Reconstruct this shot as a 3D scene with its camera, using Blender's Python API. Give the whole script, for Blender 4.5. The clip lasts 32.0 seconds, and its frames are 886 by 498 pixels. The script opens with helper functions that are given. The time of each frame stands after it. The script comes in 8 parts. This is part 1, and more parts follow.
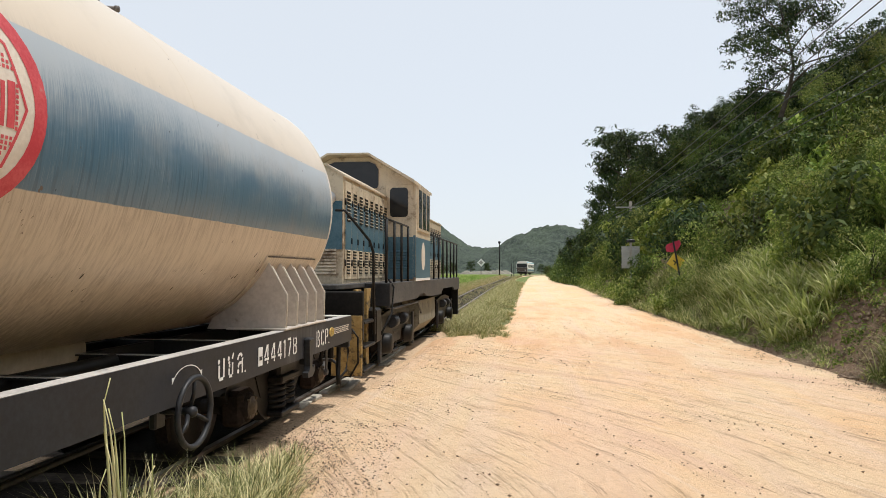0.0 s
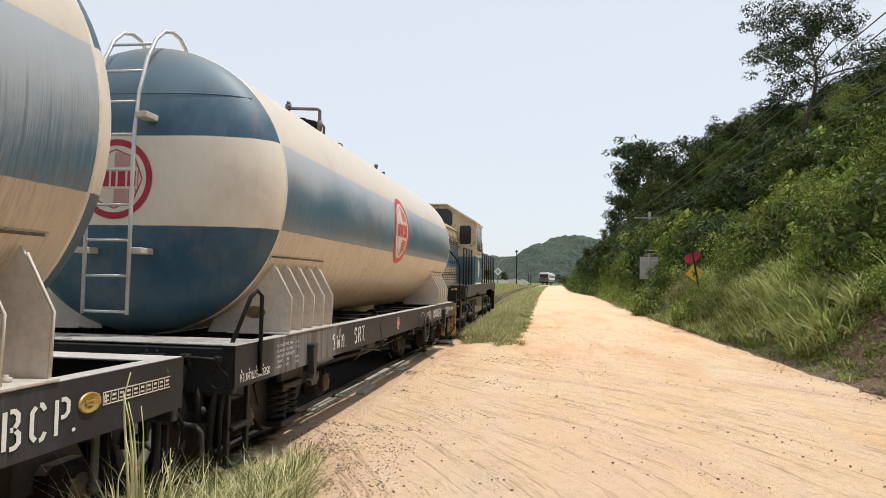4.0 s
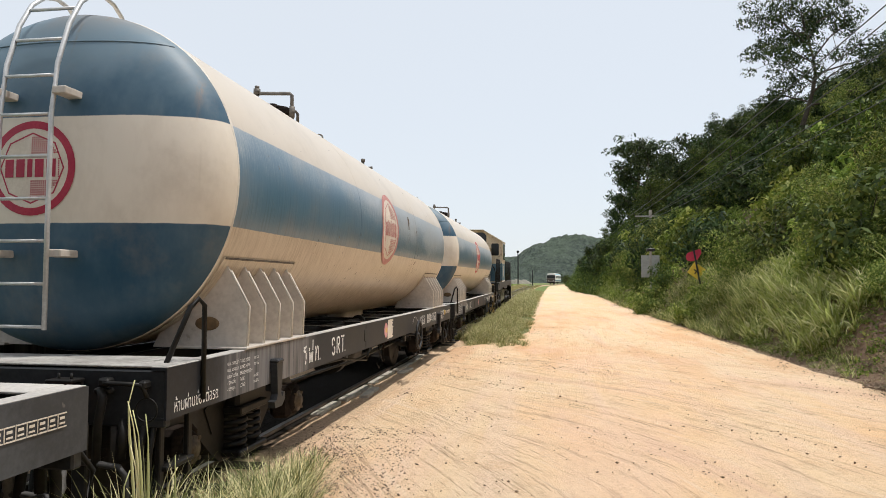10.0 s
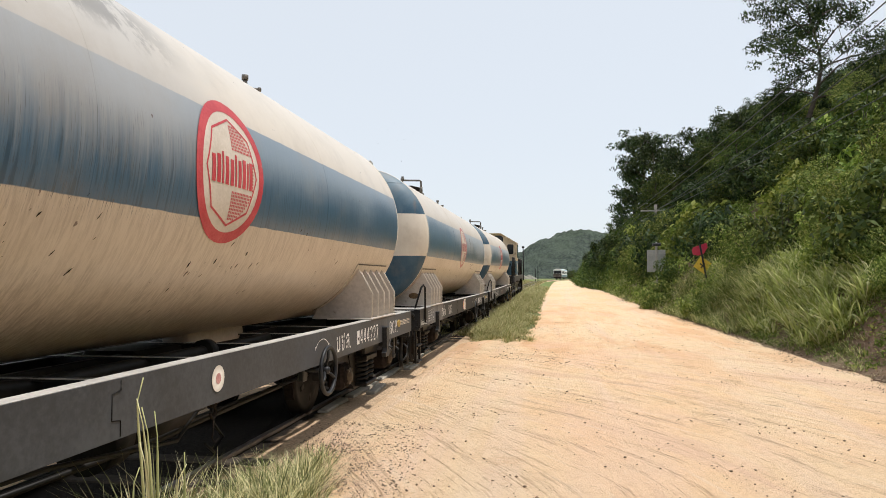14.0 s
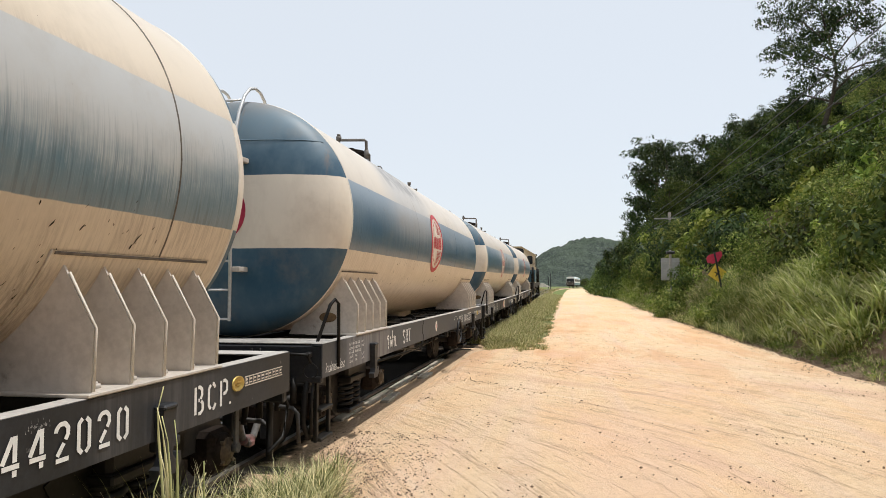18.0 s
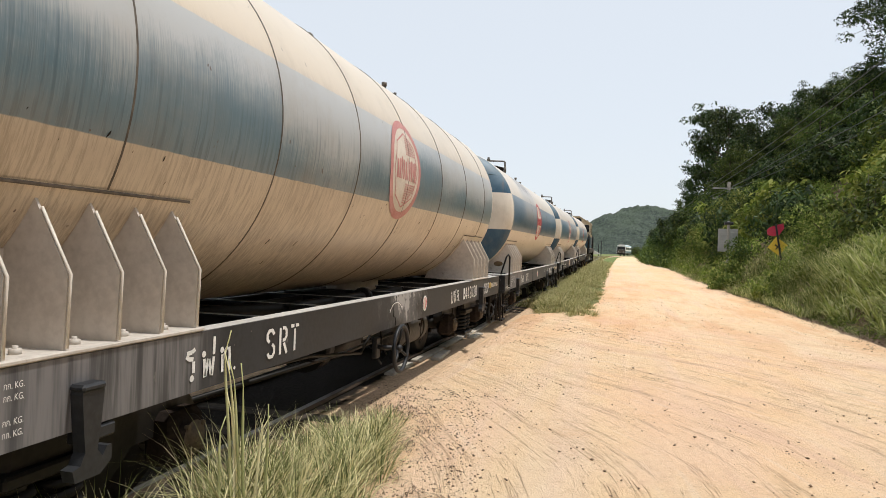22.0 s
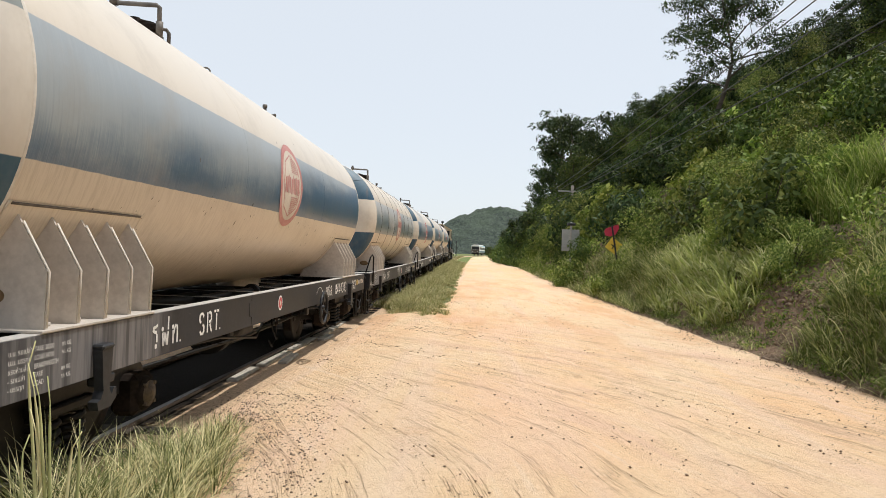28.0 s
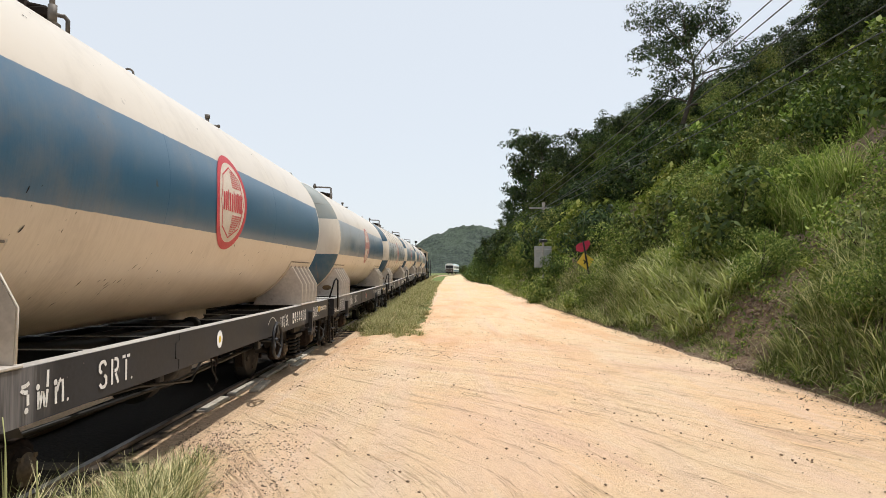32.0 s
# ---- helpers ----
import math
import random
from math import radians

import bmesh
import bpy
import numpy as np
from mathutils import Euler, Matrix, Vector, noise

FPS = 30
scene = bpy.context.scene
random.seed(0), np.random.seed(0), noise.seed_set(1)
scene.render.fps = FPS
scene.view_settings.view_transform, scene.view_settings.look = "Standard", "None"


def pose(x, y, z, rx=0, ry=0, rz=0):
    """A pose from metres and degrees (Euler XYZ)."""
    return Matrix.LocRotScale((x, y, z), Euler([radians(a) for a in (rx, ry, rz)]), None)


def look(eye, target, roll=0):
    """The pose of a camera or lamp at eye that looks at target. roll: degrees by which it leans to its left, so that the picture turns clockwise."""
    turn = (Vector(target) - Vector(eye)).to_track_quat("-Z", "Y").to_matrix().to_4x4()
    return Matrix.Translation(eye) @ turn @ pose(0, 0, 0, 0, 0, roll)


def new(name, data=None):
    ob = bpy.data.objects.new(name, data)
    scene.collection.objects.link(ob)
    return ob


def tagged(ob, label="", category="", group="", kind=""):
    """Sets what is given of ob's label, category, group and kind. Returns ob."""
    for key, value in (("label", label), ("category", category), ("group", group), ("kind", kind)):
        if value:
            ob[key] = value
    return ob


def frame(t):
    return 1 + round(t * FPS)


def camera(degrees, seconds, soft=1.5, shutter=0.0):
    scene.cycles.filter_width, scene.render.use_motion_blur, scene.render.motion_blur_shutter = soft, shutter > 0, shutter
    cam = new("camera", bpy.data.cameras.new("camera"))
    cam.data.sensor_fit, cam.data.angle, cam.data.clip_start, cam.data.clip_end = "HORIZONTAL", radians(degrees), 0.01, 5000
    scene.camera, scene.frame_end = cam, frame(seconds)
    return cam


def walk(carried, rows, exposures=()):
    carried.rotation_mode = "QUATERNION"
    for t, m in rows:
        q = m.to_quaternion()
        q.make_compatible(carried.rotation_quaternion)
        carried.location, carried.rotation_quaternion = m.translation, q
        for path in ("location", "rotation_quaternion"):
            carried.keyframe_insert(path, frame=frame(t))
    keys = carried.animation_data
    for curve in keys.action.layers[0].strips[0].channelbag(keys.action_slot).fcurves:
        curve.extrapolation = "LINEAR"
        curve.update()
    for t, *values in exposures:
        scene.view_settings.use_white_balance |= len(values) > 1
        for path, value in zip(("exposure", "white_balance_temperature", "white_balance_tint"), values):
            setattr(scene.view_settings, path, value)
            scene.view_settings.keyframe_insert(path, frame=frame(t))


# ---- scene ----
cam = camera(65.0, 32.0, soft=0.65)
walk(cam, [
    (0, pose(0.022, 0.014, 1.626, 91.96, -0.15, 7.18)),
    (0.5, pose(0.008, 0.007, 1.634, 92.23, -0.19, 7.83)),
    (1, pose(0.012, -0.001, 1.610, 92.08, -0.18, 8.39)),
    (1.5, pose(0.023, -0.010, 1.593, 91.89, -0.51, 8.48)),
    (2, pose(0.021, -0.002, 1.587, 92.10, -0.94, 8.21)),
    (2.5, pose(0.020, -0.009, 1.591, 92.34, -1.17, 8.18)),
    (4.5, pose(0.017, 0.006, 1.590, 92.77, -0.96, 8.74)),
    (5, pose(0.019, 0.001, 1.593, 92.98, -0.80, 8.94)),
    (5.5, pose(0.020, 0.000, 1.599, 93.06, -0.65, 8.94)),
    (6, pose(0.022, -0.006, 1.600, 93.01, -0.52, 8.85)),
    (6.5, pose(0.022, -0.003, 1.594, 92.90, -0.54, 8.70)),
    (7, pose(0.029, -0.003, 1.593, 92.72, -0.60, 8.60)),
    (7.5, pose(0.022, -0.002, 1.591, 92.60, -0.60, 8.53)),
    (8, pose(0.019, -0.004, 1.597, 92.64, -0.57, 8.49)),
    (8.5, pose(0.020, -0.006, 1.599, 92.83, -0.46, 8.48)),
    (9, pose(0.018, -0.006, 1.601, 92.93, -0.33, 8.57)),
    (9.5, pose(0.025, -0.010, 1.601, 92.88, -0.17, 8.72)),
    (10, pose(0.020, -0.006, 1.601, 92.73, -0.23, 8.69)),
    (10.5, pose(0.016, -0.004, 1.606, 92.70, -0.31, 8.59)),
    (11, pose(0.018, -0.003, 1.604, 92.84, -0.21, 8.55)),
    (11.5, pose(0.017, 0.001, 1.602, 92.96, -0.04, 8.59)),
    (12, pose(0.023, -0.001, 1.605, 92.96, 0.17, 8.78)),
    (12.5, pose(0.017, -0.008, 1.605, 92.91, 0.28, 9.03)),
    (13, pose(0.012, -0.011, 1.608, 92.76, 0.18, 9.15)),
    (13.5, pose(0.012, -0.011, 1.599, 92.56, 0.13, 9.16)),
    (14, pose(0.011, -0.002, 1.597, 92.42, 0.19, 9.13)),
    (14.5, pose(0.014, -0.010, 1.596, 92.48, 0.12, 9.33)),
    (15, pose(0.003, -0.014, 1.599, 92.64, 0.01, 9.81)),
    (15.5, pose(-0.012, -0.018, 1.598, 92.67, 0.02, 10.27)),
    (17.5, pose(-0.007, -0.019, 1.602, 92.88, 0.22, 10.04)),
    (18, pose(-0.008, -0.026, 1.609, 93.07, 0.16, 10.15)),
    (18.5, pose(-0.009, -0.028, 1.608, 93.21, -0.30, 10.59)),
    (19, pose(-0.021, -0.015, 1.588, 92.94, -1.38, 11.21)),
    (19.5, pose(-0.052, -0.003, 1.573, 92.19, -2.36, 11.68)),
    (20, pose(-0.066, -0.000, 1.571, 91.27, -2.63, 12.05)),
    (20.5, pose(-0.100, -0.006, 1.562, 90.40, -2.58, 12.72)),
    (21, pose(-0.105, -0.005, 1.570, 89.80, -2.60, 13.58)),
    (21.5, pose(-0.100, -0.010, 1.568, 89.70, -2.46, 14.06)),
    (22, pose(-0.097, -0.010, 1.577, 89.88, -2.10, 14.13)),
    (22.5, pose(-0.086, -0.006, 1.577, 90.15, -1.67, 13.99)),
    (23, pose(-0.086, -0.000, 1.580, 90.25, -1.44, 13.67)),
    (23.5, pose(-0.081, 0.003, 1.583, 90.29, -1.19, 13.22)),
    (24, pose(-0.079, 0.006, 1.581, 90.29, -1.06, 12.71)),
    (24.5, pose(-0.071, 0.001, 1.578, 90.29, -1.02, 12.13)),
    (26.5, pose(-0.022, -0.032, 1.589, 89.78, -1.49, 7.78)),
    (27, pose(-0.003, -0.004, 1.574, 89.84, -1.80, 5.64)),
    (27.5, pose(0.017, 0.012, 1.576, 90.02, -1.90, 3.73)),
    (28, pose(0.024, 0.011, 1.584, 90.31, -1.81, 2.44)),
    (28.5, pose(0.035, 0.021, 1.580, 90.53, -1.52, 1.64)),
    (29, pose(0.046, 0.020, 1.580, 90.67, -1.25, 0.93)),
    (29.5, pose(0.060, 0.031, 1.576, 90.86, -1.14, 0.28)),
    (30, pose(0.067, 0.027, 1.583, 91.13, -1.04, -0.11)),
    (30.5, pose(0.058, 0.029, 1.589, 91.43, -0.88, -0.25)),
    (31, pose(0.064, 0.026, 1.594, 91.65, -0.52, -0.22)),
    (31.5, pose(0.064, 0.029, 1.598, 91.74, -0.25, -0.15)),
    (32, pose(0.066, 0.027, 1.605, 91.95, -0.09, 0.33)),
], exposures=[(0, 0.0, 6360, 10.0), (32, 0.0, 6360, 10.0)])

# ---- sky, sun, exposure ----
SUN_WAY = Vector((0.32, 0.10, 1.0)).normalized()
SUN_ELEV = math.asin(SUN_WAY.z)
SUN_AZIM = math.atan2(SUN_WAY.x, SUN_WAY.y)
world = bpy.data.worlds.new("sky")
scene.world = world
world.use_nodes = True
sky = world.node_tree.nodes.new("ShaderNodeTexSky")
sky.sky_type, sky.sun_disc = "NISHITA", False
sky.sun_elevation, sky.sun_rotation = SUN_ELEV, SUN_AZIM
sky.air_density, sky.dust_density, sky.ozone_density, sky.altitude = 1.0, 1.2, 1.0, 0.0
# bright tropical haze whitens the whole sky
haze = world.node_tree.nodes.new("ShaderNodeMix")
haze.data_type = "RGBA"
haze.inputs[0].default_value = 0.80
haze.inputs[7].default_value = (6.75, 7.05, 7.30, 1)
world.node_tree.links.new(sky.outputs["Color"], haze.inputs[6])
back = world.node_tree.nodes["Background"]
back.inputs["Strength"].default_value = 0.13
world.node_tree.links.new(haze.outputs[2], back.inputs["Color"])
sun = new("sun", bpy.data.lights.new("sun", "SUN"))
sun.data.energy, sun.data.angle, sun.data.color = 3.4, radians(0.6), (1.0, 0.955, 0.885)
sun.matrix_world = look(SUN_WAY * 50, (0, 0, 0))


# ---- materials ----
def material(name):
    m = bpy.data.materials.new(name)
    m.use_nodes = True
    nt = m.node_tree
    return m, nt, nt.nodes["Principled BSDF"]


def math_node(nt, op, a, b=None, clamp=False):
    n = nt.nodes.new("ShaderNodeMath")
    n.operation, n.use_clamp = op, clamp
    for i, v in enumerate((a, b)):
        if v is None:
            continue
        if isinstance(v, (int, float)):
            n.inputs[i].default_value = v
        else:
            nt.links.new(v, n.inputs[i])
    return n.outputs[0]


def mix_colour(nt, fac, a, b):
    n = nt.nodes.new("ShaderNodeMix")
    n.data_type = "RGBA"
    for socket, v in ((n.inputs[0], fac), (n.inputs[6], a), (n.inputs[7], b)):
        if isinstance(v, (int, float)):
            socket.default_value = v
        elif isinstance(v, tuple):
            socket.default_value = (*v[:3], 1)
        else:
            nt.links.new(v, socket)
    return n.outputs[2]


def ramp(nt, v, lo, hi):
    n = nt.nodes.new("ShaderNodeMapRange")
    n.interpolation_type = "SMOOTHSTEP"
    nt.links.new(v, n.inputs[0])
    n.inputs[1].default_value, n.inputs[2].default_value = lo, hi
    return n.outputs[0]


def coords(nt, scale=(1, 1, 1), shift=0.0):
    tc = nt.nodes.new("ShaderNodeTexCoord")
    mp = nt.nodes.new("ShaderNodeMapping")
    mp.inputs["Scale"].default_value = scale
    mp.inputs["Location"].default_value = (shift, shift, shift)
    nt.links.new(tc.outputs["Object"], mp.inputs["Vector"])
    return mp.outputs["Vector"]


def noise_out(nt, vec, scale, detail=4.0, rough=0.6):
    n = nt.nodes.new("ShaderNodeTexNoise")
    n.inputs["Scale"].default_value, n.inputs["Detail"].default_value, n.inputs["Roughness"].default_value = scale, detail, rough
    nt.links.new(vec, n.inputs["Vector"])
    return n.outputs["Fac"]


def bump(nt, bsdf, height, strength, distance):
    b = nt.nodes.new("ShaderNodeBump")
    b.inputs["Strength"].default_value, b.inputs["Distance"].default_value = strength, distance
    nt.links.new(height, b.inputs["Height"])
    nt.links.new(b.outputs["Normal"], bsdf.inputs["Normal"])


def plain(name, c1, c2, rough=0.6, metal=0.0, fine=40.0, coarse=3.0, relief=0.15, dist=0.004, c3=None, amount3=0.35, spec=0.4):
    """Two colours mixed at two scales, a third in patches, and a fine relief."""
    m, nt, p = material(name)
    v = coords(nt)
    a = noise_out(nt, v, fine, 3.0)
    b = noise_out(nt, v, coarse, 5.0)
    f = math_node(nt, "ADD", math_node(nt, "MULTIPLY", a, 0.4), math_node(nt, "MULTIPLY", b, 0.6))
    col = mix_colour(nt, ramp(nt, f, 0.35, 0.65), c1, c2)
    if c3:
        col = mix_colour(nt, ramp(nt, noise_out(nt, coords(nt, shift=7.3), coarse * 1.7, 6.0, 0.7), 1 - amount3 - 0.08, 1 - amount3 + 0.08), col, c3)
    nt.links.new(col, p.inputs["Base Color"])
    p.inputs["Metallic"].default_value = metal
    p.inputs["Specular IOR Level"].default_value = spec
    nt.links.new(math_node(nt, "ADD", math_node(nt, "MULTIPLY", b, 0.3), rough - 0.15), p.inputs["Roughness"])
    bump(nt, p, a, relief, dist)
    return m


def leaf_material(name, dark, light, yellow=None, translucent=0.35, share=0.14):
    m, nt, p = material(name)
    geo = nt.nodes.new("ShaderNodeNewGeometry")
    rnd = geo.outputs["Random Per Island"]
    info = nt.nodes.new("ShaderNodeObjectInfo")
    col = mix_colour(nt, rnd, dark, light)
    if yellow:
        col = mix_colour(nt, ramp(nt, rnd, 1 - 1.6 * share, 1 - 0.4 * share), col, yellow)
    hue = nt.nodes.new("ShaderNodeHueSaturation")
    nt.links.new(col, hue.inputs["Color"])
    nt.links.new(math_node(nt, "ADD", math_node(nt, "MULTIPLY", info.outputs["Random"], 0.4), 0.8), hue.inputs["Value"])
    nt.links.new(math_node(nt, "ADD", math_node(nt, "MULTIPLY", info.outputs["Random"], 0.03), 0.485), hue.inputs["Hue"])
    nt.links.new(hue.outputs["Color"], p.inputs["Base Color"])
    p.inputs["Roughness"].default_value = 0.55
    p.inputs["Specular IOR Level"].default_value = 0.18
    tr = nt.nodes.new("ShaderNodeBsdfTranslucent")
    nt.links.new(hue.outputs["Color"], tr.inputs["Color"])
    ms = nt.nodes.new("ShaderNodeMixShader")
    ms.inputs[0].default_value = translucent
    nt.links.new(p.outputs[0], ms.inputs[1])
    nt.links.new(tr.outputs[0], ms.inputs[2])
    nt.links.new(ms.outputs[0], nt.nodes["Material Output"].inputs["Surface"])
    return m


TANK_Z, TANK_R = 2.33, 1.235
BAND_LO, BAND_HI = 1.99, 2.72


def tank_paint(name, blue, faded, fade, cream=(0.64, 0.545, 0.41), rust=0.10, swap=False, seed=0.0, panels=0.0, grime=0.95, spill=None, drip_amount=0.6, crown_fade=0.4, rear_fade=0.0, crown_at=2.72):
    """Cream tank with a blue band between two heights; swap: the band is cream and the rest blue, as on the ends."""
    m, nt, p = material(name)
    tc = nt.nodes.new("ShaderNodeTexCoord")
    sep = nt.nodes.new("ShaderNodeSeparateXYZ")
    nt.links.new(tc.outputs["Object"], sep.inputs[0])
    z = sep.outputs["Z"]
    wob = math_node(nt, "MULTIPLY", math_node(nt, "SUBTRACT", noise_out(nt, coords(nt, shift=seed), 6.0, 2.0), 0.5), 0.012)
    zz = math_node(nt, "ADD", z, wob)
    band = math_node(nt, "MULTIPLY", ramp(nt, zz, BAND_LO - 0.004, BAND_LO + 0.004), math_node(nt, "SUBTRACT", 1.0, ramp(nt, zz, BAND_HI - 0.004, BAND_HI + 0.004)))
    if swap:
        band = math_node(nt, "SUBTRACT", 1.0, band)
    # drips and scratches that run down the shell
    streak = noise_out(nt, coords(nt, (4, 4, 1.6) if swap else (12, 46, 1.3), seed), 1.0, 4.0, 0.75)
    thin = noise_out(nt, coords(nt, (30, 120, 3.0), seed + 3), 1.0, 3.0, 0.7)
    cloud = noise_out(nt, coords(nt, (1, 0.5, 1), seed + 5), 1.1, 5.0)
    chalk = math_node(nt, "ADD", math_node(nt, "MULTIPLY", ramp(nt, streak, 0.40, 0.72), 0.45), math_node(nt, "MULTIPLY", ramp(nt, cloud, 0.35, 0.68), 0.8))
    chalk = math_node(nt, "MULTIPLY", chalk, fade, True)
    if not swap:
        # weathering from above: chalky at the band's top, running out in drips towards its foot
        run = math_node(nt, "ADD", z, math_node(nt, "ADD", math_node(nt, "MULTIPLY", math_node(nt, "SUBTRACT", thin, 0.5), 0.18 + 0.32 * grime), math_node(nt, "MULTIPLY", math_node(nt, "SUBTRACT", cloud, 0.5), 0.9)))
        if rear_fade:
            # more chalk towards the rear of the tank
            run = math_node(nt, "ADD", run, math_node(nt, "MULTIPLY", math_node(nt, "SUBTRACT", ramp(nt, sep.outputs["Y"], -2.5, -9.0), 0.45), rear_fade))
        if panels:
            # each plate between two seams has weathered by itself
            w = nt.nodes.new("ShaderNodeTexWhiteNoise")
            w.noise_dimensions = "1D"
            nt.links.new(math_node(nt, "FLOOR", math_node(nt, "MULTIPLY", math_node(nt, "ADD", sep.outputs["Y"], 11.08), 1 / 1.36)), w.inputs["W"])
            run = math_node(nt, "ADD", run, math_node(nt, "MULTIPLY", math_node(nt, "SUBTRACT", w.outputs["Value"], 0.35), panels))
        chalk = math_node(nt, "MULTIPLY", math_node(nt, "ADD", math_node(nt, "MULTIPLY", chalk, 0.18), math_node(nt, "MULTIPLY", ramp(nt, run, 2.20, 2.66), 0.95 * fade)), 1.0, True)
    if swap:
        chalk = math_node(nt, "MAXIMUM", chalk, math_node(nt, "MULTIPLY", ramp(nt, math_node(nt, "ADD", z, math_node(nt, "MULTIPLY", math_node(nt, "SUBTRACT", cloud, 0.5), 1.2)), crown_at, crown_at + 0.58), 0.5 + crown_fade))
    bl = mix_colour(nt, chalk, blue, faded)
    bl = mix_colour(nt, math_node(nt, "MULTIPLY", ramp(nt, thin, 0.54, 0.66), 0.0 if swap else (0.12 * fade + 0.03) * grime), bl, (0.42, 0.45, 0.45))
    if not swap:
        # dark drips that gather towards the foot of the band
        wet = noise_out(nt, coords(nt, (9, 34, 0.9), seed + 21), 1.0, 3.0, 0.6)
        drips = math_node(nt, "MULTIPLY", ramp(nt, wet, 0.50, 0.62), ramp(nt, math_node(nt, "ADD", z, math_node(nt, "MULTIPLY", math_node(nt, "SUBTRACT", streak, 0.5), 0.9)), 2.52, 2.10))
        bl = mix_colour(nt, math_node(nt, "MULTIPLY", drips, drip_amount), bl, tuple(c * 0.62 for c in blue))
    dirt = math_node(nt, "MULTIPLY", ramp(nt, streak, 0.40, 0.66), ramp(nt, cloud, 0.20, 0.58))
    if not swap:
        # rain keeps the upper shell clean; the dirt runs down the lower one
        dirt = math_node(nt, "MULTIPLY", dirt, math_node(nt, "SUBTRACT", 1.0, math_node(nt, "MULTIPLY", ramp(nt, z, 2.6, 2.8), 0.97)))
        # cream lifted upward: washed paint plus the sunlit crown's brightness in the colour
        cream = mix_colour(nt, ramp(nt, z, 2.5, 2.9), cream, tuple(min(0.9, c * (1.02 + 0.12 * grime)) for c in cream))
    cr = mix_colour(nt, math_node(nt, "MULTIPLY", dirt, 0.15 if swap else grime), cream, (0.37, 0.30, 0.22))
    low = math_node(nt, "SUBTRACT", 1.0, ramp(nt, z, 2.5, 2.9))
    cr = mix_colour(nt, math_node(nt, "MULTIPLY", math_node(nt, "MULTIPLY", ramp(nt, thin, 0.55, 0.75), low), 0.0 if swap else 0.4 * grime), cr, (0.70, 0.62, 0.48))
    col = mix_colour(nt, band, cr, bl)
    if swap:
        run = noise_out(nt, coords(nt, (5.5, 1.0, 0.35), seed + 6), 1.0, 3.0, 0.6)
        fray = noise_out(nt, coords(nt, (30, 30, 2.0), seed + 8), 1.0, 4.0, 0.7)
        col = mix_colour(nt, math_node(nt, "MULTIPLY", math_node(nt, "MULTIPLY", ramp(nt, run, 0.60, 0.72), ramp(nt, fray, 0.35, 0.62)), 0.6), col, (0.20, 0.13, 0.08))
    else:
        # dirt runs that thicken downward, putting the belly's shade into the colour
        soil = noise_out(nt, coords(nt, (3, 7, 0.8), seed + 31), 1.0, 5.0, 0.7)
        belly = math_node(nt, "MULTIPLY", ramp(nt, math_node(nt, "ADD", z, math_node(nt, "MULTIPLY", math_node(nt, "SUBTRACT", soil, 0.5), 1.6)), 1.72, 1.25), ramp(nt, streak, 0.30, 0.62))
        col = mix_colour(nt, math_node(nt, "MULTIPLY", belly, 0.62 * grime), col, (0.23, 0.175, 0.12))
    # soot on the crown, rust spots
    crown = math_node(nt, "MULTIPLY", ramp(nt, z, 3.25, 3.60), ramp(nt, cloud, 0.40, 0.65))
    col = mix_colour(nt, math_node(nt, "MULTIPLY", crown, 0.6), col, (0.22, 0.17, 0.13))
    if spill is not None:
        # old spill below the relief valve: a grey film that ran down and a flaked dark crust
        off = math_node(nt, "ABSOLUTE", math_node(nt, "SUBTRACT", sep.outputs["Y"], spill))
        off = math_node(nt, "ADD", off, math_node(nt, "MULTIPLY", math_node(nt, "SUBTRACT", cloud, 0.5), 1.6))
        wide = ramp(nt, off, 2.0, 0.6)
        runs = noise_out(nt, coords(nt, (10, 22, 0.7), seed + 12), 1.0, 4.0, 0.7)
        foot = ramp(nt, math_node(nt, "ADD", z, math_node(nt, "MULTIPLY", math_node(nt, "SUBTRACT", runs, 0.5), 0.55)), 2.05, 2.55)
        col = mix_colour(nt, math_node(nt, "MULTIPLY", math_node(nt, "MULTIPLY", wide, foot), 0.68), col, (0.44, 0.43, 0.415))
        flake = noise_out(nt, coords(nt, (4, 4, 3.4), seed + 15), 1.0, 6.0, 0.75)
        crust = math_node(nt, "MULTIPLY", math_node(nt, "MULTIPLY", ramp(nt, math_node(nt, "ADD", z, math_node(nt, "MULTIPLY", math_node(nt, "SUBTRACT", cloud, 0.5), 0.5)), 2.84, 3.06), ramp(nt, flake, 0.42, 0.54)), ramp(nt, off, 1.5, 0.7))
        col = mix_colour(nt, math_node(nt, "MULTIPLY", crust, 0.62), col, (0.085, 0.07, 0.055))
        drip = math_node(nt, "MULTIPLY", math_node(nt, "MULTIPLY", ramp(nt, thin, 0.56, 0.66), wide), math_node(nt, "MULTIPLY", ramp(nt, z, 1.85, 2.0), ramp(nt, z, 2.6, 2.3)))
        col = mix_colour(nt, math_node(nt, "MULTIPLY", drip, 0.75), col, (0.04, 0.055, 0.075))
    film = noise_out(nt, coords(nt, (0.8, 0.8, 0.8), seed + 9), 1.6, 6.0, 0.7)
    col = mix_colour(nt, math_node(nt, "MULTIPLY", ramp(nt, film, 0.46, 0.72), 0.26), col, (0.30, 0.24, 0.17))
    spot = noise_out(nt, coords(nt, (1, 1, 0.75), seed + 2), 11.0, 3.0, 0.55)
    zone = noise_out(nt, coords(nt, shift=seed + 4), 0.9, 2.0)
    spots = math_node(nt, "MULTIPLY", ramp(nt, spot, 0.725, 0.745), ramp(nt, zone, 0.60 - rust, 0.70 - rust))
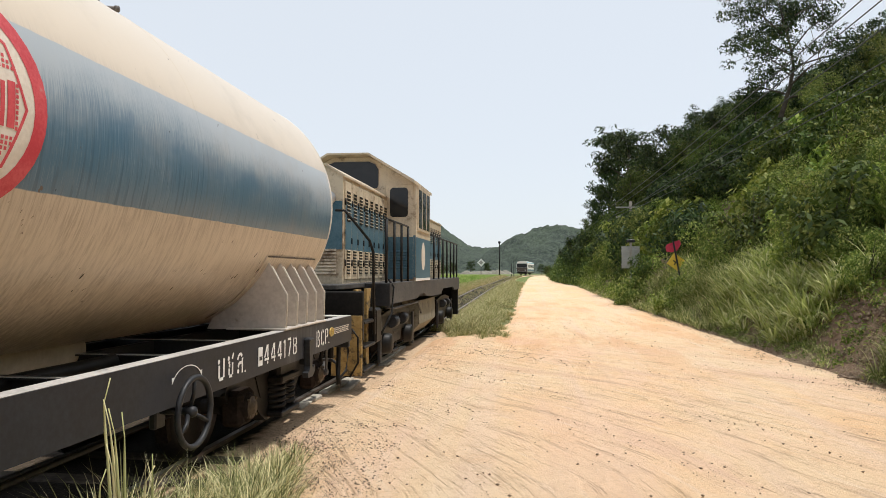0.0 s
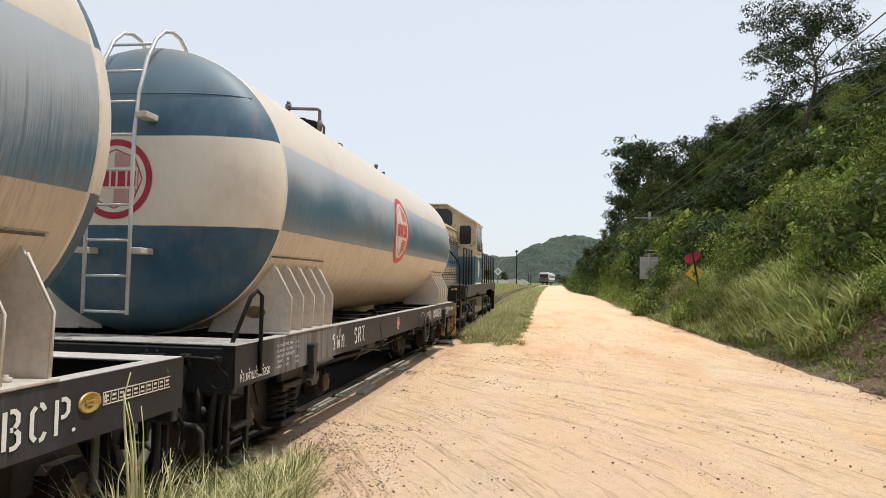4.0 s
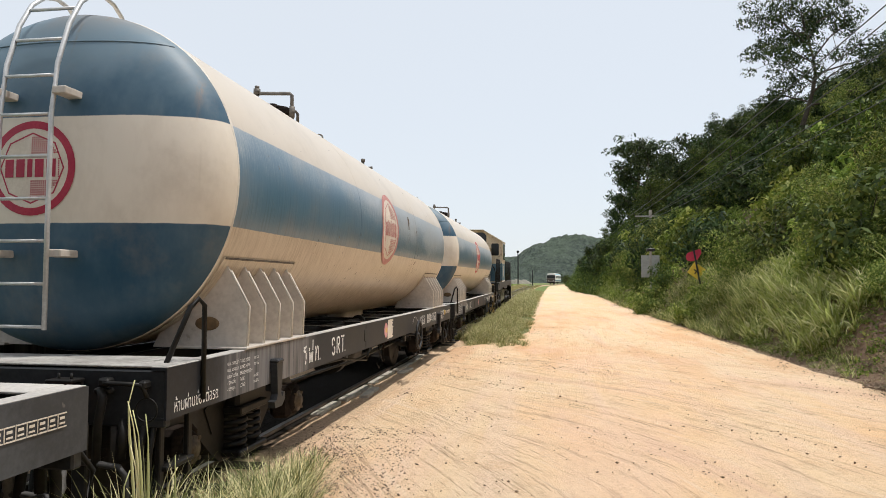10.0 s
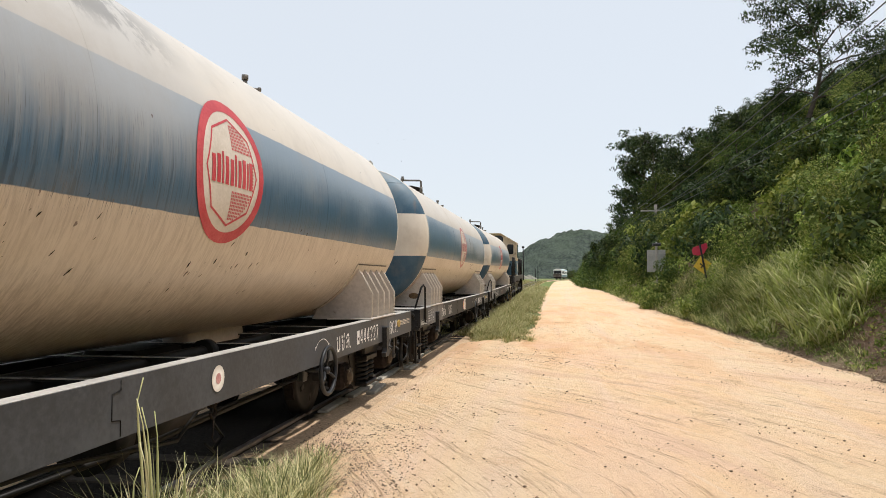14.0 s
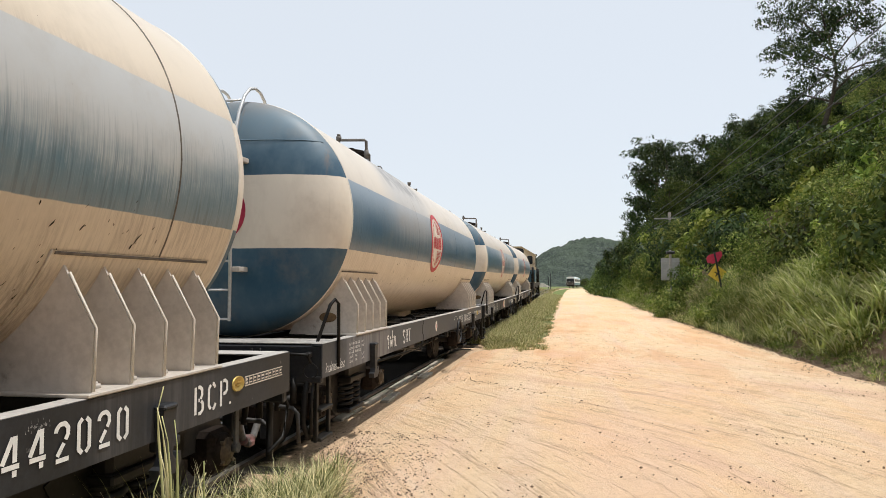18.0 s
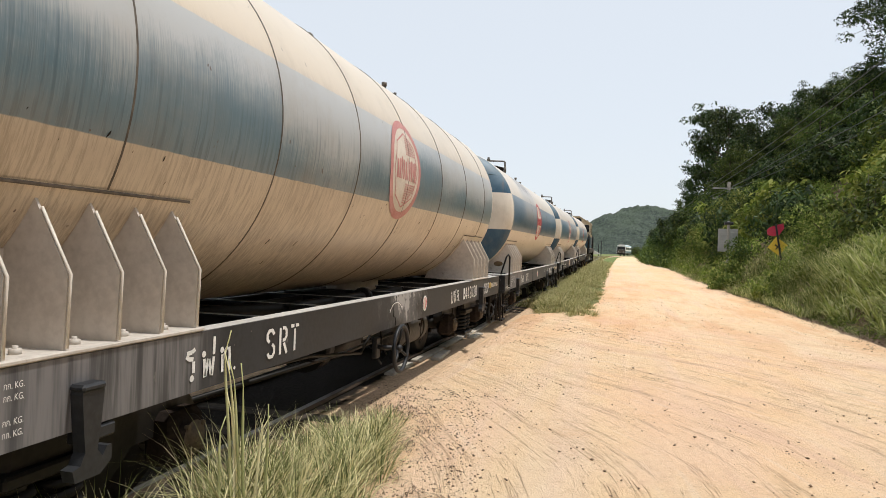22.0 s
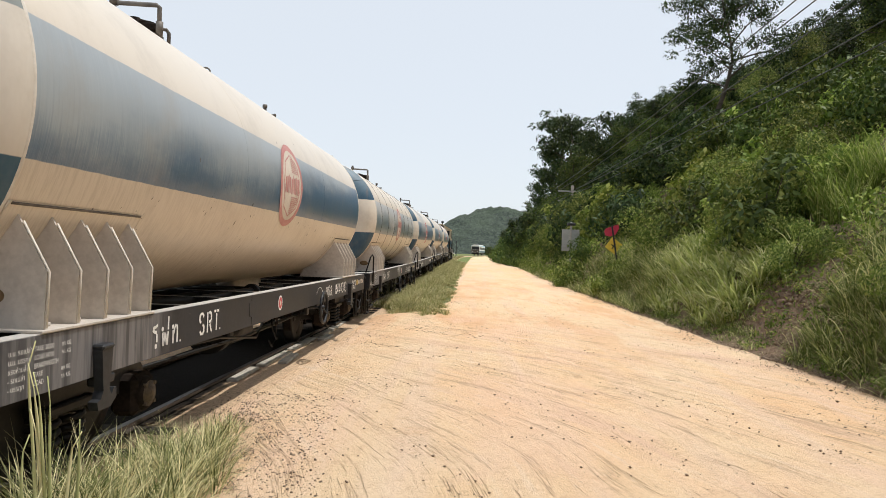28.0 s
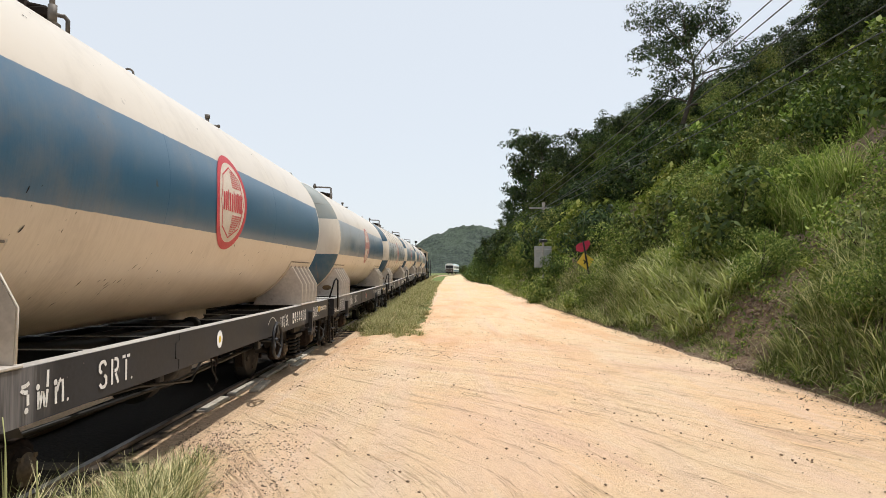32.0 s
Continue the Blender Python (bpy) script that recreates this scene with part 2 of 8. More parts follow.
    col = mix_colour(nt, math_node(nt, "MULTIPLY", spots, 0.85), col, (0.10, 0.06, 0.04))
    nt.links.new(col, p.inputs["Base Color"])
    nt.links.new(math_node(nt, "ADD", math_node(nt, "MULTIPLY", cloud, 0.30), 0.40 if swap else 0.24), p.inputs["Roughness"])
    if not swap:
        p.inputs["Coat Weight"].default_value, p.inputs["Coat Roughness"].default_value = 0.35, 0.28
    bump(nt, p, math_node(nt, "ADD", cloud, math_node(nt, "MULTIPLY", thin, 0.10)), 0.10, 0.03)
    return m


M_BLACK = plain("frame_paint_dark_grey", (0.014, 0.015, 0.017), (0.030, 0.031, 0.034), 0.5, 0, 30, 1.4, 0.1, c3=(0.085, 0.080, 0.075), amount3=0.2, spec=0.35)
M_BLACK_WORN = plain("frame_paint_worn_grey", (0.040, 0.039, 0.038), (0.105, 0.10, 0.096), 0.6, 0, 30, 2.5, c3=(0.055, 0.05, 0.045), amount3=0.35, spec=0.25)


def sill_material(name, dark, worn, scrape=None):
    """Dark frame paint with pale streaks washed down from the saddles."""
    m, nt, p = material(name)
    v = coords(nt)
    tc = nt.nodes.new("ShaderNodeTexCoord")
    sep = nt.nodes.new("ShaderNodeSeparateXYZ")
    nt.links.new(tc.outputs["Object"], sep.inputs[0])
    y = sep.outputs["Y"]
    cloud = noise_out(nt, v, 1.3, 5.0, 0.65)
    fine = noise_out(nt, v, 34.0, 3.0)
    col = mix_colour(nt, ramp(nt, math_node(nt, "ADD", math_node(nt, "MULTIPLY", cloud, 0.7), math_node(nt, "MULTIPLY", fine, 0.3)), 0.38, 0.64), dark, tuple(c * 1.8 for c in dark))
    wash = noise_out(nt, coords(nt, (2, 13, 0.8), 3.0), 1.0, 4.0, 0.7)
    yy = math_node(nt, "ADD", y, math_node(nt, "MULTIPLY", math_node(nt, "SUBTRACT", cloud, 0.5), 0.8))
    near = math_node(nt, "SUBTRACT", 1.0, ramp(nt, math_node(nt, "ABSOLUTE", math_node(nt, "ADD", yy, 9.95)), 0.55, 1.05))
    front = math_node(nt, "MULTIPLY", math_node(nt, "SUBTRACT", 1.0, ramp(nt, math_node(nt, "ABSOLUTE", math_node(nt, "ADD", yy, 1.75)), 0.45, 0.9)), 0.28)
    f = math_node(nt, "MULTIPLY", math_node(nt, "ADD", near, front), math_node(nt, "ADD", math_node(nt, "MULTIPLY", ramp(nt, wash, 0.36, 0.66), 0.7), 0.25), True)
    col = mix_colour(nt, math_node(nt, "MULTIPLY", f, worn), col, (0.22, 0.21, 0.21))
    chip = noise_out(nt, coords(nt, shift=8.0), 9.0, 3.0, 0.6)
    col = mix_colour(nt, math_node(nt, "MULTIPLY", ramp(nt, chip, 0.70, 0.73), 0.7), col, (0.16, 0.15, 0.14))
    if scrape is not None:
        # paint rubbed through to pale primer round one spot, with a dusty rim
        away = math_node(nt, "ADD", math_node(nt, "ABSOLUTE", math_node(nt, "SUBTRACT", y, scrape)), math_node(nt, "MULTIPLY", math_node(nt, "ABSOLUTE", math_node(nt, "SUBTRACT", sep.outputs["Z"], 1.06)), 1.6))
        rub = noise_out(nt, coords(nt, (1, 3.2, 3.2), 19.0), 1.0, 6.0, 0.72)
        rag = noise_out(nt, coords(nt, (1, 17, 12), 23.0), 1.0, 4.0, 0.7)
        edge = math_node(nt, "ADD", math_node(nt, "MULTIPLY", math_node(nt, "SUBTRACT", rub, 0.5), 2.6), math_node(nt, "MULTIPLY", math_node(nt, "SUBTRACT", rag, 0.5), 0.9))
        col = mix_colour(nt, math_node(nt, "MULTIPLY", ramp(nt, math_node(nt, "ADD", away, edge), 0.95, 0.35), 0.22), col, (0.34, 0.335, 0.33))
        col = mix_colour(nt, math_node(nt, "MULTIPLY", ramp(nt, math_node(nt, "ADD", away, edge), 0.30, 0.12), 0.75), col, (0.44, 0.43, 0.415))
    nt.links.new(col, p.inputs["Base Color"])
    nt.links.new(math_node(nt, "ADD", math_node(nt, "MULTIPLY", cloud, 0.3), 0.36), p.inputs["Roughness"])
    p.inputs["Specular IOR Level"].default_value = 0.25
    bump(nt, p, math_node(nt, "ADD", cloud, math_node(nt, "MULTIPLY", fine, 0.15)), 0.10, 0.012)
    return m


M_SILL = sill_material("sill_paint_dark_grey", (0.016, 0.017, 0.020), 0.9)
M_SILL_SCRAPED = sill_material("sill_paint_scraped", (0.019, 0.020, 0.022), 0.9, -5.58)
M_SILL_WORN = sill_material("sill_paint_worn_grey", (0.044, 0.046, 0.050), 0.8)
# dust tone, made paler to carry the sunlight on flange and bearer edges
M_DUSTY = plain("dusty_plate", (0.38, 0.36, 0.335), (0.54, 0.51, 0.475), 0.8, 0, 40, 2.0, c3=(0.10, 0.09, 0.085), amount3=0.3)
M_DECK = plain("scuffed_deck_plate", (0.24, 0.225, 0.205), (0.46, 0.44, 0.41), 0.75, 0, 30, 2.6, c3=(0.06, 0.055, 0.05), amount3=0.38)
M_GREASE = plain("greasy_iron", (0.007, 0.0065, 0.006), (0.018, 0.016, 0.014), 0.5, 0.0, 25, 4.0, c3=(0.05, 0.038, 0.03), amount3=0.18, spec=0.22)
M_RUSTY = plain("rusty_iron", (0.013, 0.010, 0.008), (0.034, 0.024, 0.019), 0.8, 0, 35, 5.0, 0.4, spec=0.1)
M_RAIL = plain("rail_steel", (0.10, 0.075, 0.06), (0.17, 0.12, 0.09), 0.7, 0.2, 30, 4)
M_RAILTOP = plain("rail_head_worn", (0.20, 0.17, 0.15), (0.33, 0.30, 0.27), 0.4, 0.8, 60, 5)
M_SADDLE = plain("saddle_paint", (0.44, 0.395, 0.345), (0.58, 0.53, 0.47), 0.6, 0, 25, 2.5, c3=(0.27, 0.225, 0.18), amount3=0.33)
M_EDGE = plain("weld_cream", (0.60, 0.55, 0.47), (0.75, 0.70, 0.62), 0.6, 0, 30, 4)
M_WHITE = plain("white_lettering", (0.70, 0.69, 0.66), (0.85, 0.84, 0.81), 0.6, 0, 60, 8, c3=(0.30, 0.29, 0.28), amount3=0.3)
M_RED = plain("emblem_red", (0.50, 0.045, 0.06), (0.62, 0.10, 0.11), 0.55, 0, 60, 5, c3=(0.55, 0.25, 0.24), amount3=0.3)
M_CRIMSON = plain("emblem_crimson", (0.33, 0.012, 0.045), (0.42, 0.03, 0.065), 0.5, 0, 60, 5, c3=(0.45, 0.12, 0.13), amount3=0.25)
M_PINK = plain("emblem_faded_red", (0.50, 0.20, 0.19), (0.62, 0.34, 0.31), 0.6, 0, 60, 5)
M_EMBLEM_WHITE = plain("emblem_white", (0.62, 0.55, 0.46), (0.74, 0.67, 0.58), 0.6, 0, 50, 5)
M_GALV = plain("galvanised_pipe", (0.50, 0.50, 0.50), (0.66, 0.66, 0.65), 0.45, 0.5, 40, 4)
M_VALVE = plain("valve_iron", (0.10, 0.09, 0.08), (0.18, 0.16, 0.14), 0.6, 0.3, 30, 6)
M_BRASS = plain("brass_plate", (0.42, 0.29, 0.08), (0.60, 0.44, 0.14), 0.4, 0.6, 50, 8)
M_YELLOW = plain("yellow_paint", (0.62, 0.42, 0.04), (0.75, 0.55, 0.07), 0.6, 0, 40, 4, c3=(0.25, 0.17, 0.05), amount3=0.25)
M_RUBBER = plain("black_rubber", (0.012, 0.012, 0.012), (0.03, 0.03, 0.03), 0.7, 0, 40, 6, spec=0.1)
M_CREAM_LOCO = plain("loco_cream", (0.47, 0.39, 0.28), (0.64, 0.55, 0.41), 0.5, 0, 30, 2.2, c3=(0.20, 0.14, 0.09), amount3=0.40)
M_BLUE_LOCO = plain("loco_blue", (0.040, 0.11, 0.16), (0.095, 0.18, 0.23), 0.45, 0, 30, 2.0, c3=(0.20, 0.27, 0.30), amount3=0.28)
M_GLASS_DARK = plain("dark_window_glass", (0.012, 0.013, 0.014), (0.02, 0.02, 0.022), 0.12, 0, 10, 2, 0.0)
M_OCHRE = plain("worn_ochre_step", (0.30, 0.19, 0.06), (0.44, 0.30, 0.11), 0.7, 0, 25, 5, c3=(0.05, 0.04, 0.03), amount3=0.44)
M_WHITEPAINT = plain("white_paint", (0.74, 0.73, 0.71), (0.82, 0.81, 0.79), 0.5, 0, 20, 2, c3=(0.55, 0.53, 0.50), amount3=0.2)
M_SIGNGREY = plain("bare_sign_metal", (0.31, 0.32, 0.31), (0.41, 0.42, 0.41), 0.6, 0.0, 15, 2)
M_STOP = plain("stop_sign_red", (0.42, 0.018, 0.055), (0.52, 0.045, 0.085), 0.5, 0, 15, 2, c3=(0.50, 0.12, 0.15), amount3=0.3)
M_CONCRETE = plain("weathered_concrete", (0.28, 0.27, 0.25), (0.42, 0.40, 0.37), 0.85, 0, 30, 2, 0.3)
M_BARK = plain("bark", (0.055, 0.045, 0.035), (0.13, 0.11, 0.088), 0.9, 0, 18, 2.5, 0.5, 0.02, spec=0.1)
M_STONE = plain("brown_gravel", (0.19, 0.13, 0.09), (0.40, 0.29, 0.20), 0.9, 0, 20, 6, 0.4, spec=0.1)
M_RUBBLE = plain("brown_rubble", (0.13, 0.095, 0.07), (0.30, 0.22, 0.16), 0.95, 0, 12, 3, 0.5, spec=0.1)
M_SLEEPER = plain("sleeper_wood", (0.045, 0.037, 0.030), (0.10, 0.083, 0.067), 0.9, 0, 22, 3, 0.5, spec=0.1)

M_WIRE_GREY = plain("aged_cable", (0.05, 0.05, 0.05), (0.09, 0.09, 0.088), 0.6, 0, 10, 1)
M_KHAKI = plain("dusty_khaki_tank", (0.15, 0.14, 0.105), (0.24, 0.225, 0.17), 0.7, 0, 20, 2.5, c3=(0.05, 0.045, 0.04), amount3=0.4)
M_SKYBLUE = plain("pale_blue_paint", (0.25, 0.48, 0.62), (0.32, 0.55, 0.68), 0.5, 0, 20, 2)
M_RUST_BROWN = plain("rust_brown", (0.11, 0.07, 0.035), (0.20, 0.125, 0.06), 0.8, 0, 30, 6)
M_CAP = plain("dusty_axle_cap", (0.045, 0.032, 0.022), (0.12, 0.088, 0.055), 0.6, 0.2, 30, 6, 0.3)
M_SCRAPE = plain("scraped_paint", (0.16, 0.155, 0.15), (0.46, 0.44, 0.42), 0.7, 0, 60, 14.0, c3=(0.05, 0.05, 0.05), amount3=0.45)
M_HOSE = plain("dusty_hose", (0.10, 0.095, 0.09), (0.20, 0.19, 0.18), 0.8, 0, 40, 6, spec=0.2)
M_COUPLING = plain("dull_red_coupling", (0.14, 0.05, 0.05), (0.26, 0.13, 0.12), 0.7, 0, 40, 8, c3=(0.10, 0.09, 0.08), amount3=0.45)
M_POLE = plain("weathered_pole", (0.12, 0.105, 0.09), (0.22, 0.20, 0.175), 0.9, 0, 22, 3, 0.4)
M_PLANK_SUN = plain("grey_plank_sun_patch", (0.34, 0.30, 0.25), (0.52, 0.47, 0.39), 0.85, 0, 22, 3, 0.5, c3=(0.16, 0.13, 0.10), amount3=0.3)
M_SEAM = plain("grimy_seam", (0.08, 0.068, 0.055), (0.18, 0.15, 0.12), 0.7, 0, 30, 4)
M_LEAF_A = leaf_material("leaves_mid_green", (0.026, 0.046, 0.010), (0.105, 0.150, 0.026), (0.20, 0.22, 0.05), 0.25)
M_LEAF_B = leaf_material("leaves_dark_green", (0.012, 0.023, 0.008), (0.058, 0.092, 0.024), (0.12, 0.14, 0.04), 0.18, 0.10)
M_LITTER = leaf_material("dry_litter", (0.16, 0.115, 0.075), (0.42, 0.32, 0.21), (0.45, 0.37, 0.24), 0.1, 0.25)
M_LEAF_D = leaf_material("leaves_olive_green", (0.060, 0.095, 0.018), (0.22, 0.28, 0.055), (0.40, 0.41, 0.12), 0.45, 0.2)
M_LEAF_C = leaf_material("leaves_fresh_green", (0.090, 0.14, 0.022), (0.28, 0.345, 0.055), (0.42, 0.45, 0.12), 0.40, 0.25)
M_LEAF_BROAD = leaf_material("broad_pale_leaves", (0.13, 0.19, 0.06), (0.34, 0.42, 0.14), (0.50, 0.52, 0.24), 0.3, 0.25)
M_GRASS = leaf_material("tall_grass_blades", (0.10, 0.17, 0.030), (0.34, 0.45, 0.09), (0.56, 0.58, 0.24), 0.5, 0.2)
M_GRASS_DRY = leaf_material("verge_grass_blades", (0.050, 0.066, 0.016), (0.40, 0.40, 0.14), (0.80, 0.71, 0.43), 0.3, 0.40)
M_GRASS_PALE = leaf_material("light_green_blades", (0.26, 0.33, 0.08), (0.62, 0.70, 0.24), (0.80, 0.80, 0.46), 0.5, 0.25)
M_GRASS_OLIVE = leaf_material("olive_grass_blades", (0.085, 0.115, 0.028), (0.36, 0.40, 0.115), (0.66, 0.62, 0.32), 0.45, 0.25)
M_FIELD = leaf_material("field_grass_blades", (0.13, 0.20, 0.035), (0.30, 0.38, 0.08), (0.42, 0.42, 0.15), 0.35, 0.2)
M_REED = leaf_material("pale_weed_stalks", (0.36, 0.36, 0.16), (0.60, 0.57, 0.30), (0.72, 0.64, 0.40), 0.2, 0.4)
M_GRASS_MOWN = leaf_material("strip_grass_blades", (0.19, 0.205, 0.065), (0.46, 0.45, 0.17), (0.66, 0.58, 0.32), 0.35, 0.35)


def road_material():
    m, nt, p = material("laterite_road")
    v = coords(nt)
    tc = nt.nodes.new("ShaderNodeTexCoord")
    sep = nt.nodes.new("ShaderNodeSeparateXYZ")
    nt.links.new(tc.outputs["Object"], sep.inputs[0])
    x, y = sep.outputs["X"], sep.outputs["Y"]
    big = noise_out(nt, coords(nt, (0.25, 0.10, 1)), 1.0, 5.0, 0.65)
    rut = noise_out(nt, coords(nt, (1.7, 0.07, 1)), 1.0, 4.0, 0.6)
    fine = noise_out(nt, v, 28.0, 6.0, 0.75)
    grit = noise_out(nt, v, 95.0, 3.0, 0.7)
    big2 = noise_out(nt, v, 1.1, 5.0, 0.7)
    warp = noise_out(nt, coords(nt, (0.22, 0.22, 1), 4.0), 1.0, 2.0)

    dx, dy = math_node(nt, "ADD", x, 13.9), math_node(nt, "ADD", y, 1.2)
    radius = math_node(nt, "SQRT", math_node(nt, "ADD", math_node(nt, "MULTIPLY", dx, dx), math_node(nt, "MULTIPLY", dy, dy)))
    turn = math_node(nt, "ADD", radius, math_node(nt, "MULTIPLY", warp, 0.9))

    def sweep(across, along, shift):
        """Tyre furrows where cars swing over the crossing."""
        c = nt.nodes.new("ShaderNodeCombineXYZ")
        nt.links.new(math_node(nt, "MULTIPLY", turn, across), c.inputs[0])
        nt.links.new(math_node(nt, "MULTIPLY", y, along), c.inputs[1])
        c.inputs[2].default_value = shift
        return noise_out(nt, c.outputs[0], 1.0, 4.0, 0.7)
    near = ramp(nt, y, 24.0, 11.0)
    band = math_node(nt, "MULTIPLY", ramp(nt, sweep(1.5, 0.20, 9.0), 0.50, 0.66), near)
    f1, f2 = sweep(5.5, 0.5, 1.0), sweep(10.0, 0.8, 5.0)
    # dark furrow lines: loose gravel plus the furrows' shading put into the colour
    furrow = math_node(nt, "MULTIPLY", math_node(nt, "MAXIMUM", ramp(nt, f1, 0.54, 0.68), ramp(nt, f2, 0.56, 0.72)), near)
    pale = math_node(nt, "MULTIPLY", ramp(nt, f1, 0.46, 0.32), near)
    col = mix_colour(nt, ramp(nt, big, 0.35, 0.65), (0.79, 0.60, 0.39), (0.81, 0.53, 0.30))
    col = mix_colour(nt, math_node(nt, "MULTIPLY", ramp(nt, rut, 0.45, 0.70), 0.60), col, (0.77, 0.57, 0.44))
    col = mix_colour(nt, math_node(nt, "MULTIPLY", ramp(nt, big2, 0.55, 0.75), 0.5), col, (0.72, 0.45, 0.25))
    col = mix_colour(nt, math_node(nt, "MULTIPLY", band, 0.60), col, (0.66, 0.43, 0.30))
    col = mix_colour(nt, math_node(nt, "MULTIPLY", pale, 0.5), col, (0.82, 0.65, 0.48))
    col = mix_colour(nt, math_node(nt, "MULTIPLY", math_node(nt, "MULTIPLY", furrow, ramp(nt, big2, 0.34, 0.58)), 0.85), col, (0.45, 0.30, 0.19))
    col = mix_colour(nt, math_node(nt, "MULTIPLY", ramp(nt, math_node(nt, "ADD", math_node(nt, "MULTIPLY", fine, 0.65), math_node(nt, "MULTIPLY", big2, 0.35)), 0.52, 0.64), 0.45), col, (0.52, 0.35, 0.22))
    mid = noise_out(nt, v, 6.5, 6.0, 0.75)
    col = mix_colour(nt, math_node(nt, "MULTIPLY", ramp(nt, mid, 0.50, 0.68), 0.5), col, (0.60, 0.40, 0.255))
    mid2 = noise_out(nt, coords(nt, shift=2.0), 17.0, 5.0, 0.8)
    col = mix_colour(nt, math_node(nt, "MULTIPLY", ramp(nt, mid2, 0.56, 0.68), 0.45), col, (0.44, 0.29, 0.185))
    col = mix_colour(nt, math_node(nt, "MULTIPLY", ramp(nt, mid2, 0.44, 0.34), 0.40), col, (0.84, 0.67, 0.50))
    col = mix_colour(nt, math_node(nt, "MULTIPLY", ramp(nt, grit, 0.585, 0.66), 0.6), col, (0.25, 0.17, 0.115))
    worn = math_node(nt, "MULTIPLY", math_node(nt, "MULTIPLY", ramp(nt, y, 9.0, 17.0), ramp(nt, y, 46.0, 30.0)), ramp(nt, noise_out(nt, coords(nt, (0.9, 0.16, 1), 7.0), 1.0, 5.0, 0.7), 0.46, 0.62))
    col = mix_colour(nt, math_node(nt, "MULTIPLY", worn, 0.55), col, (0.66, 0.36, 0.19))
    rosy = noise_out(nt, coords(nt, (0.5, 0.22, 1), 13.0), 1.0, 4.0, 0.65)
    col = mix_colour(nt, math_node(nt, "MULTIPLY", ramp(nt, rosy, 0.50, 0.68), 0.40), col, (0.79, 0.54, 0.40))
    col = mix_colour(nt, math_node(nt, "MULTIPLY", ramp(nt, rosy, 0.48, 0.32), 0.35), col, (0.80, 0.63, 0.42))
    f3 = sweep(19.0, 0.8, 15.0)
    thread = math_node(nt, "MULTIPLY", ramp(nt, f3, 0.58, 0.70), math_node(nt, "MULTIPLY", ramp(nt, y, 20.0, 9.0), ramp(nt, noise_out(nt, coords(nt, (0.5, 0.5, 1), 17.0), 1.0, 3.0), 0.44, 0.56)))
    col = mix_colour(nt, math_node(nt, "MULTIPLY", thread, 0.6), col, (0.33, 0.22, 0.14))
    nt.links.new(col, p.inputs["Base Color"])
    p.inputs["Roughness"].default_value = 0.95
    p.inputs["Specular IOR Level"].default_value = 0.1
    bump(nt, p, math_node(nt, "ADD", math_node(nt, "ADD", fine, math_node(nt, "MULTIPLY", grit, 0.5)), math_node(nt, "SUBTRACT", math_node(nt, "MULTIPLY", rut, 2.0), math_node(nt, "MULTIPLY", math_node(nt, "ADD", furrow, thread), 0.9))), 0.8, 0.036)
    return m


def soil_material():
    m, nt, p = material("grassy_soil")
    v = coords(nt)
    tc = nt.nodes.new("ShaderNodeTexCoord")
    sep = nt.nodes.new("ShaderNodeSeparateXYZ")
    nt.links.new(tc.outputs["Object"], sep.inputs[0])
    a = noise_out(nt, v, 0.35, 5.0)
    b = noise_out(nt, v, 9.0, 6.0, 0.7)
    c = noise_out(nt, v, 38.0, 4.0, 0.7)
    far = noise_out(nt, coords(nt, (0.06, 0.015, 1)), 1.0, 4.0)
    field = mix_colour(nt, ramp(nt, b, 0.35, 0.65), (0.115, 0.135, 0.050), (0.20, 0.20, 0.085))
    field = mix_colour(nt, math_node(nt, "MULTIPLY", ramp(nt, far, 0.40, 0.6), 0.7), field, (0.15, 0.20, 0.060))
    # brown earth of the cut bank
    earth = mix_colour(nt, ramp(nt, b, 0.32, 0.68), (0.13, 0.09, 0.06), (0.32, 0.235, 0.16))
    earth = mix_colour(nt, math_node(nt, "MULTIPLY", ramp(nt, c, 0.52, 0.66), 0.6), earth, (0.36, 0.265, 0.185))
    earth = mix_colour(nt, math_node(nt, "MULTIPLY", ramp(nt, a, 0.45, 0.62), 0.5), earth, (0.17, 0.095, 0.06))
    side = math_node(nt, "ADD", sep.outputs["X"], math_node(nt, "MULTIPLY", math_node(nt, "SUBTRACT", b, 0.5), 1.0))
    nt.links.new(mix_colour(nt, math_node(nt, "MULTIPLY", ramp(nt, side, 1.0, 2.0), ramp(nt, sep.outputs["Y"], 60.0, 38.0)), field, earth), p.inputs["Base Color"])
    p.inputs["Roughness"].default_value = 0.95
    p.inputs["Specular IOR Level"].default_value = 0.15
    bump(nt, p, math_node(nt, "ADD", b, math_node(nt, "MULTIPLY", c, 0.4)), 0.9, 0.06)
    return m


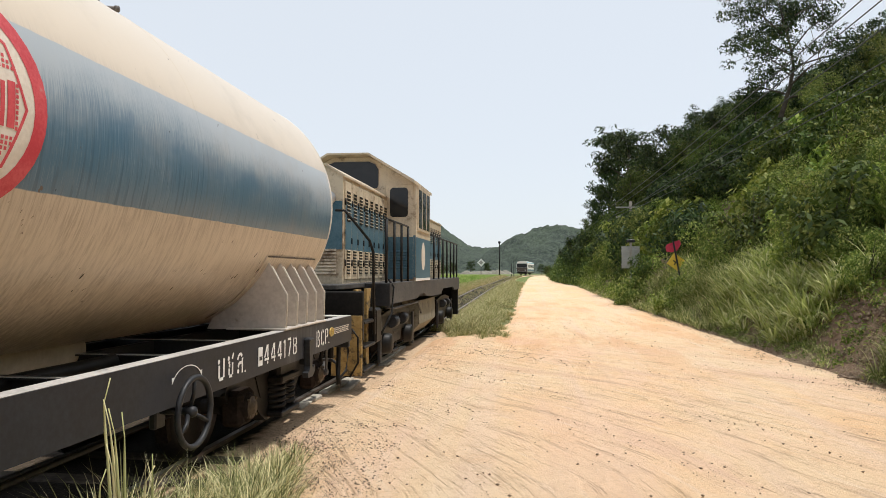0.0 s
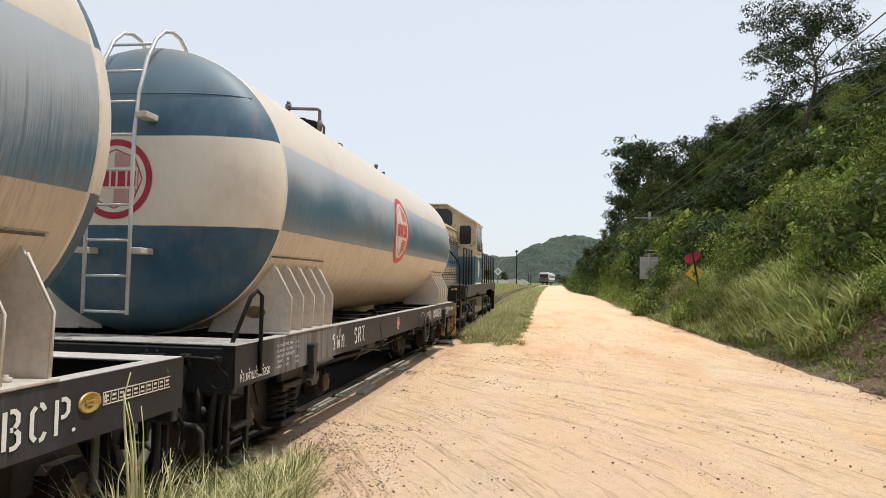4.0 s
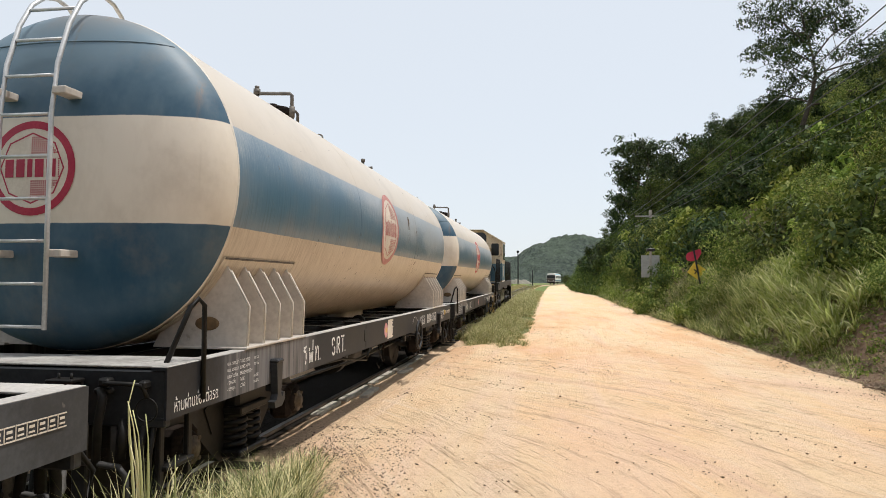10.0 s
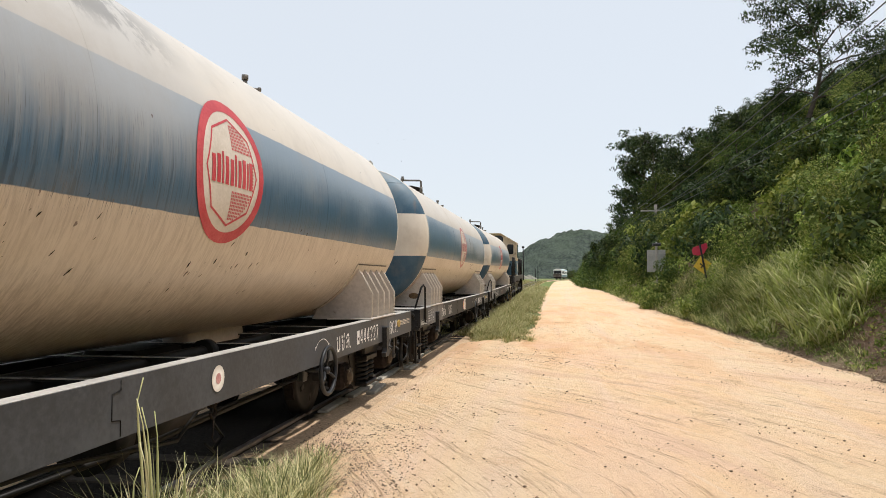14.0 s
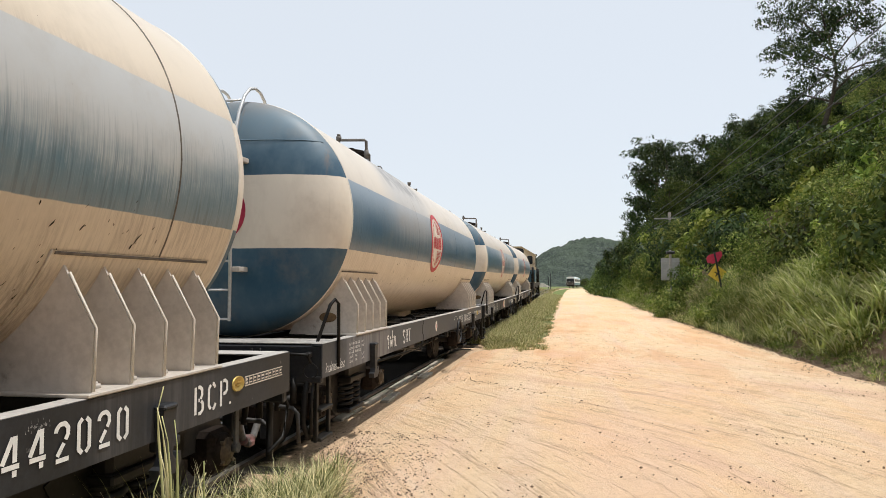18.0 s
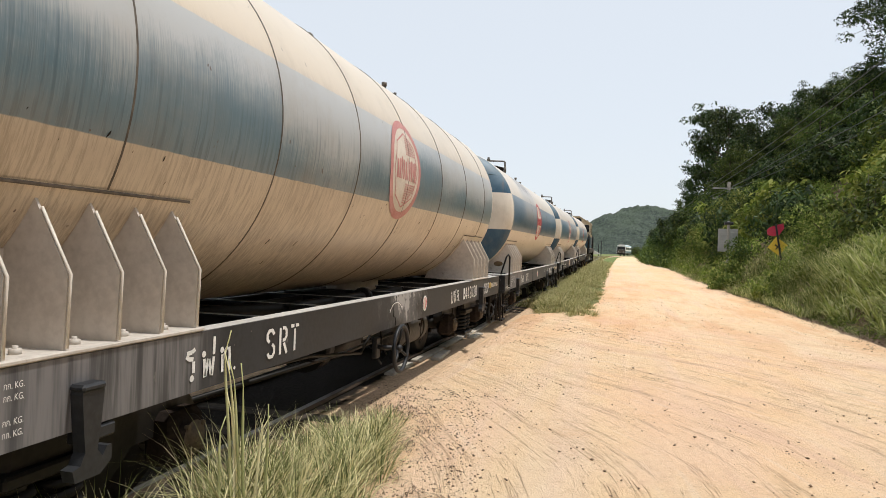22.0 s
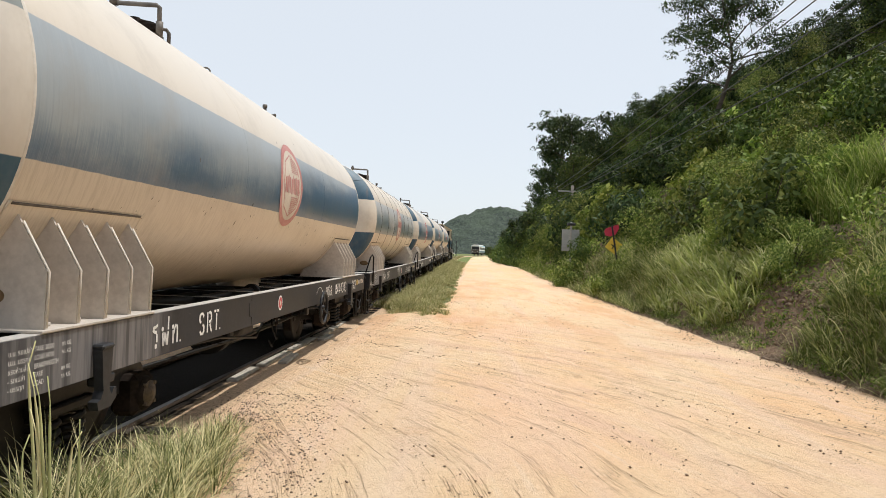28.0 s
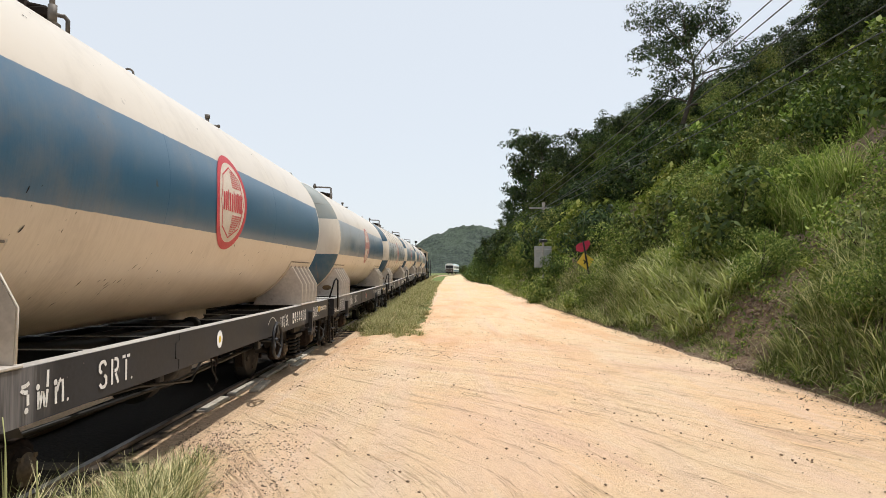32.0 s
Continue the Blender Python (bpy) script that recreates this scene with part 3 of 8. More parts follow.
def ballast_material():
    m, nt, p = material("oily_shaded_track_bed")
    v = coords(nt)
    tc = nt.nodes.new("ShaderNodeTexCoord")
    sep = nt.nodes.new("ShaderNodeSeparateXYZ")
    nt.links.new(tc.outputs["Object"], sep.inputs[0])
    a = noise_out(nt, v, 1.4, 5.0, 0.7)
    b = noise_out(nt, v, 30.0, 5.0, 0.75)
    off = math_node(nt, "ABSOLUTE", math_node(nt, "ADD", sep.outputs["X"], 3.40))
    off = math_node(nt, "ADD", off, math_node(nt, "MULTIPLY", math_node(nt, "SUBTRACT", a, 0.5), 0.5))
    # near-black middle: oil stains with the shade under the train painted in
    oil_shade = mix_colour(nt, ramp(nt, b, 0.35, 0.65), (0.011, 0.009, 0.008), (0.032, 0.026, 0.021))
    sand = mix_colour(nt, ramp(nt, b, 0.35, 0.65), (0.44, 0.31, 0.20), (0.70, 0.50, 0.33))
    nt.links.new(mix_colour(nt, ramp(nt, off, 0.62, 0.76), oil_shade, sand), p.inputs["Base Color"])
    p.inputs["Roughness"].default_value = 0.95
    p.inputs["Specular IOR Level"].default_value = 0.1
    bump(nt, p, b, 0.9, 0.03)
    return m


def hill_material():
    m, nt, p = material("far_wooded_hill")
    v = coords(nt)
    a = noise_out(nt, v, 0.22, 6.0, 0.8)
    b = noise_out(nt, v, 0.018, 4.0)
    # greyed, bluish greens: distance haze is put into the base colour
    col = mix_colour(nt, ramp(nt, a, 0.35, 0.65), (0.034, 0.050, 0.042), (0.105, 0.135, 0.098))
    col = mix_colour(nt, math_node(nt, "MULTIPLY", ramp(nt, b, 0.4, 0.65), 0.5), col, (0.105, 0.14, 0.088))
    nt.links.new(col, p.inputs["Base Color"])
    p.inputs["Roughness"].default_value = 1.0
    bump(nt, p, a, 1.0, 6.0)
    return m


M_ROAD, M_SOIL, M_BALLAST, M_HILL = road_material(), soil_material(), ballast_material(), hill_material()


# ---- mesh building ----
class Build:
    """Collects points and faces of one mesh."""

    def __init__(self):
        self.v, self.f, self.s = [], [], []

    def add(self, verts, faces, smooth=False):
        o = len(self.v)
        self.v.extend([tuple(p) for p in verts])
        self.f.extend([tuple(i + o for i in f) for f in faces])
        self.s.extend([smooth] * len(faces))
        return self

    def box(self, c, size, ch=0.0, m=None):
        """A box with chamfered edges, centred at c."""
        hx, hy, hz = (s / 2 for s in size)
        pts, faces = [], []
        if ch <= 0:
            pts = [(sx * hx, sy * hy, sz * hz) for sx in (-1, 1) for sy in (-1, 1) for sz in (-1, 1)]
            faces = [(0, 1, 3, 2), (4, 6, 7, 5), (0, 4, 5, 1), (2, 3, 7, 6), (0, 2, 6, 4), (1, 5, 7, 3)]
        else:
            ch = min(ch, hx * 0.9, hy * 0.9, hz * 0.9)
            idx = {}
            for sx in (-1, 1):
                for sy in (-1, 1):
                    for sz in (-1, 1):
                        for ax in range(3):
                            d = [hx - ch, hy - ch, hz - ch]
                            d[ax] += ch
                            idx[sx, sy, sz, ax] = len(pts)
                            pts.append((sx * d[0], sy * d[1], sz * d[2]))
            for ax in range(3):
                a, b = [k for k in range(3) if k != ax]
                for s in (-1, 1):
                    ring = []
                    for sa, sb in ((-1, -1), (1, -1), (1, 1), (-1, 1)):
                        k = [0, 0, 0]
                        k[ax], k[a], k[b] = s, sa, sb
                        ring.append(idx[(*k, ax)])
                    faces.append(tuple(ring))
                for sa in (-1, 1):
                    for sb in (-1, 1):
                        q = []
                        for s, which in ((-1, a), (1, a), (1, b), (-1, b)):
                            k = [0, 0, 0]
                            k[ax], k[a], k[b] = s, sa, sb
                            q.append(idx[(*k, which)])
                        faces.append(tuple(q))
            for sx in (-1, 1):
                for sy in (-1, 1):
                    for sz in (-1, 1):
                        faces.append(tuple(idx[sx, sy, sz, ax] for ax in range(3)))
        mm = Matrix.Translation(c) @ (m if m else Matrix())
        return self.add([mm @ Vector(p) for p in pts], faces)

    def tube(self, path, r, seg=8, closed=False, caps=True, radii=None):
        """A round bar along a line of points."""
        path = [Vector(p) for p in path]
        n = len(path)
        verts, faces = [], []
        up = Vector((0.13, 0.21, 0.97))
        for i, p in enumerate(path):
            a = path[(i - 1) % n] if (closed or i > 0) else path[i]
            b = path[(i + 1) % n] if (closed or i < n - 1) else path[i]
            t = (b - a).normalized()
            if abs(t.dot(up)) > 0.98:
                up = Vector((0.97, 0.1, 0.2))
            u = t.cross(up).normalized()
            w = u.cross(t).normalized()
            rr = radii[i] if radii else r
            for k in range(seg):
                ang = 2 * math.pi * k / seg
                verts.append(p + (u * math.cos(ang) + w * math.sin(ang)) * rr)
        for i in range(n if closed else n - 1):
            j = (i + 1) % n
            for k in range(seg):
                l = (k + 1) % seg
                faces.append((i * seg + k, j * seg + k, j * seg + l, i * seg + l))
        self.add(verts, faces, True)
        if caps and not closed:
            o = len(self.v) - len(verts)
            self.f.append(tuple(o + k for k in range(seg)))
            self.f.append(tuple(o + (n - 1) * seg + k for k in reversed(range(seg))))
            self.s.extend([False, False])
        return self

    def cyl(self, a, b, r, seg=16, r2=None):
        return self.tube([a, b], r, seg, radii=[r, r if r2 is None else r2])

    def prism(self, poly, axis, lo, hi):
        """A polygon in the two other axes, stretched along one axis (0, 1 or 2)."""
        n = len(poly)

        def at(p, h):
            q = list(p)
            q.insert(axis, h)
            return q
        verts = [at(p, lo) for p in poly] + [at(p, hi) for p in poly]
        faces = [(i, (i + 1) % n, n + (i + 1) % n, n + i) for i in range(n)]
        faces += [tuple(reversed(range(n))), tuple(range(n, 2 * n))]
        return self.add(verts, faces)

    def lathe(self, profile, centre, axis, seg=32, smooth=True, close=False):
        """Turns (along, radius) pairs about an axis."""
        verts, faces = [], []
        for d, r in profile:
            for k in range(seg):
                a = 2 * math.pi * k / seg
                q = [r * math.cos(a), r * math.sin(a)]
                q.insert(axis, d)
                verts.append([c + x for c, x in zip(centre, q)])
        n = len(profile)
        for i in range(n if close else n - 1):
            j = (i + 1) % n
            for k in range(seg):
                l = (k + 1) % seg
                faces.append((i * seg + k, i * seg + l, j * seg + l, j * seg + k))
        return self.add(verts, faces, smooth)

    def mesh(self, name, mat):
        me = bpy.data.meshes.new(name)
        me.from_pydata(self.v, [], self.f)
        me.polygons.foreach_set("use_smooth", self.s)
        bm = bmesh.new()
        bm.from_mesh(me)
        bmesh.ops.recalc_face_normals(bm, faces=bm.faces)
        bm.to_mesh(me)
        bm.free()
        me.materials.append(mat)
        return me


def part(name, b, mat, parent, label=""):
    """One mesh object under a thing or under a part."""
    ob = new(name, b if isinstance(b, bpy.types.Mesh) else b.mesh(name, mat))
    ob.parent = parent
    return tagged(ob, label)


def thing(name, label, category, group="", m=None, kind=""):
    ob = tagged(new(name), label, category, group, kind)
    ob.empty_display_size = 0.2
    if m:
        ob.matrix_basis = m
    return ob


STORE = {}


def stored(key, make, mat):
    """The mesh of a repeated part, made once."""
    if key not in STORE:
        b = Build()
        make(b)
        STORE[key] = b.mesh(key, mat)
    return STORE[key]


def lettering(body, height, mat, place, along=(0, 1, 0), up=(0, 0, 1), squeeze=1.0, thick=0.0, gap=1.0):
    """Flat letters: place is the lower left corner, along the reading direction."""
    cu = bpy.data.curves.new("letters", "FONT")
    cu.body, cu.size, cu.resolution_u, cu.extrude, cu.space_character = body, height / 0.70, 3, thick, gap
    ob = bpy.data.objects.new("letters", cu)
    scene.collection.objects.link(ob)
    me = bpy.data.meshes.new_from_object(ob.evaluated_get(bpy.context.evaluated_depsgraph_get()))
    bpy.data.objects.remove(ob)
    a, u, p = Vector(along), Vector(up), Vector(place)
    n = a.cross(u)
    for v in me.vertices:
        v.co = p + a * (v.co.x * squeeze) + u * v.co.y + n * v.co.z
    me.materials.clear()
    me.materials.append(mat)
    return me


THAI = {
    "ร": (0.50, [[(0.42, 0.80), (0.30, 0.74), (0.10, 0.72)], [(0.08, 0.66), (0.20, 0.58), (0.36, 0.56)], [(0.37, 0.50), (0.38, 0.22)]], [(0.32, 0.09)]),
    "ฟ": (0.62, [[(0.14, 0.50), (0.17, 0.03)], [(0.20, 0.05), (0.31, 0.48)], [(0.34, 0.46), (0.44, 0.05)], [(0.47, 0.03), (0.54, 0.50)], [(0.54, 0.56), (0.55, 1.02)]], [(0.12, 0.62)]),
    "ท": (0.56, [[(0.14, 0.50), (0.15, 0.03)], [(0.19, 0.36), (0.28, 0.60), (0.38, 0.68)], [(0.44, 0.66), (0.47, 0.50), (0.48, 0.03)]], [(0.12, 0.62)]),
    "บ": (0.56, [[(0.14, 0.52), (0.14, 0.10)], [(0.14, 0.05), (0.44, 0.05)], [(0.48, 0.08), (0.48, 0.72)]], [(0.12, 0.64)]),
    "ช": (0.56, [[(0.10, 0.56), (0.20, 0.48), (0.16, 0.36)], [(0.15, 0.32), (0.15, 0.10)], [(0.16, 0.05), (0.38, 0.05)], [(0.41, 0.08), (0.41, 0.50)], [(0.38, 0.62), (0.48, 0.82)]], [(0.11, 0.66)]),
    "ล": (0.54, [[(0.08, 0.52), (0.16, 0.68), (0.34, 0.72), (0.44, 0.62)], [(0.46, 0.56), (0.47, 0.03)], [(0.40, 0.40), (0.22, 0.40), (0.11, 0.28)]], [(0.13, 0.12)]),
}

# plain stencil digits and capitals: width and strokes
STENCIL = {
    "0": (0.56, [[(0.22, 0.96), (0.10, 0.84), (0.10, 0.16), (0.22, 0.04)], [(0.34, 0.04), (0.46, 0.16), (0.46, 0.84), (0.34, 0.96)]]),
    "1": (0.30, [[(0.03, 0.82), (0.12, 0.93)], [(0.18, 0.02), (0.18, 0.98)]]),
    "2": (0.56, [[(0.08, 0.76), (0.10, 0.86), (0.20, 0.96), (0.36, 0.96), (0.46, 0.84), (0.46, 0.68), (0.38, 0.54)], [(0.33, 0.46), (0.12, 0.16)], [(0.08, 0.04), (0.49, 0.04)]]),
    "3": (0.56, [[(0.08, 0.84), (0.18, 0.96), (0.36, 0.96), (0.46, 0.84), (0.46, 0.64), (0.36, 0.55)], [(0.36, 0.45), (0.46, 0.36), (0.46, 0.16), (0.36, 0.04), (0.18, 0.04), (0.08, 0.16)]]),
    "4": (0.58, [[(0.34, 0.96), (0.07, 0.36)], [(0.06, 0.26), (0.53, 0.26)], [(0.40, 0.02), (0.40, 0.17)], [(0.40, 0.36), (0.40, 0.98)]]),
    "6": (0.56, [[(0.42, 0.92), (0.22, 0.96), (0.10, 0.82), (0.10, 0.16), (0.22, 0.04)], [(0.34, 0.04), (0.46, 0.16), (0.46, 0.44), (0.36, 0.55), (0.20, 0.55)]]),
    "7": (0.54, [[(0.06, 0.96), (0.48, 0.96)], [(0.46, 0.84), (0.22, 0.02)]]),
    "8": (0.56, [[(0.22, 0.96), (0.11, 0.86), (0.11, 0.62), (0.21, 0.53), (0.10, 0.42), (0.10, 0.14), (0.22, 0.04)], [(0.34, 0.04), (0.46, 0.14), (0.46, 0.42), (0.35, 0.53), (0.45, 0.62), (0.45, 0.86), (0.34, 0.96)]]),
    "S": (0.56, [[(0.46, 0.80), (0.36, 0.96), (0.18, 0.96), (0.08, 0.84), (0.08, 0.66), (0.20, 0.56)], [(0.34, 0.47), (0.46, 0.36), (0.46, 0.16), (0.36, 0.04), (0.18, 0.04), (0.08, 0.18)]]),
    "R": (0.56, [[(0.10, 0.02), (0.10, 0.98)], [(0.23, 0.96), (0.36, 0.96), (0.46, 0.86), (0.46, 0.64), (0.36, 0.52), (0.23, 0.52)], [(0.30, 0.42), (0.49, 0.02)]]),
    "T": (0.54, [[(0.02, 0.96), (0.22, 0.96)], [(0.32, 0.96), (0.52, 0.96)], [(0.27, 0.02), (0.27, 0.84)]]),
    "B": (0.56, [[(0.10, 0.02), (0.10, 0.98)], [(0.23, 0.96), (0.34, 0.96), (0.44, 0.86), (0.44, 0.66), (0.36, 0.54)], [(0.23, 0.50), (0.32, 0.50)], [(0.38, 0.46), (0.47, 0.36), (0.47, 0.14), (0.36, 0.04), (0.23, 0.04)]]),
    "C": (0.54, [[(0.46, 0.80), (0.37, 0.95), (0.30, 0.96)], [(0.20, 0.93), (0.09, 0.80), (0.09, 0.20), (0.20, 0.06)], [(0.30, 0.04), (0.38, 0.05), (0.47, 0.22)]]),
    "P": (0.54, [[(0.10, 0.02), (0.10, 0.98)], [(0.23, 0.96), (0.36, 0.96), (0.46, 0.86), (0.46, 0.60), (0.36, 0.48), (0.23, 0.48)]]),
}


def stencil_letters(body, height, place, end, w=0.062, stop=False):
    """Stencilled digits and capitals on the flank, one Build a letter."""
    total = sum(STENCIL[c][0] for c in body) + 0.17 * (len(body) - 1) + (0.16 if stop else 0)
    k = (end - place[1]) / total
    x0, y0, z0 = place
    at, out = 0.0, []

    def disc(b, x, u, v, r):
        b.add([(x, y0 + (u + r * math.cos(a)) * k, z0 + (v + r * math.sin(a) * 0.9) * height) for a in [i * math.pi / 5 for i in range(10)]], [tuple(range(10))])
    for n, c in enumerate(body):
        b = Build()
        x = x0
        wide, lines = STENCIL[c]
        for line in lines:
            for i, ((u, v), (u2, v2)) in enumerate(zip(line[:-1], line[1:])):
                d = Vector((u2 - u, v2 - v)).normalized()
                q = Vector((-d.y, d.x)) * w
                x += 0.0002
                b.add([(x, y0 + (at + p) * k, z0 + r * height) for p, r in ((u + q.x, v + q.y), (u2 + q.x, v2 + q.y), (u2 - q.x, v2 - q.y), (u - q.x, v - q.y))], [(0, 1, 2, 3)])
                if i:
                    x += 0.0002
                    disc(b, x, at + u, v, w)
        at += wide + 0.17
        if stop and n == len(body) - 1:
            disc(b, x, at - 0.06, 0.05, w)
        out.append(b)
    return out


def thai_mesh(body, height, mat, place, end):
    """Stencilled Thai letters on the flank, from straight strokes with gaps and dots for loops."""
    b = Build()
    total = sum(THAI[c][0] for c in body) + 0.16 * (len(body) - 1) + 0.16
    k = (end - place[1]) / total
    at = 0.0
    x0, y0, z0 = place
    w = 0.055

    def dot(u, v, r):
        b.add([(x0, y0 + (u + r * math.cos(a)) * k, z0 + (v + r * math.sin(a)) * height) for a in [i * math.pi / 5 for i in range(10)]], [tuple(range(10))])
    for c in body:
        wide, lines, dots = THAI[c]
        for line in lines:
            for (u, v), (u2, v2) in zip(line[:-1], line[1:]):
                d = Vector((u2 - u, v2 - v)).normalized()
                n = Vector((-d.y, d.x)) * w
                b.add([(x0, y0 + (at + p) * k, z0 + q * height) for p, q in ((u + n.x, v + n.y), (u2 + n.x, v2 + n.y), (u2 - n.x, v2 - n.y), (u - n.x, v - n.y))], [(0, 1, 2, 3)])
        for u, v in dots:
            dot(at + u, v, 0.085)
        at += wide + 0.16
    dot(at, 0.05, 0.05)
    return b.mesh("lettering", mat)


def split_letters(me):
    """The single letters of a flat word on the sill, as meshes of their own."""
    n = len(me.vertices)
    root = list(range(n))

    def find(i):
        while root[i] != i:
            root[i] = root[root[i]]
            i = root[i]
        return i
    for p in me.polygons:
        a = find(p.vertices[0])
        for k in p.vertices[1:]:
            root[find(k)] = a
    span = {}
    for v in me.vertices:
        q = span.setdefault(find(v.index), [1e9, -1e9])
        q[0], q[1] = min(q[0], v.co.y), max(q[1], v.co.y)
    groups = []
    for key, (lo, hi) in sorted(span.items(), key=lambda e: e[1][0]):
        if groups and lo < groups[-1][1] - 0.002:
            groups[-1][1] = max(groups[-1][1], hi)
            groups[-1][2].add(key)
        else:
            groups.append([lo, hi, {key}])
    out = []
    for lo, hi, keys in groups:
        idx = [v.index for v in me.vertices if find(v.index) in keys]
        pos = {k: i for i, k in enumerate(idx)}
        b = Build()
        b.add([tuple(me.vertices[k].co) for k in idx], [tuple(pos[k] for k in p.vertices) for p in me.polygons if find(p.vertices[0]) in keys])
        out.append(b)
    return out


def sheet(name, verts, faces, mat, smooth=True):
    me = bpy.data.meshes.new(name)
    me.from_pydata(verts, [], faces)
    me.polygons.foreach_set("use_smooth", [smooth] * len(me.polygons))
    me.materials.append(mat)
    return me


# ---- the lie of the land ----
TRACK_X = -3.40
RAIL_TOP = 0.05


def smooth(a, b, t):
    t = min(max((t - a) / (b - a), 0.0), 1.0)
    return t * t * (3 - 2 * t)


def track_x(y):
    return TRACK_X + (0.0 if y < 78 else 0.00022 * (y - 78) ** 2)


def track_z(y):
    return 0.50 * smooth(14, 62, y) + 0.45 * smooth(62, 130, y)


def road_edge(y):
    """The foot of the bank on the far side of the road."""
    return 4.75 - 1.0 * smooth(24, 62, y) - 0.9 * smooth(58, 110, y) + 0.25 * math.sin(y * 0.13) + 0.012 * max(y - 70, 0) + 0.00045 * max(y - 110, 0) ** 2


def road_left(y):
    return -0.85 + 0.012 * max(y - 70, 0) + 0.00045 * max(y - 110, 0) ** 2


def bank(x, y):
    d = x - road_edge(y)
    if d <= 0:
        return 0.0
    h = 0.95 * smooth(0.0, 1.2, d) * min(d, 7.0)
    if d > 7:
        h += 0.50 * min(d - 7, 30)
    if d > 37:
        h += 0.12 * min(d - 37, 150)
    return h * (1 - 0.55 * smooth(120, 260, y))


def land(x, y):
    z = -0.03 + track_z(y) * (1 - smooth(0.5, 6.0, x - road_edge(y)) * 0.5)
    z += bank(x, y)
    n = noise.noise((x * 0.25, y * 0.25, 0.0))
    rough = 0.5 * smooth(0.6, 3.0, x - road_edge(y)) + 0.06 * smooth(1.5, 6.0, -x - 4.5)
    return z + n * rough - 0.05 * smooth(1.9, 1.5, abs(x - track_x(y)))


def axis_steps(marks):
    out = []
    for (a, b, step) in marks:
        n = max(1, round((b - a) / step))
        out += [a + (b - a) * i / n for i in range(n)]
    return out + [marks[-1][1]]


def build_ground():
    xs = axis_steps([(-3200, -400, 350), (-400, -60, 34), (-60, -12, 4), (-12, 14, 0.45), (14, 60, 2.2), (60, 200, 14), (200, 3200, 500)])
    ys = axis_steps([(-60, -4, 4), (-4, 40, 0.6), (40, 140, 2.5), (140, 420, 14), (420, 4200, 420)])
    verts = [(x, y, land(x, y)) for y in ys for x in xs]
    w = len(xs)
    faces = [(j * w + i, j * w + i + 1, (j + 1) * w + i + 1, (j + 1) * w + i) for j in range(len(ys) - 1) for i in range(w - 1)]
    tagged(new("ground", sheet("ground", verts, faces, M_SOIL)), "grassy soil with bare patches reaching to the hills", "ground", kind="structure")


def build_road():
    ys = axis_steps([(-30, 2, 0.8), (2, 40, 0.35), (40, 150, 1.5), (150, 330, 6)])
    us = 44
    verts, faces = [], []
    for y in ys:
        j = 0.10 * noise.noise((3.1, y * 0.9, 0.0)) + 0.22 * noise.noise((1.7, y * 0.22, 0.0))
        r = road_edge(y) + 0.15 + j
        near = smooth(20.6, 16.7, y + 0.5 * noise.noise((2.0, y * 1.3, 0)))
        lf = road_left(y) + 0.25 * noise.noise((5.2, y * 0.5, 0.0))
        l = lf + (-2.42 - lf) * near
        for i in range(us + 1):
            x = l + (r - l) * i / us
            z = track_z(y) - 0.03 + 0.034 + 0.016 * noise.noise((x * 1.6, y * 0.5, 2.0)) + 0.010 * noise.noise((x * 4.0, y * 2.0, 5.0))
            z -= 0.05 * smooth(0.35, 0.0, min(x - l, r - x))
            verts.append((x, y, z))
    w = us + 1
    faces = [(j * w + i, j * w + i + 1, (j + 1) * w + i + 1, (j + 1) * w + i) for j in range(len(ys) - 1) for i in range(us)]
    tagged(new("road", sheet("road", verts, faces, M_ROAD)), "pale orange laterite dirt road with ruts", "road", kind="structure")


def build_hills():
    """Two wooded hills at the end of the valley."""
    def hill(name, cx, cy, wx, wy, height, seed, skew=0.0):
        xs, ys = 190, 70
        verts, faces = [], []
        for j in range(ys + 1):
            for i in range(xs + 1):
                u, v = i / xs * 2 - 1, j / ys * 2 - 1
                r = math.sqrt(u * u + v * v)
                base = max(0.0, math.cos(min(r, 1.0) * math.pi / 2)) ** 1.25
                x, y = cx + u * wx + skew * base * wx, cy + v * wy
                n = noise.fractal((x * 0.008 + seed, y * 0.008, 0.0), 1.0, 2.0, 4)
                z = height * base * (1 + 0.16 * n) + (5.0 * noise.noise((x * 0.075, y * 0.075, seed)) + 2.6 * noise.noise((x * 0.19, y * 0.19, seed))) * base ** 0.3 - 3
                verts.append((x, y, z))
        w = xs + 1
        faces = [(j * w + i, j * w + i + 1, (j + 1) * w + i + 1, (j + 1) * w + i) for j in range(ys) for i in range(xs)]
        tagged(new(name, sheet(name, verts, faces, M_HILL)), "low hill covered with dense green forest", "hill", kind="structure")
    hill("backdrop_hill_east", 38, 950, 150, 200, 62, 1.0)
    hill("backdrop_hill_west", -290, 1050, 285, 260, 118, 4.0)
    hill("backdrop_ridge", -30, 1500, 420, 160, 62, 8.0)


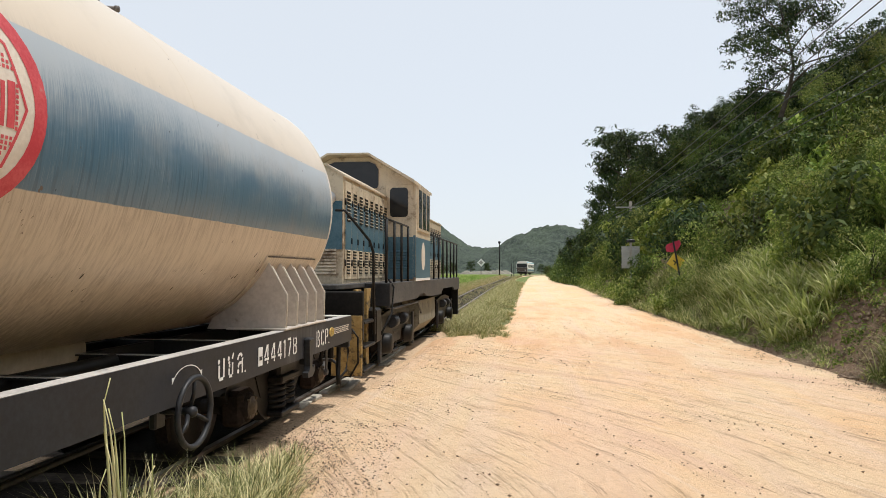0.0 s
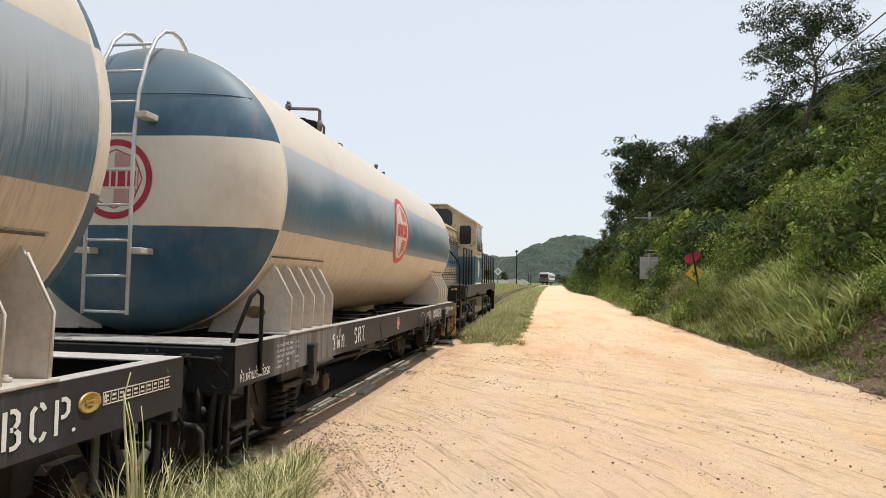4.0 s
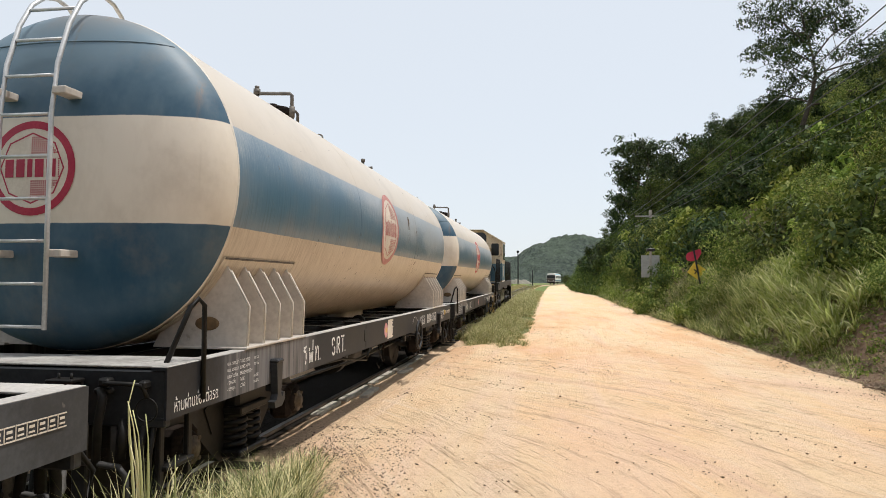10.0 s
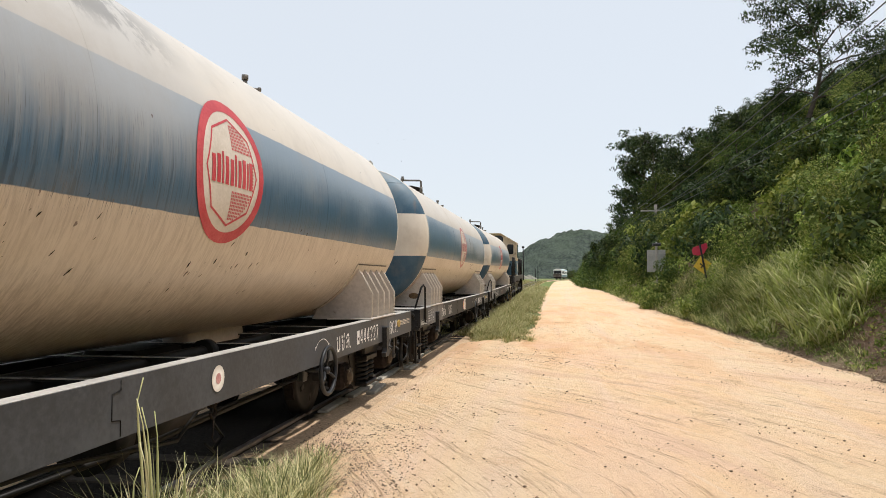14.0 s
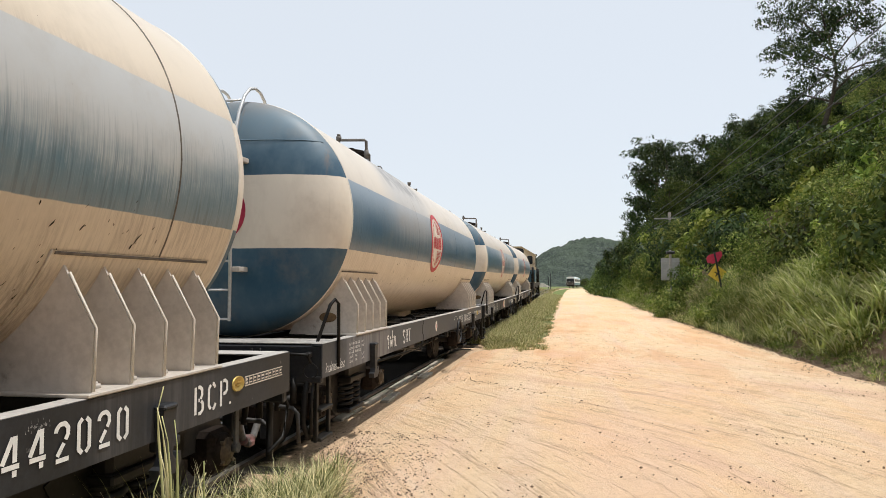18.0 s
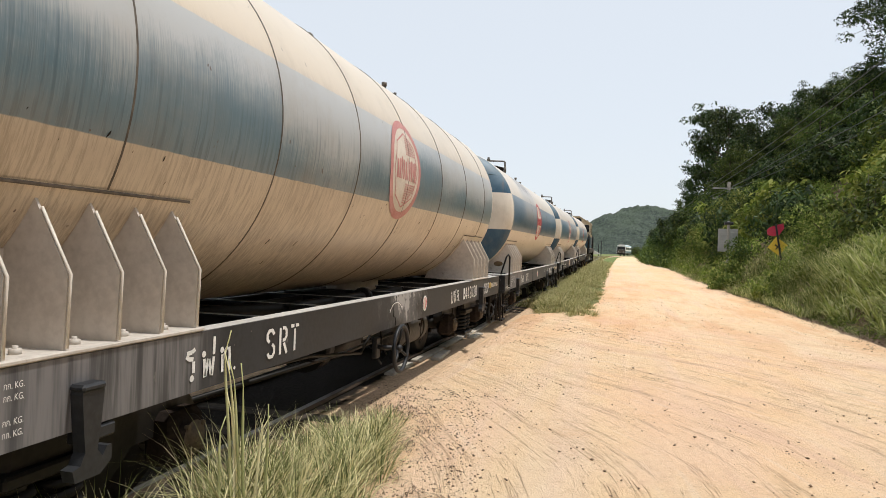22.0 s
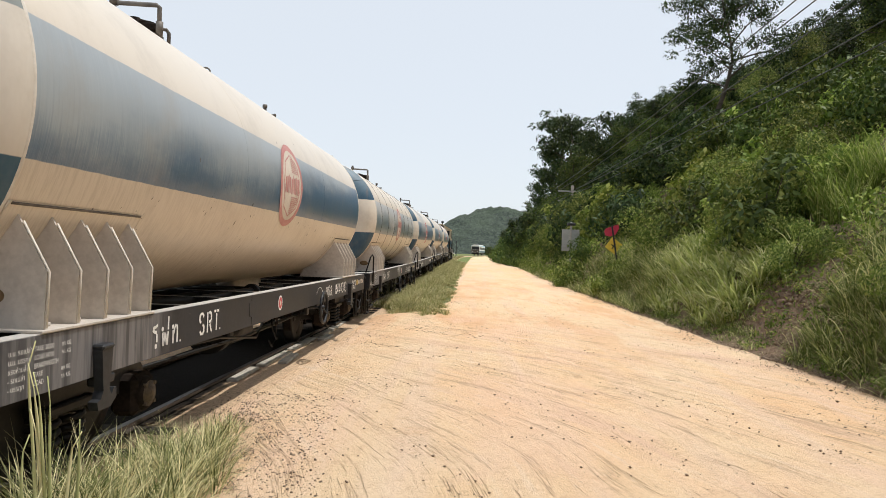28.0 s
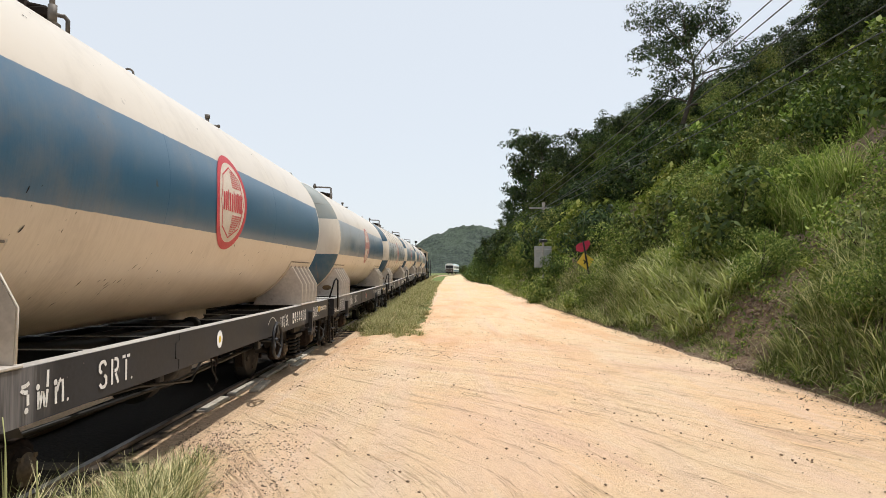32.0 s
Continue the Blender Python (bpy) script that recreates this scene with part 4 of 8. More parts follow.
def build_track():
    ys = axis_steps([(-14, 60, 1.5), (60, 330, 3.0)])
    bed_v, bed_f = [], []
    offs = [-2.2, -1.5, -0.9, -0.45, 0.0, 0.45, 0.8, 1.0, 1.3]
    for y in axis_steps([(-14, 40, 0.3), (40, 330, 2.5)]):
        for k, o in enumerate(offs):
            edge = k in (0, len(offs) - 1)
            z = track_z(y) + (-0.10 if edge else 0.002 + 0.02 * noise.noise((o * 3, y * 2.3, 1.0)))
            bed_v.append((track_x(y) + o + (0.15 * noise.noise((o, y * 0.7, 3.0)) if edge else 0), y, z))
    w = len(offs)
    n = len(bed_v) // w
    bed_f = [(j * w + i, j * w + i + 1, (j + 1) * w + i + 1, (j + 1) * w + i) for j in range(n - 1) for i in range(w - 1)]
    bed = tagged(new("track_bed", sheet("track_bed", bed_v, bed_f, M_BALLAST)), "dusty earth and gravel track bed, oil and train shade in its colour", "track bed", kind="structure")
    track = thing("railway_track", "single metre-gauge railway track with rusty rails", "railway track", kind="structure")
    head = [(-0.033, 0.05), (-0.033, 0.022), (-0.008, 0.012), (-0.008, -0.05), (-0.055, -0.065), (0.055, -0.065), (0.008, -0.05), (0.008, 0.012), (0.033, 0.022), (0.033, 0.05)]
    for side in (-1, 1):
        v, f = [], []
        for y in ys:
            for a, b in head:
                v.append((track_x(y) + side * 0.535 + a, y, track_z(y) + b))
        k = len(head)
        for j in range(len(ys) - 1):
            for i in range(k):
                f.append((j * k + i, j * k + (i + 1) % k, (j + 1) * k + (i + 1) % k, (j + 1) * k + i))
        part("rail", Build().add(v, f), M_RAIL, track)
        tv = []
        for y in ys:
            tv += [(track_x(y) + side * 0.535 + a, y, track_z(y) + 0.0515) for a in (-0.028, 0.028)]
        part("rail_head", Build().add(tv, [(2 * j, 2 * j + 1, 2 * j + 3, 2 * j + 2) for j in range(len(ys) - 1)]), M_RAILTOP, track, "bright worn running surface")
    rnd = random.Random(4)
    me = Build().box((0, 0, 0), (1.95, 0.21, 0.12), 0.015).mesh("sleeper", M_SLEEPER)
    y = 17.5
    while y < 95:
        ob = new("sleeper", me)
        ob.parent = track
        ob.matrix_basis = pose(track_x(y), y, track_z(y) - 0.045, 0, 0, rnd.uniform(-1.5, 1.5))
        y += 0.68
    # planks along the near rail, standing in for sun patches between the shadows
    for y0, ln, off, tilt in ((8.0, 0.9, 0.66, 1.0), (9.1, 1.3, 0.68, -0.8), (10.6, 1.5, 0.67, 0.6), (12.3, 1.2, 0.70, -1.2), (13.6, 1.4, 0.68, 0.9), (9.4, 0.8, 0.86, 3.0), (11.9, 0.7, 0.87, -2.5)):
        part("plank_sun_patch", Build().box((0, 0, 0), (0.13, ln, 0.05), 0.012), M_PLANK_SUN, track, "grey plank standing in for a sun patch").matrix_basis = pose(TRACK_X + off, y0 + ln / 2, 0.012, 0, 0, tilt)
    y = 5.8
    while y > -8:
        ob = new("sleeper", me)
        ob.parent = track
        ob.matrix_basis = pose(track_x(y), y, track_z(y) - 0.045, 0, 0, rnd.uniform(-1.5, 1.5))
        y -= 0.68


# ---- the train ----
WHEEL_R = 0.43
FRONTS = [8.33, -3.93, -16.17, -28.46, -40.78, -53.04]
MOVED = [(0, 0.00), (2, 3.95), (4, 7.88), (6, 11.77), (8, 15.55), (10, 19.21), (12, 22.88), (14, 26.56), (16, 30.11), (18, 33.60), (20, 37.08), (22, 40.79), (24, 44.97), (26, 49.55), (28, 54.78), (30, 60.38), (32, 66.00)]


def travelled(t):
    """Metres that the train has gone at t seconds (a smooth curve through the knots)."""
    i = min(int(t // 2), len(MOVED) - 2)
    s = [m[1] for m in MOVED]
    p0, p1 = s[i], s[i + 1]
    d0 = (s[i + 1] - s[i - 1]) / 2 if i > 0 else s[1] - s[0]
    d1 = (s[i + 2] - s[i]) / 2 if i + 2 < len(s) else s[-1] - s[-2]
    u = t / 2 - i
    return (2 * u ** 3 - 3 * u * u + 1) * p0 + (u ** 3 - 2 * u * u + u) * d0 + (3 * u * u - 2 * u ** 3) * p1 + (u ** 3 - u * u) * d1


def on_track(y, length):
    """The pose of a vehicle whose front end is at y."""
    a, b = y - 0.13 * length, y - 0.87 * length
    dx, dz = track_x(a) - track_x(b), track_z(a) - track_z(b)
    run = a - b
    rz, rx = -math.degrees(math.atan2(dx, run)), math.degrees(math.atan2(dz, run))
    f = 0.13 * length / run
    return pose(track_x(a) + dx * f, y, track_z(a) + dz * f, rx, 0, rz)


SILL_LO, SILL_HI, HALF = 0.80, 1.10, 1.25
LENGTH = 11.55
TANK_F, TANK_B = -0.85, -10.64
END_DEPTH = 0.42
WHEELS = []


def wheelset_mesh(b):
    prof = [(-0.10, 0.0), (-0.10, 0.09), (-0.075, 0.10), (-0.03, 0.36), (-0.035, 0.43), (0.065, 0.435), (0.07, 0.46), (0.095, 0.46), (0.098, 0.38), (0.02, 0.33), (0.01, 0.12), (0.06, 0.10), (0.06, 0.0)]
    for s in (-1, 1):
        b.lathe([(-s * d, r) for d, r in prof], (s * 0.535, 0, 0), 0, 40)
        # holes and spokes in the web, so that the turning shows
        for k in range(5):
            a = 2 * math.pi * k / 5
            b.box((s * 0.565, 0.25 * math.cos(a), 0.25 * math.sin(a)), (0.05, 0.10, 0.07), 0.01, pose(0, 0, 0, math.degrees(a)))
    b.cyl((-0.98, 0, 0), (0.98, 0, 0), 0.07, 14)


def bogie(parent, y):
    """A two-axle bogie under the frame."""
    base = part("bogie", stored("bogie_bolster", lambda b: (b.box((0, 0, 0.66), (2.05, 0.42, 0.22), 0.03), b.box((0, 0, 0.52), (1.7, 0.30, 0.12), 0.02), b.cyl((0, 0, 0.74), (0, 0, 0.84), 0.22, 20)), M_GREASE), M_GREASE, parent, "greasy black two-axle bogie")
    base.matrix_basis = pose(0, y, 0)

    def frame_side(b):
        prof = [(-1.20, 0.60), (-1.14, 0.68), (-0.62, 0.72), (-0.30, 0.84), (0.30, 0.84), (0.62, 0.72), (1.14, 0.68), (1.20, 0.60), (1.10, 0.50), (0.66, 0.50), (0.42, 0.30), (0.28, 0.22), (-0.28, 0.22), (-0.42, 0.30), (-0.66, 0.50), (-1.10, 0.50)]
        b.prism(prof, 0, 0.80, 0.92)
        for s in (-1, 1):
            b.prism([(s * 0.56, 0.66), (s * 0.28, 0.77), (s * 0.30, 0.60), (s * 0.44, 0.46)], 0, 0.921, 0.93)

    def box_mesh(b):
        b.box((0.94, 0, 0.48), (0.20, 0.30, 0.30), 0.04)
        b.lathe([(0, 0.0), (0, 0.10), (-0.03, 0.125), (-0.08, 0.13)], (1.07, 0, 0.48), 0, 20)

    def cap_mesh(b):
        b.lathe([(0.03, 0.0), (0.028, 0.05), (0.008, 0.062), (0.004, 0.095), (-0.02, 0.10)], (1.07, 0, 0.48), 0, 20)
        for k in range(4):
            a = math.pi / 4 + k * math.pi / 2
            b.cyl((1.04, 0.095 * math.cos(a), 0.48 + 0.095 * math.sin(a)), (1.085, 0.095 * math.cos(a), 0.48 + 0.095 * math.sin(a)), 0.016, 6)

    def spring(b):
        for dy in (-0.13, 0.13):
            pts = [(0.95 + 0.09 * math.cos(a), dy + 0.09 * math.sin(a), 0.29 + 0.28 * a / (2 * math.pi * 5)) for a in [k * math.pi / 5 for k in range(51)]]
            b.tube(pts, 0.022, 6)
        b.box((0.95, 0, 0.27), (0.24, 0.52, 0.05), 0.012)
        b.box((0.95, 0, 0.60), (0.24, 0.50, 0.06), 0.012)
    fs = stored("side_frame", frame_side, M_GREASE)
    bx = stored("axle_box", box_mesh, M_RUSTY)
    cp = stored("axle_cap", cap_mesh, M_CAP)
    sp = stored("coil_spring", spring, M_GREASE)
    for s in (-1, 1):
        turn = pose(0, 0, 0, 0, 0, 0 if s > 0 else 180)
        part("side_frame", fs, M_GREASE, base).matrix_basis = turn
        part("spring", sp, M_GREASE, base, "black coil springs").matrix_basis = turn
        for dy in (-0.98, 0.98):
            part("axle_box", bx, M_RUSTY, base, "rusty axle box").matrix_basis = pose(0, dy, 0) @ turn
            part("axle_cap", cp, M_CAP, base, "round brown axle cap").matrix_basis = pose(0, dy, 0) @ turn
    for dy in (-0.98, 0.98):
        ws = part("wheelset", stored("wheelset", wheelset_mesh, M_GREASE), M_GREASE, base)
        ws.matrix_basis = pose(0, dy, RAIL_TOP + WHEEL_R)
        WHEELS.append((ws, dy, WHEEL_R, RAIL_TOP + WHEEL_R))
        for ends in (-1, 1):
            for s in (-1, 1):
                part("brake_shoe", stored("brake_shoe%d" % s, lambda b: b.prism([(0.02 + 0.465 * math.cos(a), 0.48 + 0.465 * math.sin(a)) for a in (-0.4, -0.15, 0.1, 0.35)] + [(0.02 + 0.52 * math.cos(a), 0.48 + 0.52 * math.sin(a)) for a in (0.35, 0.1, -0.15, -0.4)], 0, s * 0.49, s * 0.59), M_RUSTY), M_RUSTY, base).matrix_basis = pose(0, dy, 0, 0, 0, 0 if ends > 0 else 180)
    return base


def tank_point(y, arc, off=0.0):
    """A point on the camera-side flank: arc metres up round the shell from mid height."""
    a = arc / TANK_R
    return ((TANK_R + off) * math.cos(a), y, TANK_Z + (TANK_R + off) * math.sin(a))


def dish(r):
    """Depth of the tank end at a share r of its radius."""
    return END_DEPTH * max(0.0, 1 - min(r, 1.0) ** 2.7) ** (1 / 2.3)


def head_point(x, z, off=0.0):
    """A point on the dished rear end."""
    r = math.hypot(x, z - TANK_Z) / TANK_R
    return (x, TANK_B - dish(r) - off, z)


def emblem(at, r, wagon, red):
    """A red ring round an octagon; at(u, v, off) lays it on the surface. Its words are plain bars."""
    def ring(b, r0, r1, off, seg=40, steps=2):
        v, f = [], []
        for j in range(steps + 1):
            q = r0 + (r1 - r0) * j / steps
            v += [at(q * math.cos(2 * math.pi * k / seg), q * math.sin(2 * math.pi * k / seg), off) for k in range(seg)]
        for j in range(steps):
            f += [(j * seg + k, j * seg + (k + 1) % seg, (j + 1) * seg + (k + 1) % seg, (j + 1) * seg + k) for k in range(seg)]
        b.add(v, f)
    b = Build()
    ring(b, 0.02 * r, 0.86 * r, 0.003, 40, 6)
    disc = part("emblem", b, M_EMBLEM_WHITE, wagon, "round emblem with plain bars in place of words")
    b = Build()
    ring(b, 0.84 * r, r, 0.0045)
    part("emblem_ring", b, red, disc, "red ring")
    b = Build()
    corners = [(math.cos(math.pi / 4 * k), math.sin(math.pi / 4 * k)) for k in range(9)]
    walkway = [(corners[k][0] + (corners[k + 1][0] - corners[k][0]) * q / 6, corners[k][1] + (corners[k + 1][1] - corners[k][1]) * q / 6) for k in range(8) for q in range(6)]
    b.add([at(u * q * r, v * q * r, 0.0048) for q in (0.72, 0.755) for u, v in walkway], [(k, (k + 1) % 48, 48 + (k + 1) % 48, 48 + k) for k in range(48)])
    part("emblem_octagon", b, red, disc)
    b = Build()
    for i in range(-13, 15):
        for j in range(-14, 15):
            u, w = 0.048 * i, 0.046 * j
            if math.hypot(u, w) > 0.66 or (abs(w - 0.02) < 0.26 and u < 0.60) or u < -0.02:
                continue
            h = 0.0155
            b.add([at((u + a) * r, (w + c) * r, 0.0045) for a, c in ((-h, -h), (h, -h), (h, h), (-h, h))], [(0, 1, 2, 3)])
    tagged(part("emblem_dots", b, red, disc), kind="stuff")
    marks = [(-0.60, 0.10, -0.02), (-0.46, 0.10, 0.0), (-0.32, 0.05, 0.05), (-0.22, 0.09, 0.0), (-0.08, 0.10, -0.02), (0.06, 0.05, 0.06), (0.16, 0.09, 0.0), (0.29, 0.10, 0.03), (0.43, 0.05, 0.0), (0.51, 0.09, 0.02)]
    if red is M_CRIMSON:
        marks = [(-0.62, 0.20, 0.0), (-0.36, 0.20, 0.0), (-0.10, 0.12, 0.0), (0.08, 0.20, 0.0), (0.34, 0.22, 0.0)]
    for u0, wide, up in marks:
        b = Build()
        b.add([at(u * r, (-0.19 + (0.38 + up) * q / 6) * r, 0.0055) for q in range(7) for u in (u0, u0 + wide)], [(2 * q, 2 * q + 1, 2 * q + 3, 2 * q + 2) for q in range(6)])
        part("emblem_bar", b, red, disc)


def tank_wagon(n, number, paint, ends, ribs=False, pale=False, dot=(1.0, 1.0), worn=False, hand=-4.15, seam_z=3.08, rear=0.0, badge_y=-6.15, emblem_y=-5.73, hand_z=0.75):
    """A bogie tank wagon; y = 0 at its front, z = 0 at the ground."""
    labels = "cream tank wagon with %s band on dark frame" % paint["word"]
    w = thing("tank_wagon", labels, "tank wagon", "tank wagons of the train")
    # tank
    b = Build()
    b.lathe([(TANK_F, TANK_R)] + [(TANK_F + (TANK_B - TANK_F) * k / 8, TANK_R) for k in range(1, 9)], (0, 0, TANK_Z), 1, 96)
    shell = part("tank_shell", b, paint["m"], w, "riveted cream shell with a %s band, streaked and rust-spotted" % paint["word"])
    for name, y0, s in (("front_end", TANK_F, 1), ("rear_end", TANK_B, -1)):
        b = Build()
        b.lathe([(y0 + s * dish(math.cos(a)), TANK_R * math.cos(a)) for a in [k * math.pi / 2 / 18 for k in range(18)]] + [(y0 + s * END_DEPTH, 0.0005)], (0, 0, TANK_Z), 1, 96)
        part(name, b, ends, w, "dished tank end in dark blue with a cream band")
    for y0 in (TANK_F, TANK_B):
        part("weld_seam", stored("seam%.2f" % y0, lambda b: b.lathe([(y0 - 0.012, TANK_R - 0.002), (y0 - 0.006, TANK_R + 0.006), (y0 + 0.006, TANK_R + 0.006), (y0 + 0.012, TANK_R - 0.002)], (0, 0, TANK_Z), 1, 96), M_EDGE), M_EDGE, w)
    rib_ys = [-1.56 - 1.36 * k for k in range(7)] if ribs else [TANK_B + (TANK_F - TANK_B) * k for k in (0.335, 0.69)]
    for y0 in rib_ys:
        b = Build()
        b.lathe([(y0 - 0.010, TANK_R - 0.003), (y0, TANK_R + (0.006 if ribs else 0.0025)), (y0 + 0.010, TANK_R - 0.003)], (0, 0, TANK_Z), 1, 96)
        part("plate_seam", b, paint["seam"], w)
    emblem(lambda u, v, off: tank_point(emblem_y + u, v, off), 0.50, w, M_PINK if pale else M_RED)
    emblem(lambda u, v, off: head_point(u - 0.06, 2.365 + v, off), 0.325, w, M_CRIMSON)
    b = Build()
    b.tube([head_point(x, seam_z, 0.002) for x in [math.sqrt(TANK_R ** 2 - (seam_z - TANK_Z) ** 2) * 0.97 * (k / 12 - 1) for k in range(25)]], 0.006, 4)
    part("end_seam", b, ends, w)
    # chipped paint
    rng = random.Random(n * 17)
    b = Build()
    spots = [(rng.uniform(TANK_B + 0.5, TANK_F - 0.5), rng.uniform(0.0, 1.4), 0.5) for k in range(14)]
    for k in range(17):
        cy, ca = rng.uniform(TANK_B + 0.8, TANK_F - 0.8), rng.uniform(-0.95, -0.38)
        spots += [(cy + rng.gauss(0, 0.22), ca + rng.gauss(0, 0.10), 1.0) for q in range(rng.randrange(4, 12))]
    for y, arc, big in spots:
        y = min(max(y, TANK_B + 0.1), TANK_F - 0.1)
        sz = (0.005 + 0.018 * rng.random() ** 3) * (1.0 if big > 0.6 else 0.7)
        m = rng.randrange(5, 9)
        slant = rng.uniform(0.1, 0.9)
        pts = []
        for i in range(m):
            u, w2 = sz * rng.uniform(0.3, 0.9) * math.cos(2 * math.pi * i / m) * 0.6, sz * rng.uniform(0.6, 1.7) * math.sin(2 * math.pi * i / m)
            pts.append(tank_point(y + u + slant * w2, arc + w2, 0.003))
        b.add(pts, [tuple(range(m))])
    if n == 2:
        rs = random.Random(31)
        for y, a0, a1, wd in ((-4.54, 0.10, 0.27, 0.032), (-4.50, 0.17, 0.30, 0.020), (-4.56, -0.12, 0.12, 0.006), (-3.9, 0.05, 0.12, 0.015)):
            left = [tank_point(y - wd * rs.uniform(0.4, 1.2), a0 + (a1 - a0) * q / 9, 0.0035) for q in range(10)]
            right = [tank_point(y + wd * rs.uniform(0.4, 1.2), a0 + (a1 - a0) * q / 9, 0.0035) for q in range(10)]
            part("rust_patch", Build().add(left + right, [(q, q + 1, 11 + q, 10 + q) for q in range(9)]), M_RUST_BROWN, shell, "rust-brown flaked patch")
    tagged(part("paint_chip", b, M_RUSTY, shell, "small rusty paint chips"), kind="stuff")
    # frame
    for s in (-1, 1):
        poly = [(s * (HALF - 0.10), SILL_HI), (s * HALF, SILL_HI), (s * HALF, SILL_LO), (s * (HALF - 0.10), SILL_LO), (s * (HALF - 0.10), SILL_LO + 0.015), (s * (HALF - 0.014), SILL_LO + 0.015), (s * (HALF - 0.014), SILL_HI - 0.015), (s * (HALF - 0.10), SILL_HI - 0.015)]
        b = Build()
        v = [(x, y, z) for y in (0.0, -LENGTH) for x, z in poly]
        k = len(poly)
        b.add(v, [(i, (i + 1) % k, k + (i + 1) % k, k + i) for i in range(k)] + [(0, 1, 6, 7), (1, 2, 5, 6), (2, 3, 4, 5), (k, k + 7, k + 6, k + 1), (k + 1, k + 6, k + 5, k + 2), (k + 2, k + 5, k + 4, k + 3)])
        part("side_sill", b, M_SILL_WORN if worn else M_SILL_SCRAPED if ribs else M_SILL, w, "dark channel side sill with pale washed streaks")
        b = Build()
        b.box((s * (HALF - 0.055), -LENGTH / 2, SILL_HI + 0.003), (0.10, LENGTH - 0.02, 0.006), 0.002)
        part("sill_flange", b, M_DUSTY, w, "dusty light top flange")
        part("truss_bar", stored("truss%d" % s, lambda b: (b.box((s * 0.95, -5.8, 0.72), (0.05, 6.0, 0.05), 0.008), [b.box((s * 0.95, y, 0.77), (0.04, 0.06, 0.10)) for y in (-3.2, -5.0, -6.6, -8.4)]), M_GREASE), M_GREASE, w)
    part("end_sill", stored("end_front", lambda b: b.box((0, -0.045, 0.90), (2 * HALF - 0.03, 0.07, 0.36), 0.01), M_BLACK), M_BLACK, w)
    part("end_sill", stored("end_rear", lambda b: b.box((0, -LENGTH + 0.045, 0.92), (2 * HALF - 0.03, 0.07, 0.33), 0.01), M_BLACK), M_BLACK, w)
    part("end_deck", stored("deck_rear", lambda b: b.box((0, -LENGTH + 0.27, SILL_HI + 0.002), (2 * HALF - 0.03, 0.50, 0.012), 0.003), M_DECK), M_DECK, w, "scuffed steel end platform")
    part("end_deck", stored("deck_front", lambda b: b.box((0, -0.14, SILL_HI + 0.002), (2 * HALF - 0.22, 0.24, 0.012), 0.003), M_DUSTY), M_DUSTY, w)
    part("centre_sill", stored("centre_sill", lambda b: [b.box((s * 0.20, -LENGTH / 2, 0.88), (0.06, LENGTH - 0.15, 0.32), 0.01) for s in (-1, 1)], M_BLACK), M_BLACK, w)
    for y in (-0.95, -2.7, -3.75, -4.8, -5.85, -6.9, -7.95, -8.9, -10.75):
        cb = part("cross_bearer", stored("cross_bearer", lambda b: (b.box((0, 0, 1.045), (2 * HALF - 0.2, 0.10, 0.014), 0.002), b.box((0, 0, 0.93), (2 * HALF - 0.2, 0.012, 0.23))), M_BLACK), M_BLACK, w, "dark cross bearer")
        cb.matrix_basis = pose(0, y, 0)
        # pale strip stands in for sun on the bearer's edge
        part("lit_edge", stored("lit_edge", lambda b: b.box((0.55, -0.045, 1.054), (1.2, 0.014, 0.006), 0.001), M_DUSTY), M_DUSTY, cb, "pale strip for the bearer's sunlit edge")
    # saddles
    def rib_poly(b, y):
        arc = [(TANK_R * math.sin(a), TANK_Z - TANK_R * math.cos(a)) for a in [0.47 + k * (1.055 - 0.47) / 9 for k in range(10)]]
        poly = [(0.50, SILL_HI + 0.012), (1.235, SILL_HI + 0.012), (1.245, 1.42), (1.10, 1.675)] + list(reversed(arc))
        b.prism(poly, 1, y - 0.007, y + 0.007)
    for ys in ((-2.28, -1.995, -1.71, -1.425, -1.14), tuple(q + rear for q in (-10.5, -10.21, -9.92, -9.63, -9.35))):
        for s in (-1, 1):
            c = (ys[0] + ys[-1]) / 2
            span = ys[-1] - ys[0]
            def base_mesh(b):
                b.box((s * 0.98, c, SILL_HI + 0.015), (0.56, span + 0.10, 0.018), 0.004)
                arc = [(s * TANK_R * math.sin(a), TANK_Z - TANK_R * math.cos(a)) for a in [0.50 + k * (0.85 - 0.50) / 6 for k in range(7)]]
            sad = part("saddle", stored("saddle%d%.2f" % (s, c), base_mesh, M_SADDLE), M_SADDLE, w, "cream welded saddle with five ribs")
            def web_mesh(b):
                b.box((s * 0.93, c, 1.31), (0.014, span, 0.40))
            part("saddle_web", stored("web%d%.2f" % (s, c), web_mesh, M_SADDLE), M_SADDLE, sad)
            for y in ys:
                def rib_mesh(b):
                    b2 = Build()
                    rib_poly(b2, 0.0)
                    b.add([(s * p[0], p[1], p[2]) for p in b2.v], b2.f)
                part("rib", stored("rib%d" % s, rib_mesh, M_SADDLE), M_SADDLE, sad).matrix_basis = pose(0, y, 0)
                def edge_mesh(b):
                    b.tube([(s * 1.247, 0, SILL_HI + 0.03), (s * 1.254, 0, 1.42), (s * 1.108, 0, 1.68)], 0.0065, 6)
                part("rib_edge", stored("ribedge%d" % s, edge_mesh, M_EDGE), M_EDGE, sad, "pale ground edge of the rib").matrix_basis = pose(0, y, 0)
